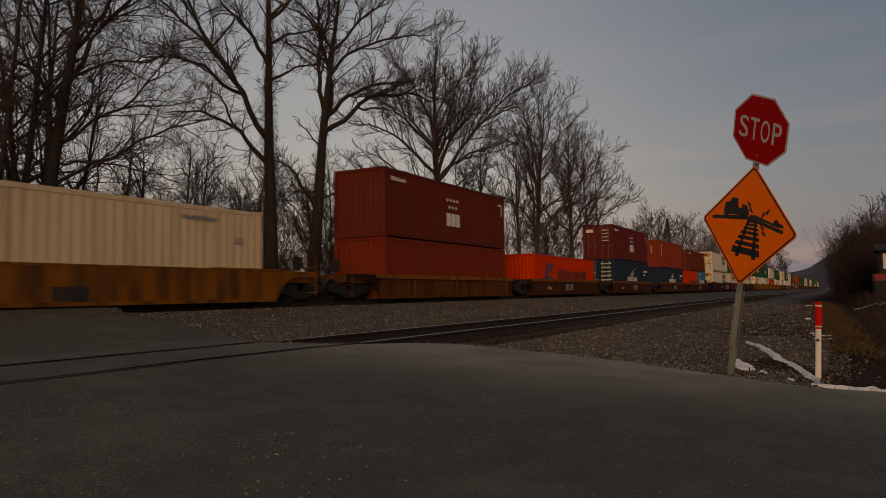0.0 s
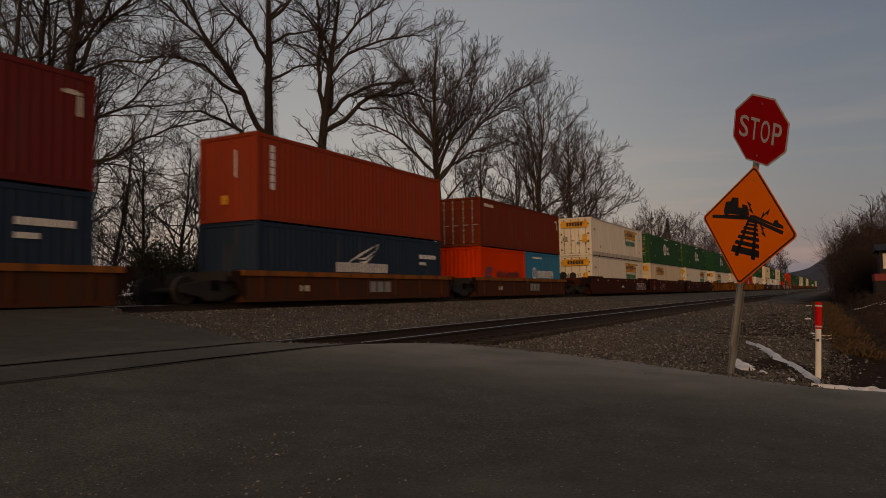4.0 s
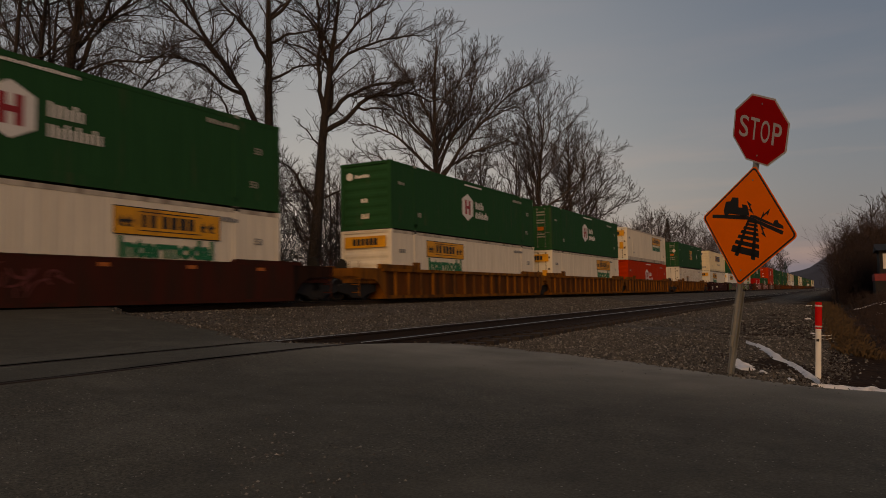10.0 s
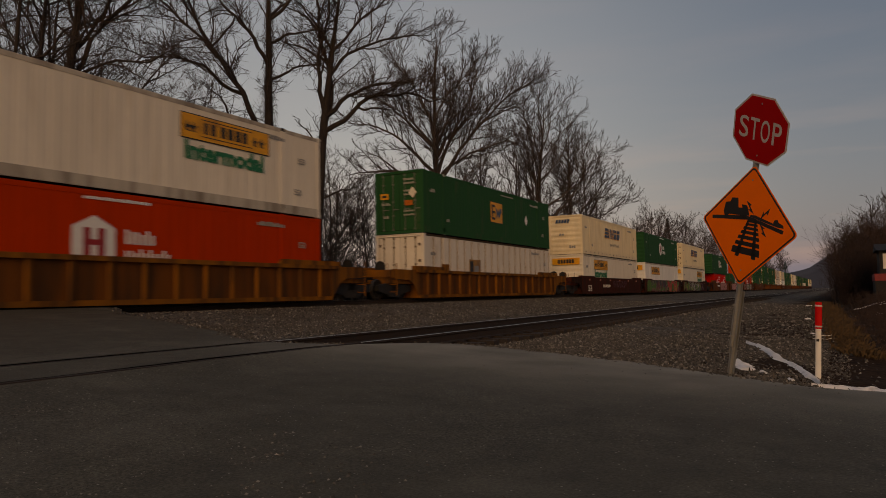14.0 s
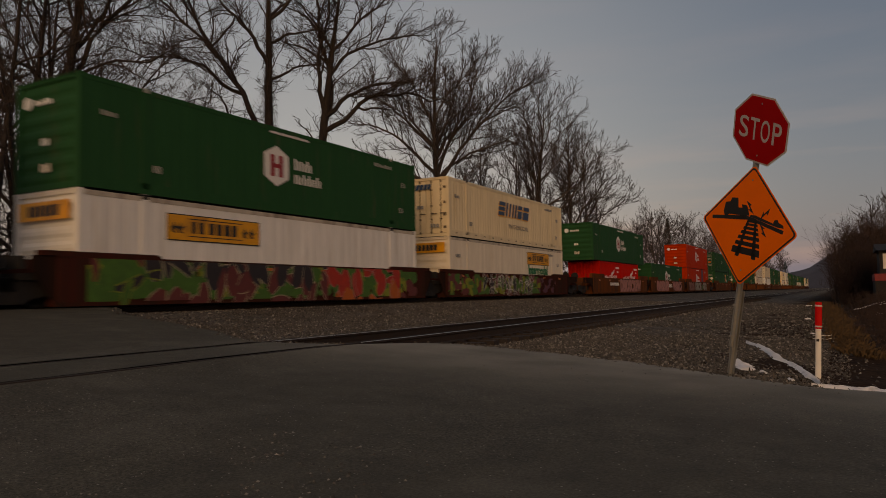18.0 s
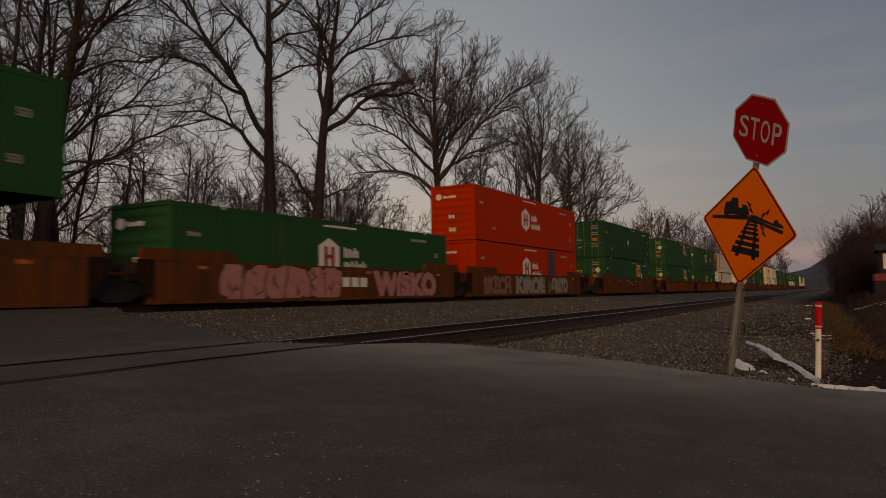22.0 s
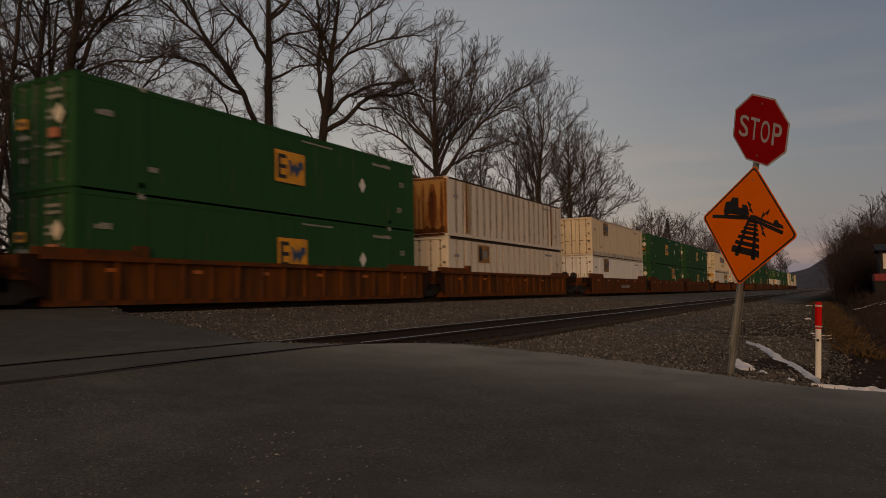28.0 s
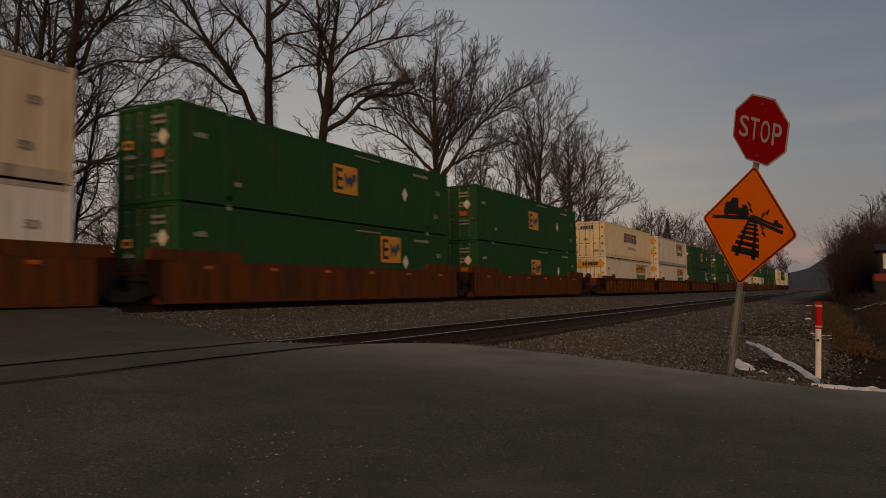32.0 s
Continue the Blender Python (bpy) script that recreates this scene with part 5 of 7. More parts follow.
def spray_lines(y0, y1, z0, z1, seed, m):
    """Curved outlines sprayed over the fill."""
    def put(root, L, x):
        rg = random.Random(seed)
        b = Build()
        for i in range(int((y1 - y0) * 4)):
            p = Vector((rg.uniform(y0, y1), rg.uniform(z0 + 0.1, z1 - 0.1)))
            a, turn = rg.uniform(0, 6.28), rg.uniform(-0.7, 0.7)
            d = 0.0215 + 0.00004 * i
            for k in range(rg.randint(4, 8)):
                w = Vector((math.cos(a), math.sin(a)))
                q = p + w * 0.11
                o = Vector((-w.y, w.x)) * 0.026
                quad = [p - o, q - o, q + o, p + o]
                b.prism([(min(y1, max(y0, v.x)), min(z1, max(z0, v.y))) for v in quad], "x", x + d, x + d + 0.0005)
                p, a = q, a + turn
        tagged(part("graffiti", b.mesh("graffiti", M[m]), root, "sprayed outlines"), kind="stuff")
    return put

def sprayed_strokes(y0, y1, z0, z1, seed, fills, rim, pace=2.6, fat=0.17, bend=1.1, lift=0.010):
    """A tangle of fat curved strokes that taper to points, each with a thin rim; they spell nothing. fills: paints from the top to the bottom."""
    def put(root, L, x):
        rg = random.Random(seed)
        lay = {}
        n = int((y1 - y0) * pace)
        for i in range(n):
            p = Vector((y0 + (y1 - y0) * (i + rg.random()) / n, rg.uniform(z0, z1)))
            a, turn = rg.choice((1.2, 1.6, 2.0, 4.4, 5.0, 0.2)) + rg.uniform(-0.4, 0.4), rg.uniform(-bend, bend) / 7
            spine, k = [], 8
            for j in range(k + 1):
                spine.append((p.copy(), a))
                p = p + Vector((math.cos(a), math.sin(a))) * rg.uniform(0.09, 0.14)
                a += turn + rg.uniform(-0.08, 0.08)
            f0 = rg.choice((0.7, 1.0, 1.25)) * fat
            m = fills[min(len(fills) - 1, max(0, int((z1 - spine[k // 2][0].y) / (z1 - z0) * len(fills))))]
            for grow, mm, d in ((0.030, rim, 0.0), (0.0, m, 0.0005)):
                up, dn = [], []
                for j, (q, b_) in enumerate(spine):
                    w = f0 * (0.25 + 0.75 * math.sin(math.pi * (j + 0.6) / (k + 1.2))) * 0.62 + grow
                    o = Vector((-math.sin(b_), math.cos(b_))) * w
                    up.append(q + o)
                    dn.append(q - o)
                bb = lay.setdefault(mm, Build())
                e = x + lift + 0.010 * i / n + d
                for j in range(k):
                    quad = [dn[j], dn[j + 1], up[j + 1], up[j]]
                    bb.prism([(min(y1, max(y0, v.x)), min(z1, max(z0, v.y))) for v in quad], "x", e, e + 0.0004)
        for m, bb in lay.items():
            tagged(part("graffiti", bb.mesh("graffiti", M[m]), root, "tangle of fat sprayed strokes"), kind="stuff")
    return put

def wild_graffiti(y0, y1, z0, z1, seed, palette, base=0.003):
    """Overlapping patches, spikes and swirls of spray paint."""
    def put(root, L, x):
        rg = random.Random(seed)
        lay = {}
        n = int((y1 - y0) * 8)
        for i in range(n):
            m = rg.choice(palette)
            cy, cz = rg.uniform(y0, y1), rg.uniform(z0 + 0.1, z1 - 0.1)
            pts, k = [], rg.choice((5, 7, 9))
            rx, rz = rg.uniform(0.12, 0.5), rg.uniform(0.1, 0.4)
            ph, tw = rg.uniform(0, 6), rg.uniform(-0.6, 0.6)
            for j in range(2 * k):
                a = 6.28319 * j / (2 * k) + ph
                r = 1.0 if j % 2 else rg.uniform(0.72, 0.95)
                py, pz = rx * r * math.cos(a), rz * r * math.sin(a)
                pts.append((min(y1, max(y0, cy + py + tw * pz)), max(z0, min(z1, cz + pz))))
            d = 0.003 + base * 2 + 0.007 * i / n
            lay.setdefault(m, Build()).prism(pts, "x", x + d, x + d + 0.0015)
        for m, b in lay.items():
            tagged(part("graffiti", b.mesh("graffiti", M[m]), root, "overlapping sprayed paint shapes"), kind="stuff")
    return put

# ---------------------------------------------------------------- the train, from its head to its tail
H96, H86, L53, L40, L20 = 2.896, 2.591, 16.15, 12.19, 6.058
UP = 0.02
G_CARS, G_BOX = "well cars of the train", "containers on the train"
def low(label, L, H, m, style, y0, doors, decals=(), xo=0.0):
    return container(label, L, H, m, style, y0, FLOOR, doors, G_BOX, decals, xo)
def top(label, L, H, m, style, y0, below, doors, decals=(), xo=0.0):
    return container(label, L, H, m, style, y0, FLOOR + below + UP, doors, G_BOX, decals, xo)

YEL = "yellow-orange ribbed well car, soiled with rust"
BRN = "dark brown well car with a worn orange top edge"
MAR = "maroon steel-sided well car with pale markings"
BR2 = "rust-brown steel-sided well car"
ORB = "faded orange-brown ribbed well car"

# the car ahead and the forty-foot five-unit car
well_car("yellow-orange smooth-sided well car, soiled with rust", 1.45, L53, "railcar", "smooth", True, True, G_CARS, [car_bars(9.0, 1.0, 1.0, 0.35, 4, "decblack")], 1.90)
low("cream white corrugated container riding low in a yellow well car", L53, 2.85, "cream", "ribbed", 1.45, False, [small_marks(1, "decgrey")])
Y40 = (24.85, 41.5, 59.4, 77.35, 93.85)
for i, y in enumerate(Y40):
    marks = [car_bars(5.0 + i * 0.4, 1.15, 1.6, 0.42, 3, "decgrey", 31), car_bars(2.0, 1.2, 0.5, 0.2, 3, "deccream", 32)] if i else []
    well_car(BRN if i else "rust-streaked orange-brown well car with a worn top edge", y, L40, "carbrown" if i else "railcarpanel", "brown", i == 0, i == 4, G_CARS, marks)
low("maroon corrugated container under another of its kind", L40, H86 - 0.04, "lowmaroon", "box", Y40[0], False)
top("maroon corrugated container with white star marks", L40, H96, "maroon", "box", Y40[0], H86 - 0.04, False, [starred_marks()])
low("orange container with a blue emblem, alone in its well", L40, H86 - 0.06, "orange", "box", Y40[1], False, [twinstroke(1.65)])
low("dark navy container with a white wing emblem", L40, 2.82, "navy", "box", Y40[2], True, [winged, winged_end])
top("maroon container with white star marks, doors to the front", L40, H96, "winemaroon", "box", Y40[2], 2.82, True, [starred_marks(), starred_end])
low("dark navy container with a white wing emblem", L40, H86, "navy", "box", Y40[3], False, [winged])
top("brown-red container with a column of white letters", L40, H96, "brownred", "box", Y40[3], H86, False, [columned])
low("short orange container with black lettering", L20, H86, "orange", "box", Y40[4], False, [twinstroke(0.5, 0.55)])
low("short blue container with a white round emblem", L20, H86, "blue", "box", Y40[4] + 6.10, False, [roundmark])
top("maroon corrugated container above two short ones", L40, H86, "rustmaroon", "box", Y40[4], H86, True, [starred_marks(False)])

def stack(y, car, low_args, top_args):
    """A car unit and its load. low_args, top_args: label, length, height, paint, style, doors, decals, shift."""
    if low_args:
        lb, L, H, m, st, dr, dc, *sh = low_args
        low(lb, L, H, m, st, y + (sh[0] if sh else 0), dr, dc)
    if top_args:
        lb, L, H, m, st, dr, dc, *sh = top_args
        top(lb, L, H, m, st, y, low_args[2], dr, dc)

WH = "white container with a yellow name panel and a green word"
HEXG = "green container with a white hexagon emblem"
SLN = "ivory container with a slanted dark blue name"
SQG = "green container with a yellow square emblem"
def amber(at=9.85, below=True, door=True, m="boxwhite", lab=WH):
    return (lab, L53, H96, m, "smooth", door, [amber_panel(at, 1.84, below), amber_door if door else amber_end, small_marks(3, "decgrey")])
def hexmark(door=True, m="green", lab=HEXG):
    return (lab, L53, H96, m, "fine", door, [hexmark_logo(), small_marks(2), door_marks if door else hexmark_end])
def slanted(door=False):
    return (SLN, L53, H96, "slanted", "ribbed", door, [slanted_name, slanted_end, small_marks(4, "decgrey")])
def squared(at=7.2, z=1.06, m="green", lab=SQG):
    return (lab, L53, H96, m, "fine", True, [squared_logo(at, z), squared_marks(6), squared_end])
LOW = (10.3, 1.46)

SETS = [
    # place of the first unit, paint of the cars, style, label, units: (lower, upper, marks)
    (113.25, "carmaroon", "smooth", MAR, [
        (amber(), amber(), [car_bars(8, 1.35, 0.7, 0.14, 6, "decwhite"), graffiti(13.2, 16.4, 1.15, 1.75, 5, "gpurple", "gwhite", 3)]),
        (("soiled white container with a yellow name panel", L53, H96, "boxdirty", "smooth", False, [amber_panel(2.65, 1.80, False), amber_end]), hexmark(), [car_word("53", 0.6, 1.15, 0.55, 0.8, "gpink"), spray_lines(3.2, 7.5, 1.05, 1.95, 25, "gpink")]),
        (amber(), hexmark(), [car_word("53", 0.6, 1.15, 0.55, 0.8, "gpink"), spray_lines(3.0, 9.0, 1.1, 1.9, 26, "gplum")])]),
    (174.85, "railcar", "yellow", YEL, [
        (amber(2.97, True, False), hexmark(False), []),
        (amber(), hexmark(), []),
        (("red-orange container with a white hexagon emblem", L53, H96, "redorange", "fine", False, [hexmark_logo(), small_marks(7), hexmark_end]), amber(), [])]),
    (237.0, "railcar", "yellow", YEL, [
        (("white container with broad folds and a brown emblem", L53, H96, "rusty", "wide", True, [squared_small(4.5, 0.93, 1.3), rust_shade_seams("palestain", 0.05), small_marks(8, "decgrey")]), squared(), [])]),
    (260.1, "carmaroon", "smooth", MAR, [
        (amber(2.7, True, False), slanted(), [car_word("53", 0.7, 1.08, 0.62, 0.9, "deccream"), car_bars(4.6, 1.35, 2.0, 0.22, 9, "deccream", 33), graffiti(7.6, 11.6, 1.35, 1.85, 6, "carmaroon", "gpurple", 6)]),
        (("clean white container with a yellow name panel", L53, H96, "white", "smooth", False, [amber_panel(2.7, 1.78, False), amber_end]), hexmark(False), [wild_graffiti(0.2, 14.8, 0.88, 2.05, 7, ["ggreen"], 0.0), wild_graffiti(0.2, 14.8, 0.88, 2.05, 27, ["ggreen", "ggreen", "glime"], 0.0), sprayed_strokes(0.3, 2.4, 0.88, 2.05, 51, ["gplum", "gdark", "ggreen"], "glime"), sprayed_strokes(1.6, 9.7, 0.88, 2.06, 8, ["gdark", "gplum", "gplum"], "gcream", 6.0, 0.34), sprayed_strokes(9.5, 14.6, 0.88, 2.06, 9, ["gred", "gred", "gorange"], "gpink", 6.0, 0.36, 1.8), wild_graffiti(14.6, 16.0, 0.9, 2.0, 52, ["ggreen", "glime", "gplum"], 0.002)]),
        (amber(9.85, True, False), slanted(True), [wild_graffiti(-0.4, 11.6, 0.88, 2.0, 19, ["ggreen", "ggreen", "glime"], 0.0), wild_graffiti(-0.4, 3.2, 0.88, 2.0, 10, ["gplum", "glime", "ggreen"], 0.003), sprayed_word("53", 0.6, 1.7, 1.25, 1.62, "gpink", "gplum"), sprayed_strokes(3.2, 10.6, 0.88, 2.06, 20, ["gplum", "gdark", "gplum"], "gwhite", 4.4, 0.17, 0.5), spray_lines(3.6, 10.3, 0.92, 2.0, 23, "gwhite"), wild_graffiti(11.0, 14.4, 1.0, 1.9, 53, ["gplum", "carmaroon", "gpurple"], 0.0)])]),
    (321.95, "railcarbrown", "smooth", BR2, [
        (None, None, [car_bars(4.0, 1.5, 2.6, 0.24, 9, "decwhite", 34), sprayed_word("DBRXICREW", 7.05, 14.3, 0.88, 2.04, "gpink", "gdark")]),
        ((HEXG, L53, H96, "green", "fine", False, [hexmark_logo(6.55), hexmark_end, small_marks(9)]), None, [graffiti(1.8, 7.7, 0.86, 2.06, 6, "gpink", "gdark", 12), car_bars(7.8, 1.35, 1.7, 0.36, 3, "decwhite", 35), sprayed_word("WISKO", 9.8, 14.9, 0.90, 2.0, "gpink", "gdark")]),
        (("red-orange container with a white hexagon emblem", L53, H96, "redorange", "fine", True, [hexmark_logo(6.32), dark_panel, small_marks(10), hexmark_end]), ("red-orange container with a white hexagon emblem", L53, H96, "redorange", "fine", False, [hexmark_logo(6.32), small_marks(11), hexmark_end]), [sprayed_word("SKECH", 0.65, 4.25, 0.92, 1.98, "gpinkdim", "carbrown"), sprayed_word("KIROE", 4.95, 9.6, 0.90, 2.0, "gsilver", "gdark"), wild_graffiti(10.2, 10.8, 0.9, 1.95, 40, ["ggreen"], 0.0), sprayed_word("GRSTO", 10.8, 13.9, 0.92, 1.98, "gsilver", "gdark")])]),
    (383.85, "railcarbrown", "smooth", ORB, [
        (squared(*LOW), ("dark green container with white diamond placards", L53, H96, "darkgreen", "ribbed", True, [squared_marks(12, 7.4), door_marks]), [spray_lines(7.2, 8.6, 1.45, 1.95, 17, "gpink"), spray_lines(10.4, 12.0, 1.45, 1.9, 18, "gpink")])]),
    (407.2, "railcarbrown", "yellow", ORB, [
        (squared(*LOW), squared(10.3, 1.54), []),
        (squared(7.32, 1.02), squared(), []),
        (("white container with broad folds and rust streaks", L53, H96, "rusty", "wide", True, [squared_small(3.25, 1.72, 1.35), rust_shade_seams("palestain", 0.05), ribs]), ("rust-streaked white container with broad folds", L53, H96, "rusty", "wide", False, [rust_patch, rust_shade_seams("rustshade", 0.09), ribs]), [])]),
    (468.9, "railcarbrown", "smooth", BR2, [
        (("white container with a yellow square emblem", L53, H96, "white", "smooth", True, [squared_logo(3.0, 1.72, 1.32, 0.96, "decbrown"), ribs]), ("yellowed white container with a yellow square emblem", L53, H96, "boxdirty", "fine", True, [squared_logo(3.1, 1.70, 1.32, 1.02, "decbrown"), ribs]), [car_bars(7.6, 1.3, 2.9, 0.24, 11, "decgrey", 36)]),
        (squared(*LOW), squared(), []),
        (squared(7.45, 1.05), squared(), [])]),
    (531.0, "railcarbrown", "yellow", ORB, [
        (amber(), (SLN, L53, H96, "slanted", "ribbed", True, [slanted_name, slanted_end]), []),
        (amber(), amber(), []),
        (squared(*LOW), squared(), [])]),
    (592.8, "railcarbrown", "smooth", BR2, [
        (squared(*LOW), squared(), []),
        (squared(*LOW, "darkgreen"), squared(7.2, 1.06, "darkgreen"), []),
        (amber(), None, [])]),
    (654.6, "railcarbrown", "smooth", BR2, [
        (amber(), hexmark(), []),
        (squared(*LOW), squared(), []),
        (squared(*LOW), squared(), [])]),
    (716.4, "carmaroon", "smooth", MAR, [
        (amber(), slanted(), []),
        (amber(), hexmark(), []),
        (amber(), slanted(), [])]),
]
for y, m, style, lab, units in SETS:
    for i, (lo, up_, extra) in enumerate(units):
        yy = y + 19.3 * i
        well_car(lab, yy, L53, m, style, i == 0, i == len(units) - 1, G_CARS, extra)
        stack(yy, None, lo, up_)
# a long container above two short ones
y = 321.95
low("short red container with white lettering", L20, H86 - 0.05, "red", "box", y + 1.6, False, [finned])
low("short red container with white lettering", L20, H86 - 0.05, "red", "box", y + 7.75, False, [finned])
top("green container with a white hexagon emblem, above two short ones", L53, H96, "green", "fine", y, H86 - 0.05, False, [hexmark_logo(6.63), small_marks(2), hexmark_end])

# ---------------------------------------------------------------- signs by the road
def flat_prism(pts, a, b):
    return Build().prism(pts, "y", a, b)

def road_sign():
    """Two signs on one leaning galvanised post. Local space: y points away from the viewer, x to the right, z up."""
    root = thing("road_sign", "red stop sign over an orange warning diamond on a leaning post", "sign", at=pose(*FOOT))
    up = (Vector(STOP_AT[:3]) - Vector(FOOT)).normalized()
    ln = (Vector(STOP_AT[:3]) - Vector(FOOT)).length
    sx = (Vector((0.77, -0.62, 0)) - up * up.dot(Vector((0.77, -0.62, 0)))).normalized()
    lean = Matrix((sx, up.cross(sx), up)).transposed().to_4x4()
    def u_post(z0, z1, w):
        return Build().prism([(-w, 0.03), (-w, 0.022), (-w * 0.45, 0.018), (-w * 0.30, -0.012), (w * 0.30, -0.012), (w * 0.45, 0.018), (w, 0.022), (w, 0.03), (w * 0.38, 0.026), (w * 0.22, -0.004), (-w * 0.22, -0.004), (-w * 0.38, 0.026)], "z", z0, z1)
    part("post", u_post(0.3, ln + 0.10, 0.042).mesh("post", M["galv"]), root, at=lean @ pose(-0.14, 0.125, 0))
    part("base_post", u_post(-0.5, 0.95, 0.050).mesh("base_post", M["galv"]), root, at=lean @ pose(-0.145, 0.160, 0))
    for z in (0.42, 0.78):
        part("bolt", cached(("bolt",), lambda: Build().tube([(0, -0.02, 0), (0, 0.012, 0)], 0.012, 6).mesh("bolt", M["galv"])), root, at=lean @ pose(-0.14, 0.11, z))
    off = pose(*FOOT).inverted()
    # stop sign
    A = 0.376
    def octo(r, y0, y1, m, nm):
        k = r * math.tan(math.pi / 8)
        return flat_prism([(-k, -r), (k, -r), (r, -k), (r, k), (k, r), (-k, r), (-r, k), (-r, -k)], y0, y1).mesh(nm, m)
    st = part("stop_sign", octo(A, -0.002, 0.002, M["signwhite"], "stop_sign"), root, "white-edged red octagon", off @ pose(*STOP_AT))
    part("red_field", octo(A - 0.020, -0.0035, -0.0022, M["signred"], "red_field"), st)
    # four narrow capitals
    for ch, cx, wd in (("S", -0.222, 0.128), ("T", -0.072, 0.122), ("O", 0.076, 0.122), ("P", 0.232, 0.118)):
        cu = bpy.data.curves.new("word", "FONT")
        cu.body, cu.size, cu.extrude, cu.offset, cu.resolution_u = ch, 0.34, 0.0006, 0.002, 6
        tmp = bpy.data.objects.new("word", cu)
        me = bpy.data.meshes.new_from_object(tmp)
        bpy.data.objects.remove(tmp)
        xs, zs = [v.co.x for v in me.vertices], [v.co.y for v in me.vertices]
        for v in me.vertices:
            v.co = Vector((cx + (v.co.x - (max(xs) + min(xs)) / 2) * wd / (max(xs) - min(xs)), -0.0045 - v.co.z, (v.co.y - (max(zs) + min(zs)) / 2) * 0.245 / (max(zs) - min(zs))))
        me.materials.append(M["signwhite"])
        part("lettering", me, st, "white capital letter")
    bolt = cached(("sbolt",), lambda: Build().tube([(0, -0.010, 0), (0, 0.004, 0)], 0.009, 8).mesh("bolt", M["galv"]))
    for z in (-0.29, 0.29):
        part("bolt", bolt, st, at=pose(0, 0, z))
    # warning diamond with rounded corners
    def rounded(r, c=0.045):
        s, pts = r, []
        for k in range(4):
            a0 = math.pi / 4 + k * math.pi / 2
            cx, cy = (s - c) * math.cos(a0) * math.sqrt(2), (s - c) * math.sin(a0) * math.sqrt(2)
            for j in range(6):
                a = k * math.pi / 2 + j * math.pi / 10
                pts.append((cx + c * math.cos(a), cy + c * math.sin(a)))
        t = math.pi / 4
        return [(x * math.cos(t) - z * math.sin(t), x * math.sin(t) + z * math.cos(t)) for x, z in pts]
    R = 0.468
    dm = part("warning_diamond", flat_prism(rounded(R), -0.002, 0.002).mesh("warning_diamond", M["signorange"]), root, "orange diamond with a black border", off @ pose(*DIAMOND_AT))
    part("border", flat_prism(rounded(R - 0.012, 0.04), -0.0030, -0.0021).mesh("border", M["signblack"]), dm, "black border")
    part("orange_field", flat_prism(rounded(R - 0.030, 0.032), -0.0040, -0.0031).mesh("orange_field", M["signorange"]), dm)
    def black(nm, pts, lab=""):
        part(nm, flat_prism(pts, -0.0052, -0.0041).mesh(nm, M["signblack"]), dm, lab)
    # the picture: a lorry and trailer stuck over a rising track
    black("road_line", [(-0.51, 0.055), (-0.02, 0.115), (0.03, 0.105), (0.485, 0.022), (0.475, -0.018), (0.02, 0.072), (-0.505, 0.018)])
    black("trailer", [(0.03, 0.128), (0.10, 0.130), (0.34, 0.078), (0.35, 0.112), (0.39, 0.125), (0.41, 0.095), (0.47, 0.075), (0.48, 0.045), (0.40, 0.045), (0.03, 0.105)])
    black("lorry_cab", [(-0.335, 0.085), (-0.35, 0.125), (-0.335, 0.225), (-0.27, 0.24), (-0.25, 0.285), (-0.165, 0.290), (-0.145, 0.185), (-0.09, 0.19), (-0.11, 0.225), (-0.03, 0.225), (0.02, 0.115), (-0.02, 0.115), (-0.05, 0.075), (-0.09, 0.075), (-0.11, 0.105), (-0.27, 0.10), (-0.29, 0.06), (-0.32, 0.06)], "black lorry shape")
    black("rail_mark", [(0.005, 0.08), (0.030, 0.08), (-0.060, -0.345), (-0.115, -0.345)])
    black("rail_mark", [(0.100, 0.08), (0.125, 0.08), (0.175, -0.345), (0.118, -0.345)])
    for x0, x1, z0, z1 in ((-0.005, 0.140, 0.045, 0.070), (-0.022, 0.152, 0.010, 0.035), (-0.045, 0.165, -0.035, -0.005), (-0.072, 0.178, -0.085, -0.050), (-0.105, 0.195, -0.145, -0.105), (-0.135, 0.208, -0.215, -0.170), (-0.170, 0.222, -0.310, -0.235)):
        black("tie_mark", [(x0, z0), (x1, z0), (x1 - 0.008, z1), (x0 + 0.012, z1)])
    for sx, sz, a in ((0.015, 0.205, 2.3), (0.225, 0.165, 0.9), (0.222, -0.015, -0.86)):
        c, s = math.cos(a), math.sin(a)
        black("spark_mark", [(sx + u * c - v * s, sz + u * s + v * c) for u, v in ((-0.09, 0.0), (0.0, 0.034), (-0.015, 0.010), (0.09, 0.0), (0.01, -0.034), (0.015, -0.010))])
    for z in (-0.49, 0.50):
        part("bolt", bolt, dm, at=pose(0, 0, z))
    return root

# the post leans; its signs are bent a little out of line
FOOT = (-1.135, 8.68, 0.04)
STOP_AT = (-0.6707, 8.4925, 2.7279, 16.50, 24.97, -34.47)
DIAMOND_AT = (-0.8428, 8.4625, 1.6866, 1.32, 14.12, -37.10)
road_sign()

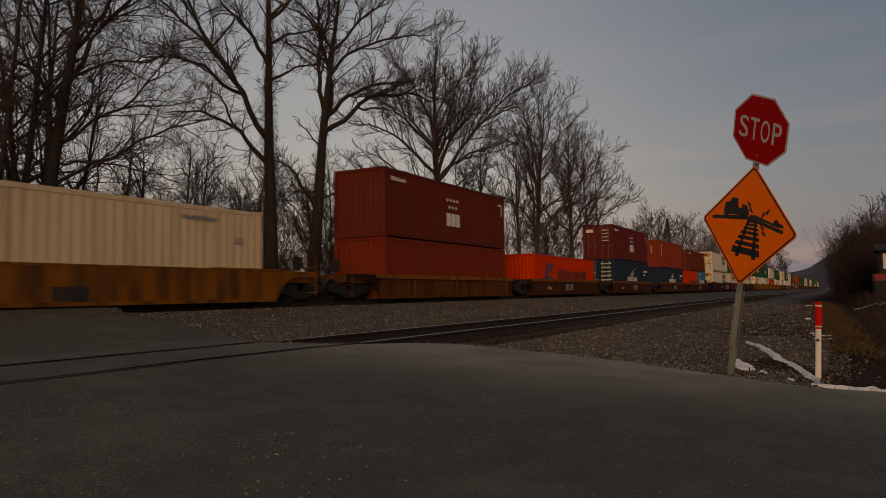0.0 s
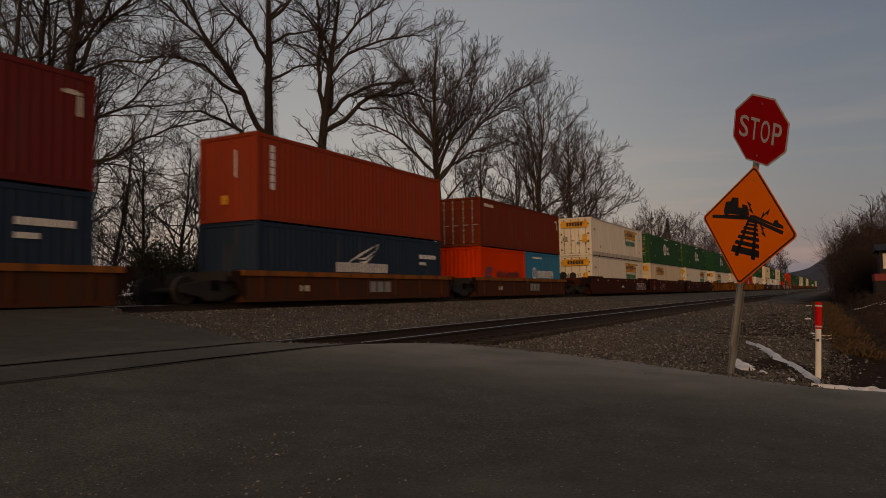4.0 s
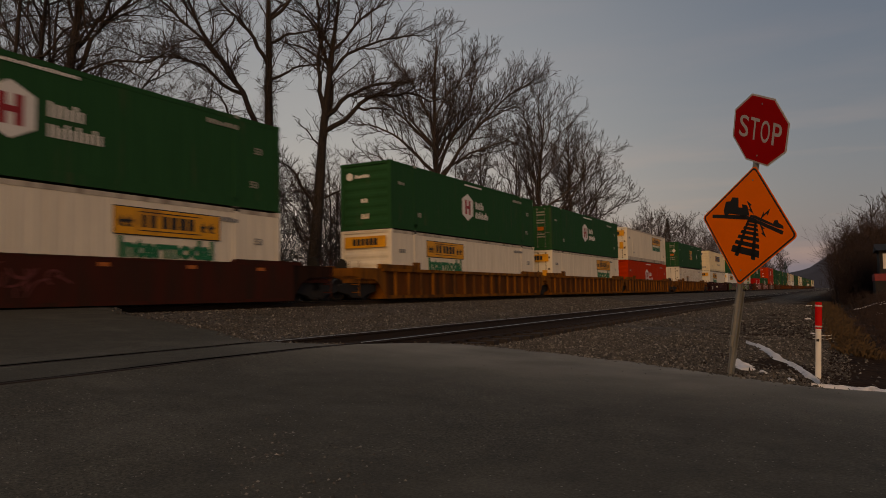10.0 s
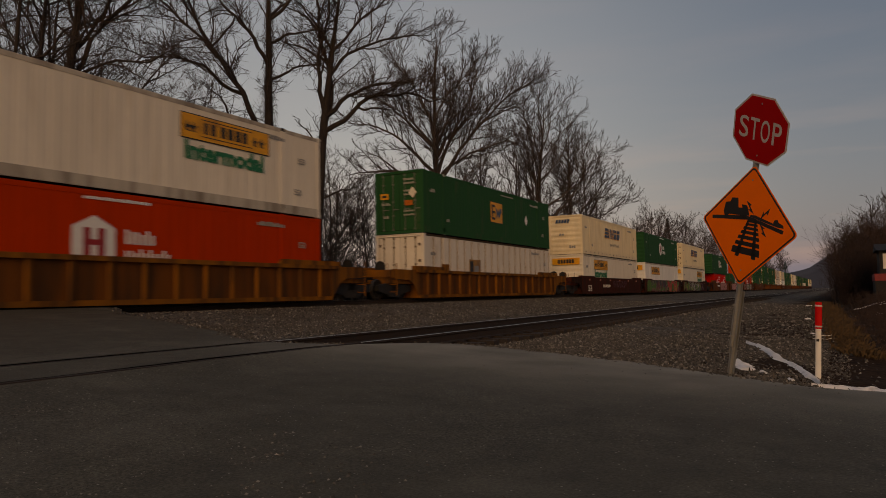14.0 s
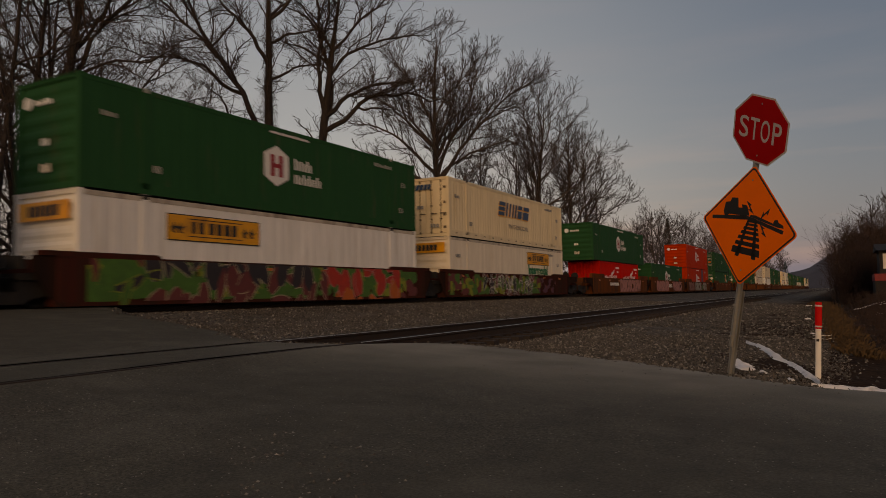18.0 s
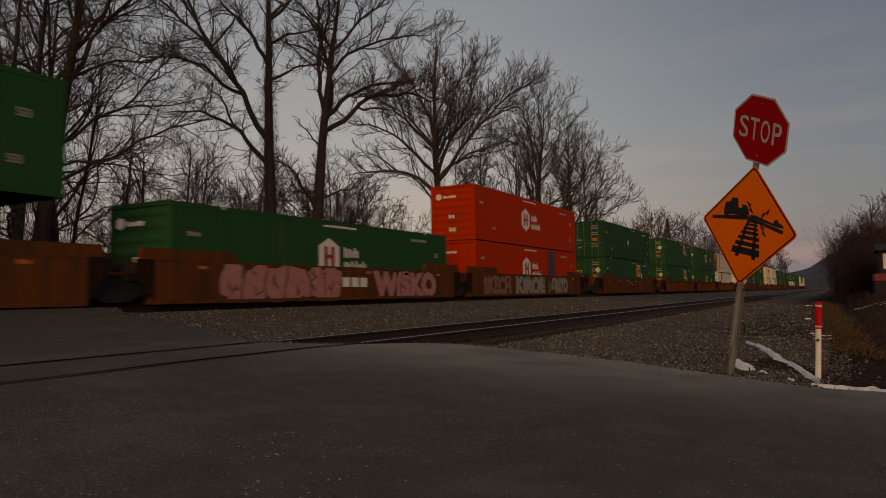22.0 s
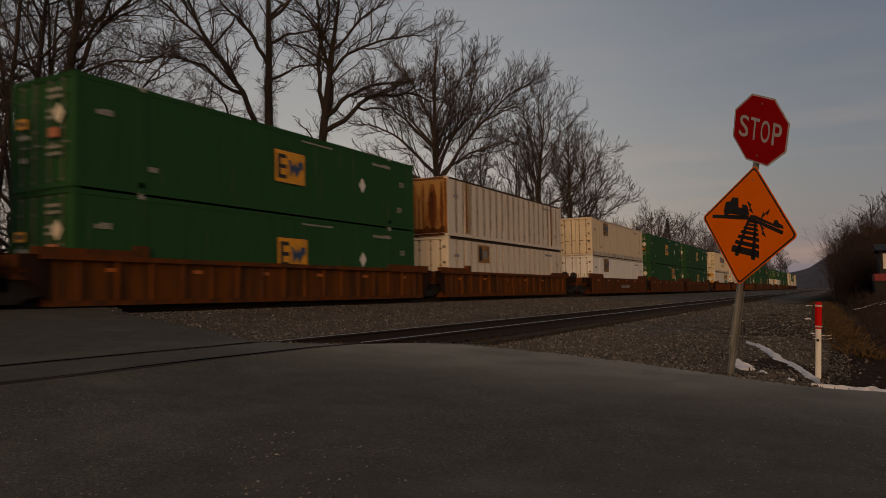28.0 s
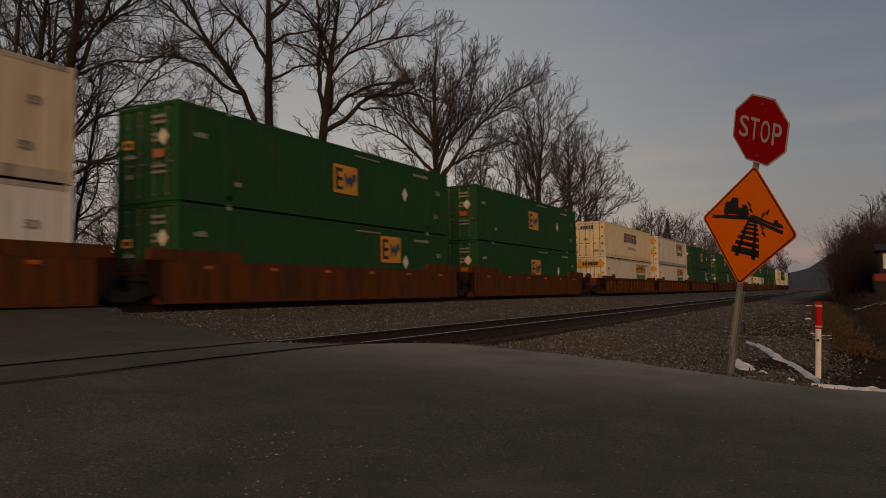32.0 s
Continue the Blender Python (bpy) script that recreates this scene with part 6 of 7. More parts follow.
def marker_post():
    root = thing("marker_post", "white plastic marker post with a red sleeve beside old snow", "marker post", at=pose(-0.28, 10.44, -0.20, 0, 2.7, 0))
    def half(z0, z1, w):
        return Build().prism([(w * math.cos(a), w * 0.55 * math.sin(a)) for a in [i * math.pi / 8 for i in range(16)]], "z", z0, z1)
    part("post", half(0.0, 0.72, 0.034).mesh("post", M["postwhite"]), root)
    part("sleeve", half(0.68, 0.97, 0.041).mesh("sleeve", M["postred"]), root, "red sleeve")
    part("cap", half(0.97, 1.02, 0.039).mesh("cap", M["postred"]), root, "red cap")
    for z in (0.70, 0.965):
        part("reflective_band", half(z, z + 0.02, 0.043).mesh("reflective_band", M["signwhite"]), root, "white band")
    part("slot", Build().box(-0.022, -0.023, 0.52, 0.010, -0.016, 0.55).mesh("slot", M["signblack"]), root, "black slot")
    def wire(dz):
        return Build().tube([(-0.06, 0.0, 0.58 + dz), (0.02, -0.05, 0.59 + dz), (0.10, -0.03, 0.585 + dz), (0.15, 0.0, 0.60 + dz)], 0.0028, 5).mesh("wire", M["postwhite"])
    for dz in (0.012, -0.03):
        part("wire", wire(dz), root, "pale stray wire")
    return root
marker_post()

# ---------------------------------------------------------------- old snow along the road edge
def snow_patch(line, width, name="snow_patch"):
    """A low, uneven ridge of snow along a line."""
    b = Build()
    n = 56
    rings = 7
    for i in range(n + 1):
        t = i / n * (len(line) - 1)
        k = min(int(t), len(line) - 2)
        f = t - k
        px, py = (line[k][j] + (line[k + 1][j] - line[k][j]) * f for j in (0, 1))
        dx, dy = line[k + 1][0] - line[k][0], line[k + 1][1] - line[k][1]
        d = math.hypot(dx, dy)
        nx, ny = -dy / d, dx / d
        w = width * (0.35 + 1.0 * abs(noise.noise((px * 4, py * 4, 4))) + 0.8 * abs(noise.noise((px * 11, py * 11, 9)))) * (0.12 + math.sin(math.pi * min(1, max(0, i / n))) ** 0.5)
        for j in range(rings):
            s = (j / (rings - 1) - 0.5) * 2
            x, y = px + nx * w * s, py + ny * w * s
            g = max(ground_height(x, y), roadz(x) - 0.05 if y < edge(x) + 0.30 and width < 0.115 else -9)
            hgt = (0.03 if width < 0.1 else 0.055) * (1 - s * s) * (0.6 + 0.8 * abs(noise.noise((x * 9, y * 9, 1)))) - 0.015
            b.v.append((x, y, g + hgt + (0.022 if width < 0.1 else 0.035)))
    b.f = [(i * rings + j, (i + 1) * rings + j, (i + 1) * rings + j + 1, i * rings + j + 1) for i in range(n) for j in range(rings - 1)]
    return tagged(new(name, b.mesh(name, M["snow"], True)), "strip of old snow melting on gravel", "snow", "snow patches")

snow_patch([(-0.24, 9.75), (-0.40, 10.5), (-0.62, 11.4), (-0.80, 11.75), (-1.02, 12.9), (-1.22, 13.9), (-1.58, 14.9)], 0.100)
snow_patch([(-1.32, 11.2), (-1.22, 10.6), (-1.04, 10.0)], 0.13)
snow_patch([(-0.92, 10.1), (-0.83, 9.95)], 0.05)
snow_patch([(-0.58, 9.85), (-0.52, 9.7)], 0.045)
snow_patch([(-0.30, 8.72), (0.05, 8.74), (0.45, 8.72), (0.9, 8.60), (1.5, 8.40), (2.6, 8.0)], 0.13)

for x0, y0, dx, w in ((0.70, 45.0, 0.55, 0.16), (1.15, 45.6, 1.0, 0.24), (1.75, 44.0, 0.7, 0.20), (1.5, 38.0, 0.25, 0.16), (1.9, 37.0, 0.2, 0.2), (-1.65, 46.0, 0.3, 0.2), (-1.0, 27.0, 0.12, 0.10), (-0.62, 19.5, 0.12, 0.06)):
    snow_patch([(x0, y0), (x0 + dx * 0.4, y0 + 0.3), (x0 + dx, y0 + 0.2)], w)

# ---------------------------------------------------------------- bare trees
class Tree:
    """Grows one bare tree: a trunk, limbs as parts, and a crown of fine twigs.
    fork: limbs as (place along the trunk, azimuth, elevation at the start, length, elevation at the tip, side limbs).
    gap: distance between shoots on limbs, branches and twigs. curl: how crooked they grow. sweep: how far shoots bend upwards."""
    def __init__(self, label, x, y, height, girth, seed, lean=(0.0, 0.0), limbs=9, start=0.3, spread=0.9, dens=1.0, barkm="bark", fork=None, rise=0.55, vine=0.0, wob=0.03, tmin=0.011, gap=(0.55, 0.36, 0.24), curl=0.17, sweep=0.05, thick=1.0, reach=1.0, name="tree", group="bare trees behind the train"):
        self.rg = random.Random(seed)
        rg = self.rg
        z = ground_height(x, y) - 0.1
        self.root = thing(name, label, "tree", group, pose(x, y, z))
        self.crown = Build()
        self.tmin, self.curl, self.sweep, self.reach = tmin, curl, sweep, reach
        self.gap = [g / dens for g in gap]
        n = 14
        path, d = [Vector((0, 0, 0))], Vector((lean[0], lean[1], 1)).normalized()
        for i in range(n):
            d = (d + Vector((rg.gauss(0, wob), rg.gauss(0, wob), 0.03))).normalized()
            path.append(path[-1] + d * (height * 0.88 / n))
        rad = [girth * (1.25 if i == 0 else 1.0) * (1 - 0.88 * (i / n) ** 1.05) + 0.012 for i in range(n + 1)]
        part("trunk", Build().tube(path, rad, 9).mesh("trunk", M[barkm], True), self.root)
        for k in range(int(vine)):
            t = rg.uniform(0.05, 0.85)
            i = int(t * n)
            p = path[i].lerp(path[i + 1], t * n - i)
            a = rg.uniform(0, 6.28)
            o = Vector((math.cos(a), math.sin(a), 0)) * rad[i]
            q = p + o * rg.uniform(1.3, 2.4) + Vector((0, 0, rg.uniform(-0.7, 0.3)))
            self.crown.sprig([p + o * 0.8, (p + o + q) / 2 + Vector((0, 0, 0.1)), q], 0.010, 0.006)
        specs = list(fork or [])
        for k in range(limbs):
            t = start + (0.98 - start) * (k + rg.uniform(0, 0.8)) / limbs
            specs.append((t, 137.5 * k + rg.uniform(-30, 30) + seed * 40, rise * 90 * rg.uniform(0.6, 1.2), height * spread * 0.42 * (1.15 - 0.75 * t) * rg.uniform(0.8, 1.2)))
        for t, az, el, ln, *more in specs:
            i = min(int(t * n), n - 1)
            p = path[i].lerp(path[i + 1], t * n - i)
            b = Build()
            lp, lr = self.grow(b, p, az, el, ln, min(rad[i] * 0.66, (ln * 0.016 + 0.02) * thick), 1, more[0] if more else None)
            for st, saz, sel, sln, sel1 in (more[1] if len(more) > 1 else ()):
                k = min(int(st * (len(lp) - 1)), len(lp) - 2)
                self.grow(b, lp[k].lerp(lp[k + 1], st * (len(lp) - 1) - k), saz, sel, sln, min(lr[k] * 0.75, (sln * 0.016 + 0.02) * thick), 1, sel1)
            part("limb", b.mesh("limb", M[barkm], True), self.root)
        # the leader's own shoots
        for i in range(6, n + 1):
            for k in range(2):
                self.grow(self.crown, path[i], rg.uniform(0, 360), rg.uniform(30, 75), height * 0.085 * rg.uniform(0.6, 1.2), 0.03, 2)
        part("crown", self.crown.mesh("crown", M["twig"]), self.root, "fine bare twigs")
    def grow(self, b, p, az, el, ln, r, level, el1=None):
        rg = self.rg
        def aim(q):
            a, e = radians(az), radians(q)
            return Vector((math.cos(a) * math.cos(e), math.sin(a) * math.cos(e), math.sin(e)))
        return self.shoot(b, p, aim(el), ln, r, level, (lambda f: aim(el + (el1 - el) * f)) if el1 is not None else None)
    def shoot(self, b, p, d, ln, r, level, course=None):
        rg = self.rg
        g = rg.gauss
        n = (12, 7, 3, 1)[level - 1]
        path, seg = [p.copy()], ln / n
        c = self.curl * (1.0, 1.15, 1.15, 1.0)[level - 1]
        lift = self.sweep * (0.5, 1.0, 1.6, 1.6)[level - 1]
        for i in range(n):
            if course:
                d = d * 0.40 + course((i + 1) / n) * 0.60
            d = (d + Vector((g(0, c), g(0, c), g(lift, c)))).normalized()
            path.append(path[-1] + d * seg)
        low = self.tmin
        rad = [max(low, r * (1 - 0.80 * i / n)) for i in range(n + 1)]
        if level <= 2:
            b.tube(path, rad, 7 if level == 1 else 5, False)
        else:
            b.sprig(path, rad[0], low * 0.6)
        if level >= 4:
            return path, rad
        kids = max(2, int(ln / self.gap[level - 1] + rg.random()))
        first = 0.22 if level == 1 else 0.14
        for k in range(kids):
            t = first + (1 - first) * (k + rg.random()) / kids
            i = min(int(t * n), n - 1)
            q = path[i].lerp(path[i + 1], t * n - i)
            dd = (path[i + 1] - path[i]).normalized()
            side = dd.cross(Vector((g(0, 1), g(0, 1), g(0, 1)))).normalized()
            nd = (dd * rg.uniform(0.75, 1.2) + side * rg.uniform(0.55, 1.0) + Vector((0, 0, self.sweep * 2.5))).normalized()
            kl = self.reach * (min(ln * 0.46, 3.4), min(ln * 0.50, 1.25), min(ln * 0.6, 0.62))[level - 1] * rg.uniform(0.45, 1.1) * (1.12 - 0.5 * t)
            self.shoot(self.crown, q, nd, max(0.22, kl), max(low, min(rad[i] * 0.62, kl * 0.016 + 0.004)), level + 1)
        return path, rad

BT = "tall bare tree with dark bark behind the tracks"
# the two large trees in the middle
LT, RT = 222, 42
Tree("tall bare tree with a vine-covered trunk", -25.0, 27.9, 22, 0.37, 11, (-0.012, -0.010), limbs=3, start=0.74, spread=0.7, vine=1300, wob=0.010, curl=0.19, sweep=0.03, thick=1.15, gap=(0.42, 0.29, 0.22), reach=1.1,
     fork=[(0.37, LT, 58, 6.6, 8, [(0.45, LT, 62, 3.2, 35)]), (0.455, LT, 62, 11.5, 72, [(0.24, LT, 28, 7.2, -4), (0.42, LT, 52, 9.0, 26), (0.62, LT, 45, 4.5, 30), (0.5, RT, 55, 3.0, 60)]), (0.62, RT, 25, 3.4, 0), (0.66, LT, 50, 6.0, 58), (0.78, RT, 50, 5.0, 40), (0.58, 130, 30, 3.5, 20), (0.72, RT, 20, 3.6, 8)])
Tree("tall bare forked tree with dark bark", -25.5, 31.35, 21.0, 0.40, 12, (0.085, 0.060), limbs=2, start=0.84, spread=0.7, wob=0.012, vine=420, curl=0.19, sweep=0.03, thick=1.25, gap=(0.42, 0.29, 0.22), reach=1.1,
     fork=[(0.545, RT, 50, 9.0, -10, [(0.45, RT, 30, 3.5, 20), (0.3, RT, 0, 2.6, -20)]), (0.57, RT, 62, 6.5, -12), (0.565, LT, 104, 9.5, 70, [(0.40, LT, 40, 3.8, -8), (0.62, LT, 50, 4.0, 20)]), (0.60, RT, 92, 8.0, 84), (0.72, RT, 46, 7.0, 0), (0.80, RT, 52, 7.0, 34), (0.30, LT, 52, 4.2, 30), (0.50, LT, 20, 2.0, 60), (0.80, LT, 50, 4.5, 55), (0.34, RT, 12, 2.8, 12), (0.74, 130, 50, 4.5, 50)])
# the broad crowns further along
L2, R2 = 208, 28
fine = dict(barkm="bark2", curl=0.11, sweep=0.045)
Tree(BT, -29.6, 54.6, 26.0, 0.42, 13, (-0.045, -0.03), limbs=3, start=0.55, spread=0.9, tmin=0.0145, gap=(0.44, 0.33, 0.26), thick=1.25, reach=1.25, **fine,
     fork=[(0.45, R2, 78, 11.5, 62, [(0.35, R2, 50, 5.5, 48), (0.5, L2, 70, 5.0, 70)]), (0.47, R2, 48, 13.5, 36, [(0.35, R2, 60, 6.0, 55), (0.5, R2, 15, 4.5, 30), (0.65, R2, 65, 4.0, 60)]), (0.48, R2, 40, 7.5, 6), (0.42, L2, 52, 8.5, -24, [(0.5, L2, 35, 3.5, 20)]), (0.50, L2, 54, 9.0, 0), (0.60, L2, 52, 9.0, 14), (0.68, L2, 58, 8.0, 50), (0.72, R2, 62, 7.0, 60), (0.5, 120, 60, 8.0, 40), (0.46, 300, 55, 8.0, 30), (0.56, 80, 60, 7.0, 50), (0.60, 330, 55, 6.5, 45), (0.35, L2, 62, 5.0, 40), (0.36, R2, 50, 5.5, 35)])
vase = dict(tmin=0.0160, gap=(0.66, 0.46, 0.32), reach=1.32, **fine)
for x, y, hh, g, lean_, nl, sp, sd in ((-33.0, 69.0, 19.5, 0.26, (0.02, 0.02), 11, 1.1, 14), (-30.0, 73.0, 19.0, 0.24, (-0.05, -0.09), 8, 0.85, 21), (-30.0, 77.3, 24.5, 0.36, (0.0, 0.02), 18, 1.2, 15), (-30.0, 90.5, 25.5, 0.32, (0.0, 0.03), 16, 1.0, 16), (-30.4, 98.0, 25.0, 0.24, (0.02, 0.03), 13, 0.85, 17), (-31.0, 107.0, 18.0, 0.17, (-0.02, -0.02), 8, 0.55, 18)):
    Tree(BT, x, y, hh, g, sd, lean_, limbs=nl + 2, start=0.30, spread=sp * 0.98, rise=0.63, **vase)
# the dense wood beside the crossing
LW, RW = 237, 57
wood = dict(tmin=0.0075, curl=0.18, sweep=0.01, reach=1.2, gap=(0.46, 0.31, 0.23))
Tree("thick leaning bare tree hung with vines", -25.0, 15.45, 18.5, 0.29, 30, (0.055, 0.085), limbs=6, start=0.30, spread=1.0, vine=500, wob=0.014, thick=0.55, **wood,
     fork=[(0.40, RW, 42, 7.0, 58, [(0.4, RW, 20, 4.0, 10), (0.6, RW, 40, 3.5, 20)]), (0.30, RW, 40, 7.5, 25), (0.50, RW, 66, 10.5, 8, [(0.45, RW, 50, 5.0, 40)]), (0.46, LW, 88, 9.5, 90), (0.60, RW, 60, 8.0, 50), (0.36, RW, 12, 5.0, -20), (0.44, LW, 40, 4.0, 40)])
Tree(BT, -25.0, 14.75, 18.0, 0.145, 31, (0.03, 0.045), limbs=15, start=0.20, spread=0.75, vine=200, wob=0.014, **wood)
rgw = random.Random(77)
for k, (x, y, hh, g) in enumerate(((-24.6, 13.6, 17, 0.11), (-26.2, 15.6, 17, 0.10), (-29.0, 19.0, 17, 0.14), (-27.4, 16.4, 18, 0.13), (-31.0, 19.0, 18, 0.16), (-32.0, 21.0, 14, 0.12), (-29.5, 16.2, 18, 0.13), (-33.0, 24.5, 12.5, 0.12), (-26.0, 17.4, 12, 0.08), (-26.5, 14.0, 15, 0.10))):
    Tree(BT, x, y, hh, g, 32 + k, (rgw.uniform(-0.04, 0.07), rgw.uniform(-0.04, 0.10)), limbs=9, start=0.16, spread=0.85, dens=0.8, vine=130, rise=0.55, wob=0.035, thick=0.55, **wood)
# smaller trees between the large ones
for k, (x, y, hh, g) in enumerate(((-29.0, 25.4, 9.5, 0.11), (-28.0, 22.6, 9.0, 0.10), (-31.0, 28.5, 10.0, 0.10), (-31.0, 32.5, 10.0, 0.10), (-33.0, 36.5, 11, 0.11), (-32.0, 40.0, 10, 0.10), (-34.0, 44.0, 12, 0.12), (-38.0, 50.0, 12, 0.13), (-33.0, 48.0, 10, 0.10), (-27.0, 33.5, 8.0, 0.08), (-27.0, 29.6, 8.5, 0.08), (-36.0, 95.0, 15, 0.17))):
    Tree("slender bare tree in the undergrowth", x, y, hh, g, 60 + k, limbs=12, start=0.12, spread=1.35, rise=0.58, reach=1.2, tmin=0.009 + 0.0002 * max(0, y - 25), curl=0.20, sweep=0.05, gap=(0.5, 0.36, 0.26))
# low trees that close the view under the broad crowns
for k in range(9):
    y = 56 + 8.5 * k
    Tree("small bare tree behind the broad crowns", -37.0 - 4.5 * ((k * 0.618) % 1.0), y, 9.0 + 3.0 * ((k * 0.37) % 1.0) + 0.04 * (y - 56), 0.12, 140 + k, limbs=12, start=0.10, spread=1.35, dens=0.6, barkm="bark2", rise=0.58, tmin=0.017 + 0.00008 * (y - 56), curl=0.16, sweep=0.04, reach=1.3)
# far trees along the line
for k, (x, y, hh) in enumerate(((-33, 135, 15), (-32, 150, 17), (-34, 164, 18.5), (-33, 182, 19), (-32, 204, 19), (-33, 232, 19), (-32, 265, 18), (-30, 310, 18), (-30, 370, 20), (-28, 440, 22))):
    Tree("bare tree in a distant row", x, y, hh, 0.28, 80 + k, limbs=18, start=0.10, spread=1.35, dens=0.75, barkm="bark2", rise=0.60, tmin=0.012 + 0.00004 * y, curl=0.09, sweep=0.03, reach=1.25, group="distant bare trees")

def evergreen(x, y, hgt, wid, seed, label, name="evergreen_tree"):
    """A conifer: a trunk, and whorls of drooping sprays."""
    rg = random.Random(seed)
    root = thing(name, label, "tree", "evergreens", pose(x, y, ground_height(x, y) - 0.05))
    part("trunk", Build().tube([(0, 0, 0), (0, 0, hgt * 0.5), (0, 0, hgt)], [0.2, 0.12, 0.02], 7).mesh("trunk", M["bark"]), root)
    b = Build()
    for k in range(1500):
        t = rg.random() ** 0.7
        r = wid * (1 - t) * rg.uniform(0.4, 1.0) + 0.1
        a = rg.uniform(0, 6.28)
        c = Vector((r * math.cos(a), r * math.sin(a), hgt * (0.1 + 0.9 * t) - 0.12 * r))
        s = rg.uniform(0.15, 0.4)
        u = Vector((math.cos(a), math.sin(a), rg.uniform(-0.5, 0.3))) * s
        w = Vector((-math.sin(a), math.cos(a), rg.uniform(-0.4, 0.4))) * s * 0.5
        n0 = len(b.v)
        b.v += [tuple(c - u - w * 0.4), tuple(c - u + w * 0.4), tuple(c + w), tuple(c + u), tuple(c - w)]
        b.f += [(n0, n0 + 4, n0 + 2, n0 + 1), (n0 + 4, n0 + 3, n0 + 2)]
    part("crown", b.mesh("crown", M["needle"]), root, "dark green needles")

evergreen(-36, 181, 18.5, 3.2, 5, "dark conifer in the distant row")
evergreen(-24, 420, 15, 4.0, 6, "dark conifer far down the line")
evergreen(-31, 300, 13, 3.5, 7, "dark conifer far down the line")

def leafy_shrub(x, y, hgt, wid, seed):
    """Evergreen undergrowth: stems and many small leaves."""
    rg = random.Random(seed)
    root = thing("shrub", "dark evergreen shrub in the undergrowth", "shrub", "shrubs", pose(x, y, ground_height(x, y) - 0.05))
    st, lf = Build(), Build()
    for k in range(26):
        a, e = rg.uniform(0, 6.28), rg.uniform(0.5, 1.4)
        tip = Vector((math.cos(a) * math.cos(e) * wid, math.sin(a) * math.cos(e) * wid, math.sin(e) * hgt))
        st.tube([(0, 0, 0), tuple(tip * 0.5 + Vector((0, 0, 0.2))), tuple(tip)], [0.03, 0.02, 0.008], 4, False)
        for j in range(110):
            c = tip * rg.uniform(0.35, 1.05) + Vector([rg.gauss(0, 0.22) for _ in range(3)])
            s = rg.uniform(0.05, 0.10)
            u = Vector([rg.gauss(0, 1) for _ in range(3)]).normalized() * s
            w = u.cross(Vector([rg.gauss(0, 1) for _ in range(3)])).normalized() * s * 0.5
            n0 = len(lf.v)
            lf.v += [tuple(c - u), tuple(c + w), tuple(c + u), tuple(c - w)]
            lf.f.append((n0, n0 + 1, n0 + 2, n0 + 3))
    part("stem_tangle", st.mesh("stem_tangle", M["bark"]), root)
    part("foliage", lf.mesh("foliage", M["needle"]), root, "small dark leaves")

for k, (x, y, hh, ww) in enumerate(((-24.0, 19.8, 2.6, 1.8), (-24.2, 22.2, 3.0, 2.0), (-24.0, 24.5, 2.3, 1.7), (-25.5, 21.0, 3.2, 2.0))):
    leafy_shrub(x, y, hh, ww, 90 + k)

def brush(x, y, hgt, wid, stems, seed, m="brush", label="tangle of bare brown brush", r0=0.014, lean=0.22, shoots=7):
    """A thicket of thin upright stems with side shoots."""
    rg = random.Random(seed)
    root = thing("thicket", label, "shrub", "thickets", pose(x, y, ground_height(x, y) - 0.05))
    b = Build()
    for k in range(stems):
        p = Vector((rg.gauss(0, wid * 0.45), rg.gauss(0, wid * 0.45), 0))
        d = Vector((rg.gauss(0, lean), rg.gauss(0, lean), 1)).normalized()
        hh = hgt * rg.uniform(0.45, 1.0)
        path = [p]
        for i in range(4):
            d = (d + Vector((rg.gauss(0, 0.12), rg.gauss(0, 0.12), 0))).normalized()
            path.append(path[-1] + d * hh / 4)
        b.sprig(path, r0, r0 * 0.35)
        for j in range(shoots):
            i = rg.randint(1, 3)
            q = path[i].lerp(path[i + 1], rg.random())
            e = Vector((rg.gauss(0, 0.7), rg.gauss(0, 0.7), rg.uniform(0.1, 0.9))).normalized() * min(hh, 4.0) * rg.uniform(0.12, 0.30)
            b.sprig([q, q + e], r0 * 0.55, r0 * 0.3)
    tagged(part("stem_tangle", b.mesh("stem_tangle", M[m]), root), kind="stuff")

# undergrowth along the wood
for k in range(26):
    y = 9 + k * 2.0
    brush(-23.0 - rgw.uniform(0, 3), y, rgw.uniform(2.0, 4.0), 1.3, 46, 200 + k, "bark")
    brush(-27.5 - rgw.uniform(0, 6), y * 1.05 + rgw.uniform(0, 2), rgw.uniform(3.5, 6.0), 1.5, 24, 240 + k, "bark", r0=0.013)
for k in range(13):
    brush(-25.5 - rgw.uniform(0, 3.5), 10.5 + k * 0.75, rgw.uniform(6.0, 10.0), 1.3, 34, 400 + k, "bark", r0=0.010)
for k in range(22):
    brush(-29.0 - rgw.uniform(0, 8), 26.0 + k * 1.7, rgw.uniform(4.5, 8.5) * (1 + 0.006 * k), 1.6, 20, 430 + k, "twig", "thin bare saplings behind the tracks", r0=0.012 + 0.0003 * k, lean=0.20)
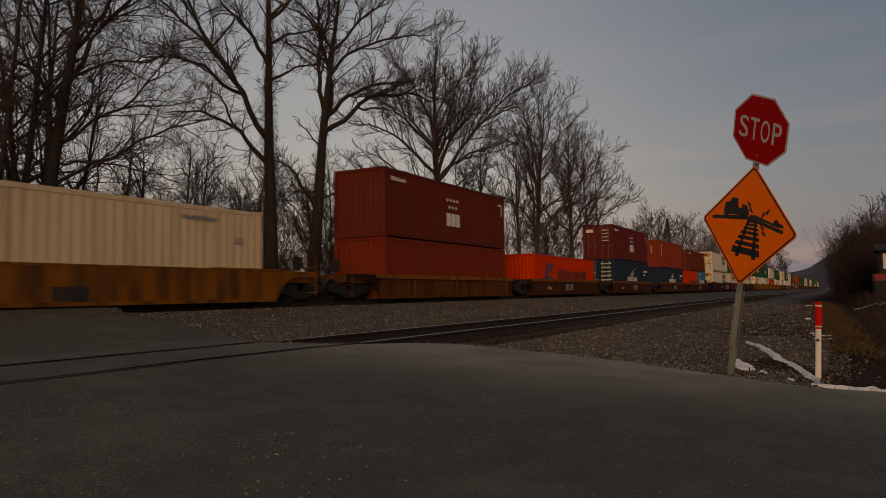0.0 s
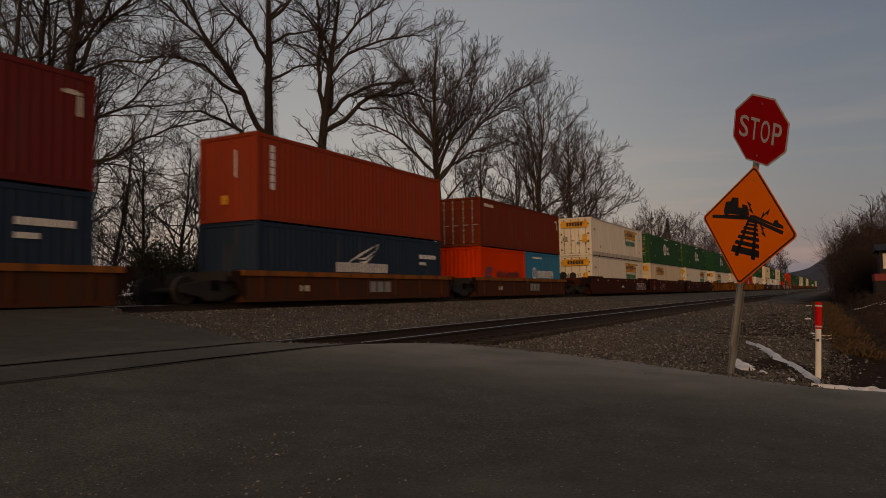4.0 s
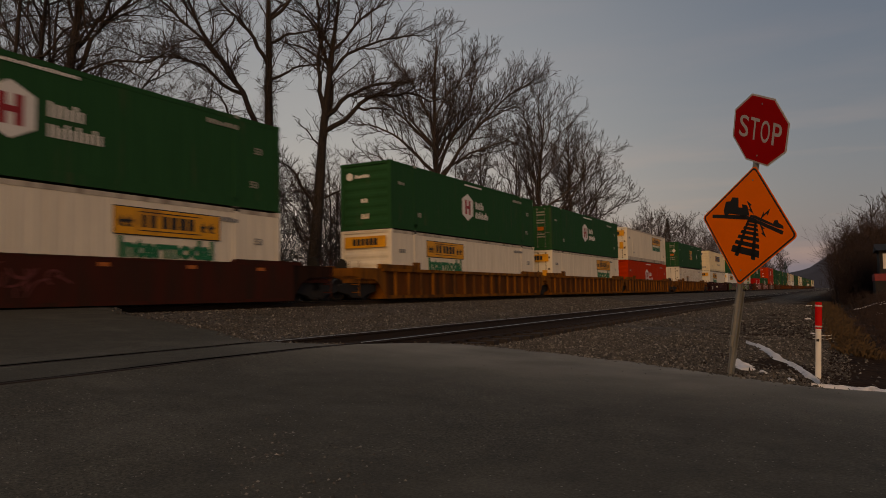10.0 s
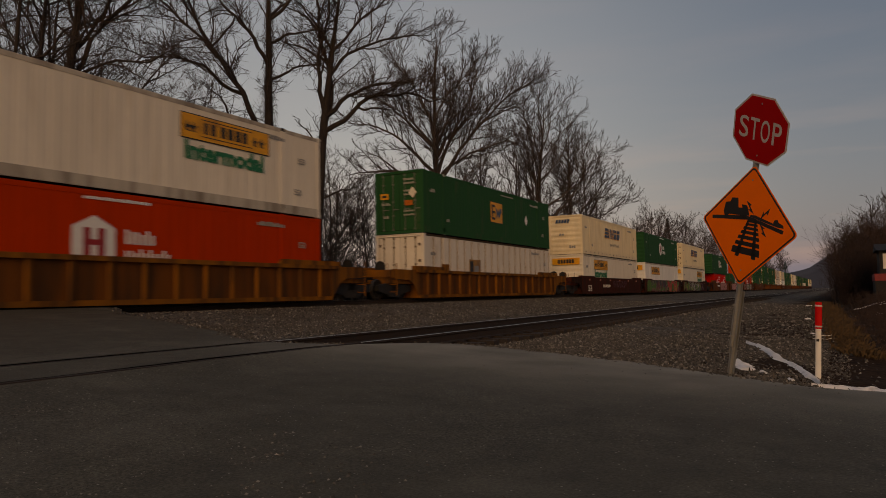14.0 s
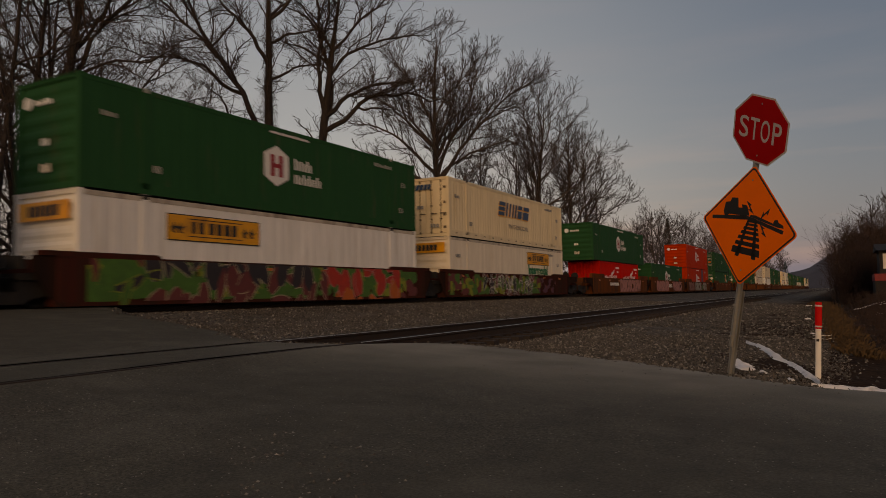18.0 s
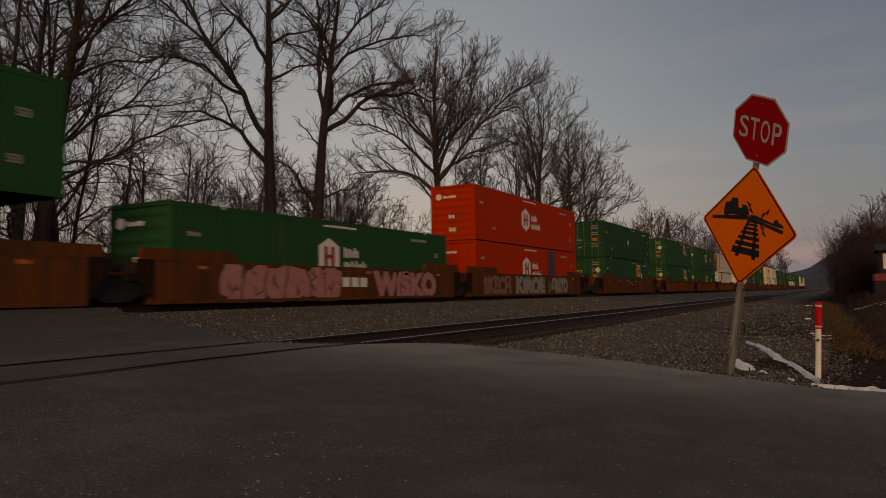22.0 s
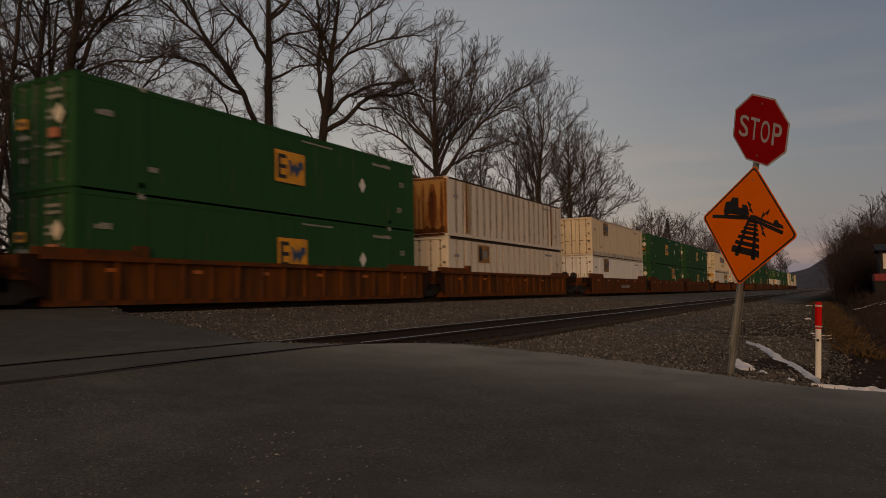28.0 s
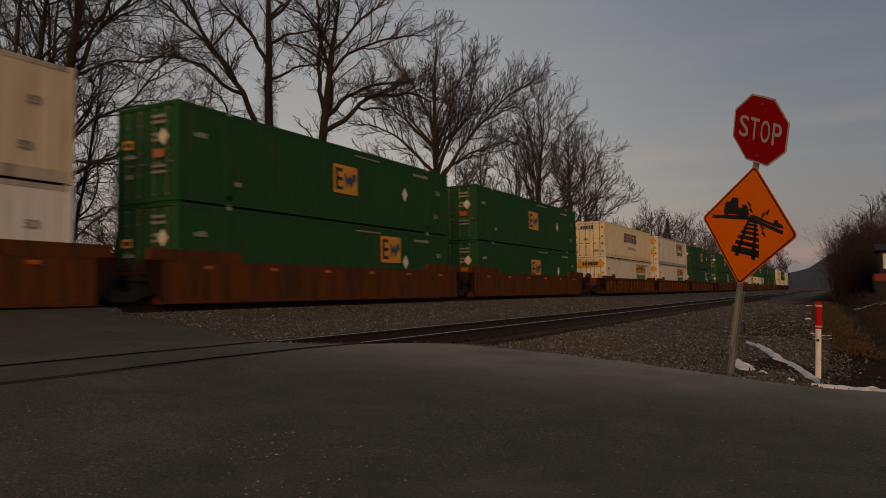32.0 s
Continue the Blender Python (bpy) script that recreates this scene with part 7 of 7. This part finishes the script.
# brown brush on the bank beyond the marker post
rgb = random.Random(8)
for k in range(44):
    y = 59 + 30 * k / 43
    u = (k * 0.618) % 1.0
    brush(1.45 - 0.0127 * y + u * 0.062 * y, y, (0.5 + 0.105 * y) * rgb.uniform(0.72, 1.0) * (0.82 + 0.18 * min(1, u * 4)), 1.1, 64, 300 + k, "brush", r0=0.016, lean=0.10, shoots=12)
for k in range(40):
    y = 15 + 36 * k / 39
    brush(1.30 - 0.012 * y + rgb.uniform(0.0, 0.045 * y + 0.6), y, rgb.uniform(0.25, 0.55) + 0.008 * y, 0.8, 44, 350 + k, "brush", "low brown bramble on the slope", r0=0.005 + 0.00012 * y, lean=0.6, shoots=8)
for k, (x, y, hh) in enumerate(((3.8, 70, 8.6), (3.2, 78, 9.0), (4.8, 66, 8.8))):
    Tree("scrubby bare tree on the bank", x, y, hh, 0.09, 120 + k, limbs=13, start=0.1, spread=1.3, dens=0.9, barkm="bark", rise=0.7, tmin=0.016, curl=0.16, sweep=0.06, group="scrub on the bank")

def grass_tufts():
    rg = random.Random(3)
    b = Build()
    for k in range(3800):
        y = 15.0 + 44 * rg.random() ** 1.25
        x = 0.78 - 0.031 * y + rg.gauss(0, 0.07 + 0.006 * y)
        if noise.noise((x * 1.5, y * 0.5, 3.0)) < -0.25 + max(0.0, (15 - y) * 0.1):
            continue
        z = ground_height(x, y) - 0.02
        for j in range(3):
            a, ln = rg.uniform(0, 6.28), rg.uniform(0.07, 0.24)
            d = Vector((math.cos(a) * 0.35, math.sin(a) * 0.35, 1)) * ln
            p = Vector((x + rg.gauss(0, 0.04), y + rg.gauss(0, 0.04), z))
            s = Vector((-math.sin(a), math.cos(a), 0)) * 0.0035
            n0 = len(b.v)
            b.v += [tuple(p - s), tuple(p + s), tuple(p + d * 0.6 + s * 0.7), tuple(p + d + Vector((d.x * 0.5, d.y * 0.5, -0.05)))]
            b.f.append((n0, n0 + 1, n0 + 2, n0 + 3))
    return tagged(new("dry_grass", b.mesh("dry_grass", M["drygrass"])), "straw-coloured dry grass on the bank", "grass", kind="stuff")
grass_tufts()

# ---------------------------------------------------------------- far distance
def ridge(name, x0, x1, y, heights, m, label):
    """A wooded ridge with depth, far behind the rest."""
    b = Build()
    n = 60
    hf = lerp_table(heights)
    for i in range(n + 1):
        x = x0 + (x1 - x0) * i / n
        hgt = hf(x) * (1 + 0.05 * noise.noise((x * 0.02, 0, 7))) + 2.5 * noise.noise((x * 0.15, 1, 2))
        b.v += [(x, y - 250, -4), (x, y - 90, hgt * 0.62), (x, y, hgt), (x, y + 200, -4)]
    b.f = [(i * 4 + j, i * 4 + 4 + j, i * 4 + 5 + j, i * 4 + 1 + j) for i in range(n) for j in range(3)]
    return tagged(new(name, b.mesh(name, M[m], True)), label, "hill", kind="structure")

ridge("backdrop_hill", -260, 500, 1500, [(-260, -4), (-105, 2), (-94, 20), (-82, 31), (-52, 35), (-24, 52), (-12, 62), (12, 74), (60, 84), (160, 90), (500, 80)], "hill", "bare wooded hillside in the distance")

def shed(x, y):
    """A low white building with a red band, half hidden by the bank."""
    root = thing("shed", "small white shed with a weathered red band, behind brush", "building", at=pose(x, y, ground_height(x, y)))
    part("base_wall", Build().box(0, 0, -0.3, 6, 4, 1.10).mesh("base_wall", M["grime"]), root, "dark lower wall")
    part("band", Build().box(-0.03, -0.03, 1.10, 6, 4, 1.54).mesh("band", M["barnred"]), root, "weathered red boards")
    part("upper_wall", Build().box(0.3, 0.2, 1.54, 6, 3.8, 3.0).mesh("upper_wall", M["grime"]), root, "dark upper wall")
    for k in range(4):
        part("panel", Build().box(0, 0, 0, 0.42, 0.03, 0.95).mesh("panel", M["barnwhite"]), root, "white wall panel", pose(0.48 + 1.2 * k, 0.165, 1.85))
    part("roof", Build().prism([(-0.2, 3.0), (4.2, 3.0), (2.0, 3.5)], "x", 0.1, 6.2).mesh("roof", M["grime"]), root, "dark roof")
    return root

shed(2.06, 53)

# ---------------------------------------------------------------- what moves
def motions():
    stops = [0.0, 4.0, 8.0, 12.0, 16.0, 20.0, 24.0, 28.0, 32.0]
    for ob, m0 in MOVERS:
        x, y, z = m0.translation
        walk(ob, [(t, pose(x, y - travel(t), z)) for t in stops])
    # axles roll while their truck is near the crossing
    for ax, y0, m0 in SPINNERS:
        t0 = max(0.0, (y0 - 46.0) / 14.81)
        t1 = min(32.0, (y0 - 2.0) / 14.81)
        if t1 <= 0.2 or t0 >= 31.8:
            continue
        rows, n = [], max(2, int((t1 - t0) * 30 / 1.0))
        step = 1.0 / 30.0
        ts = [t0 + step * k for k in range(n) if t0 + step * k < t1]
        if ts[0] > 0.01:
            rows.append((0.0, m0))
        base = travel(ts[0])
        for t in ts:
            rows.append((t, m0 @ Matrix.Rotation((travel(t) - base) / 0.42, 4, "X")))
        if ts[-1] < 31.95:
            rows.append((32.0, rows[-1][1]))
        walk(ax, rows)

motions()
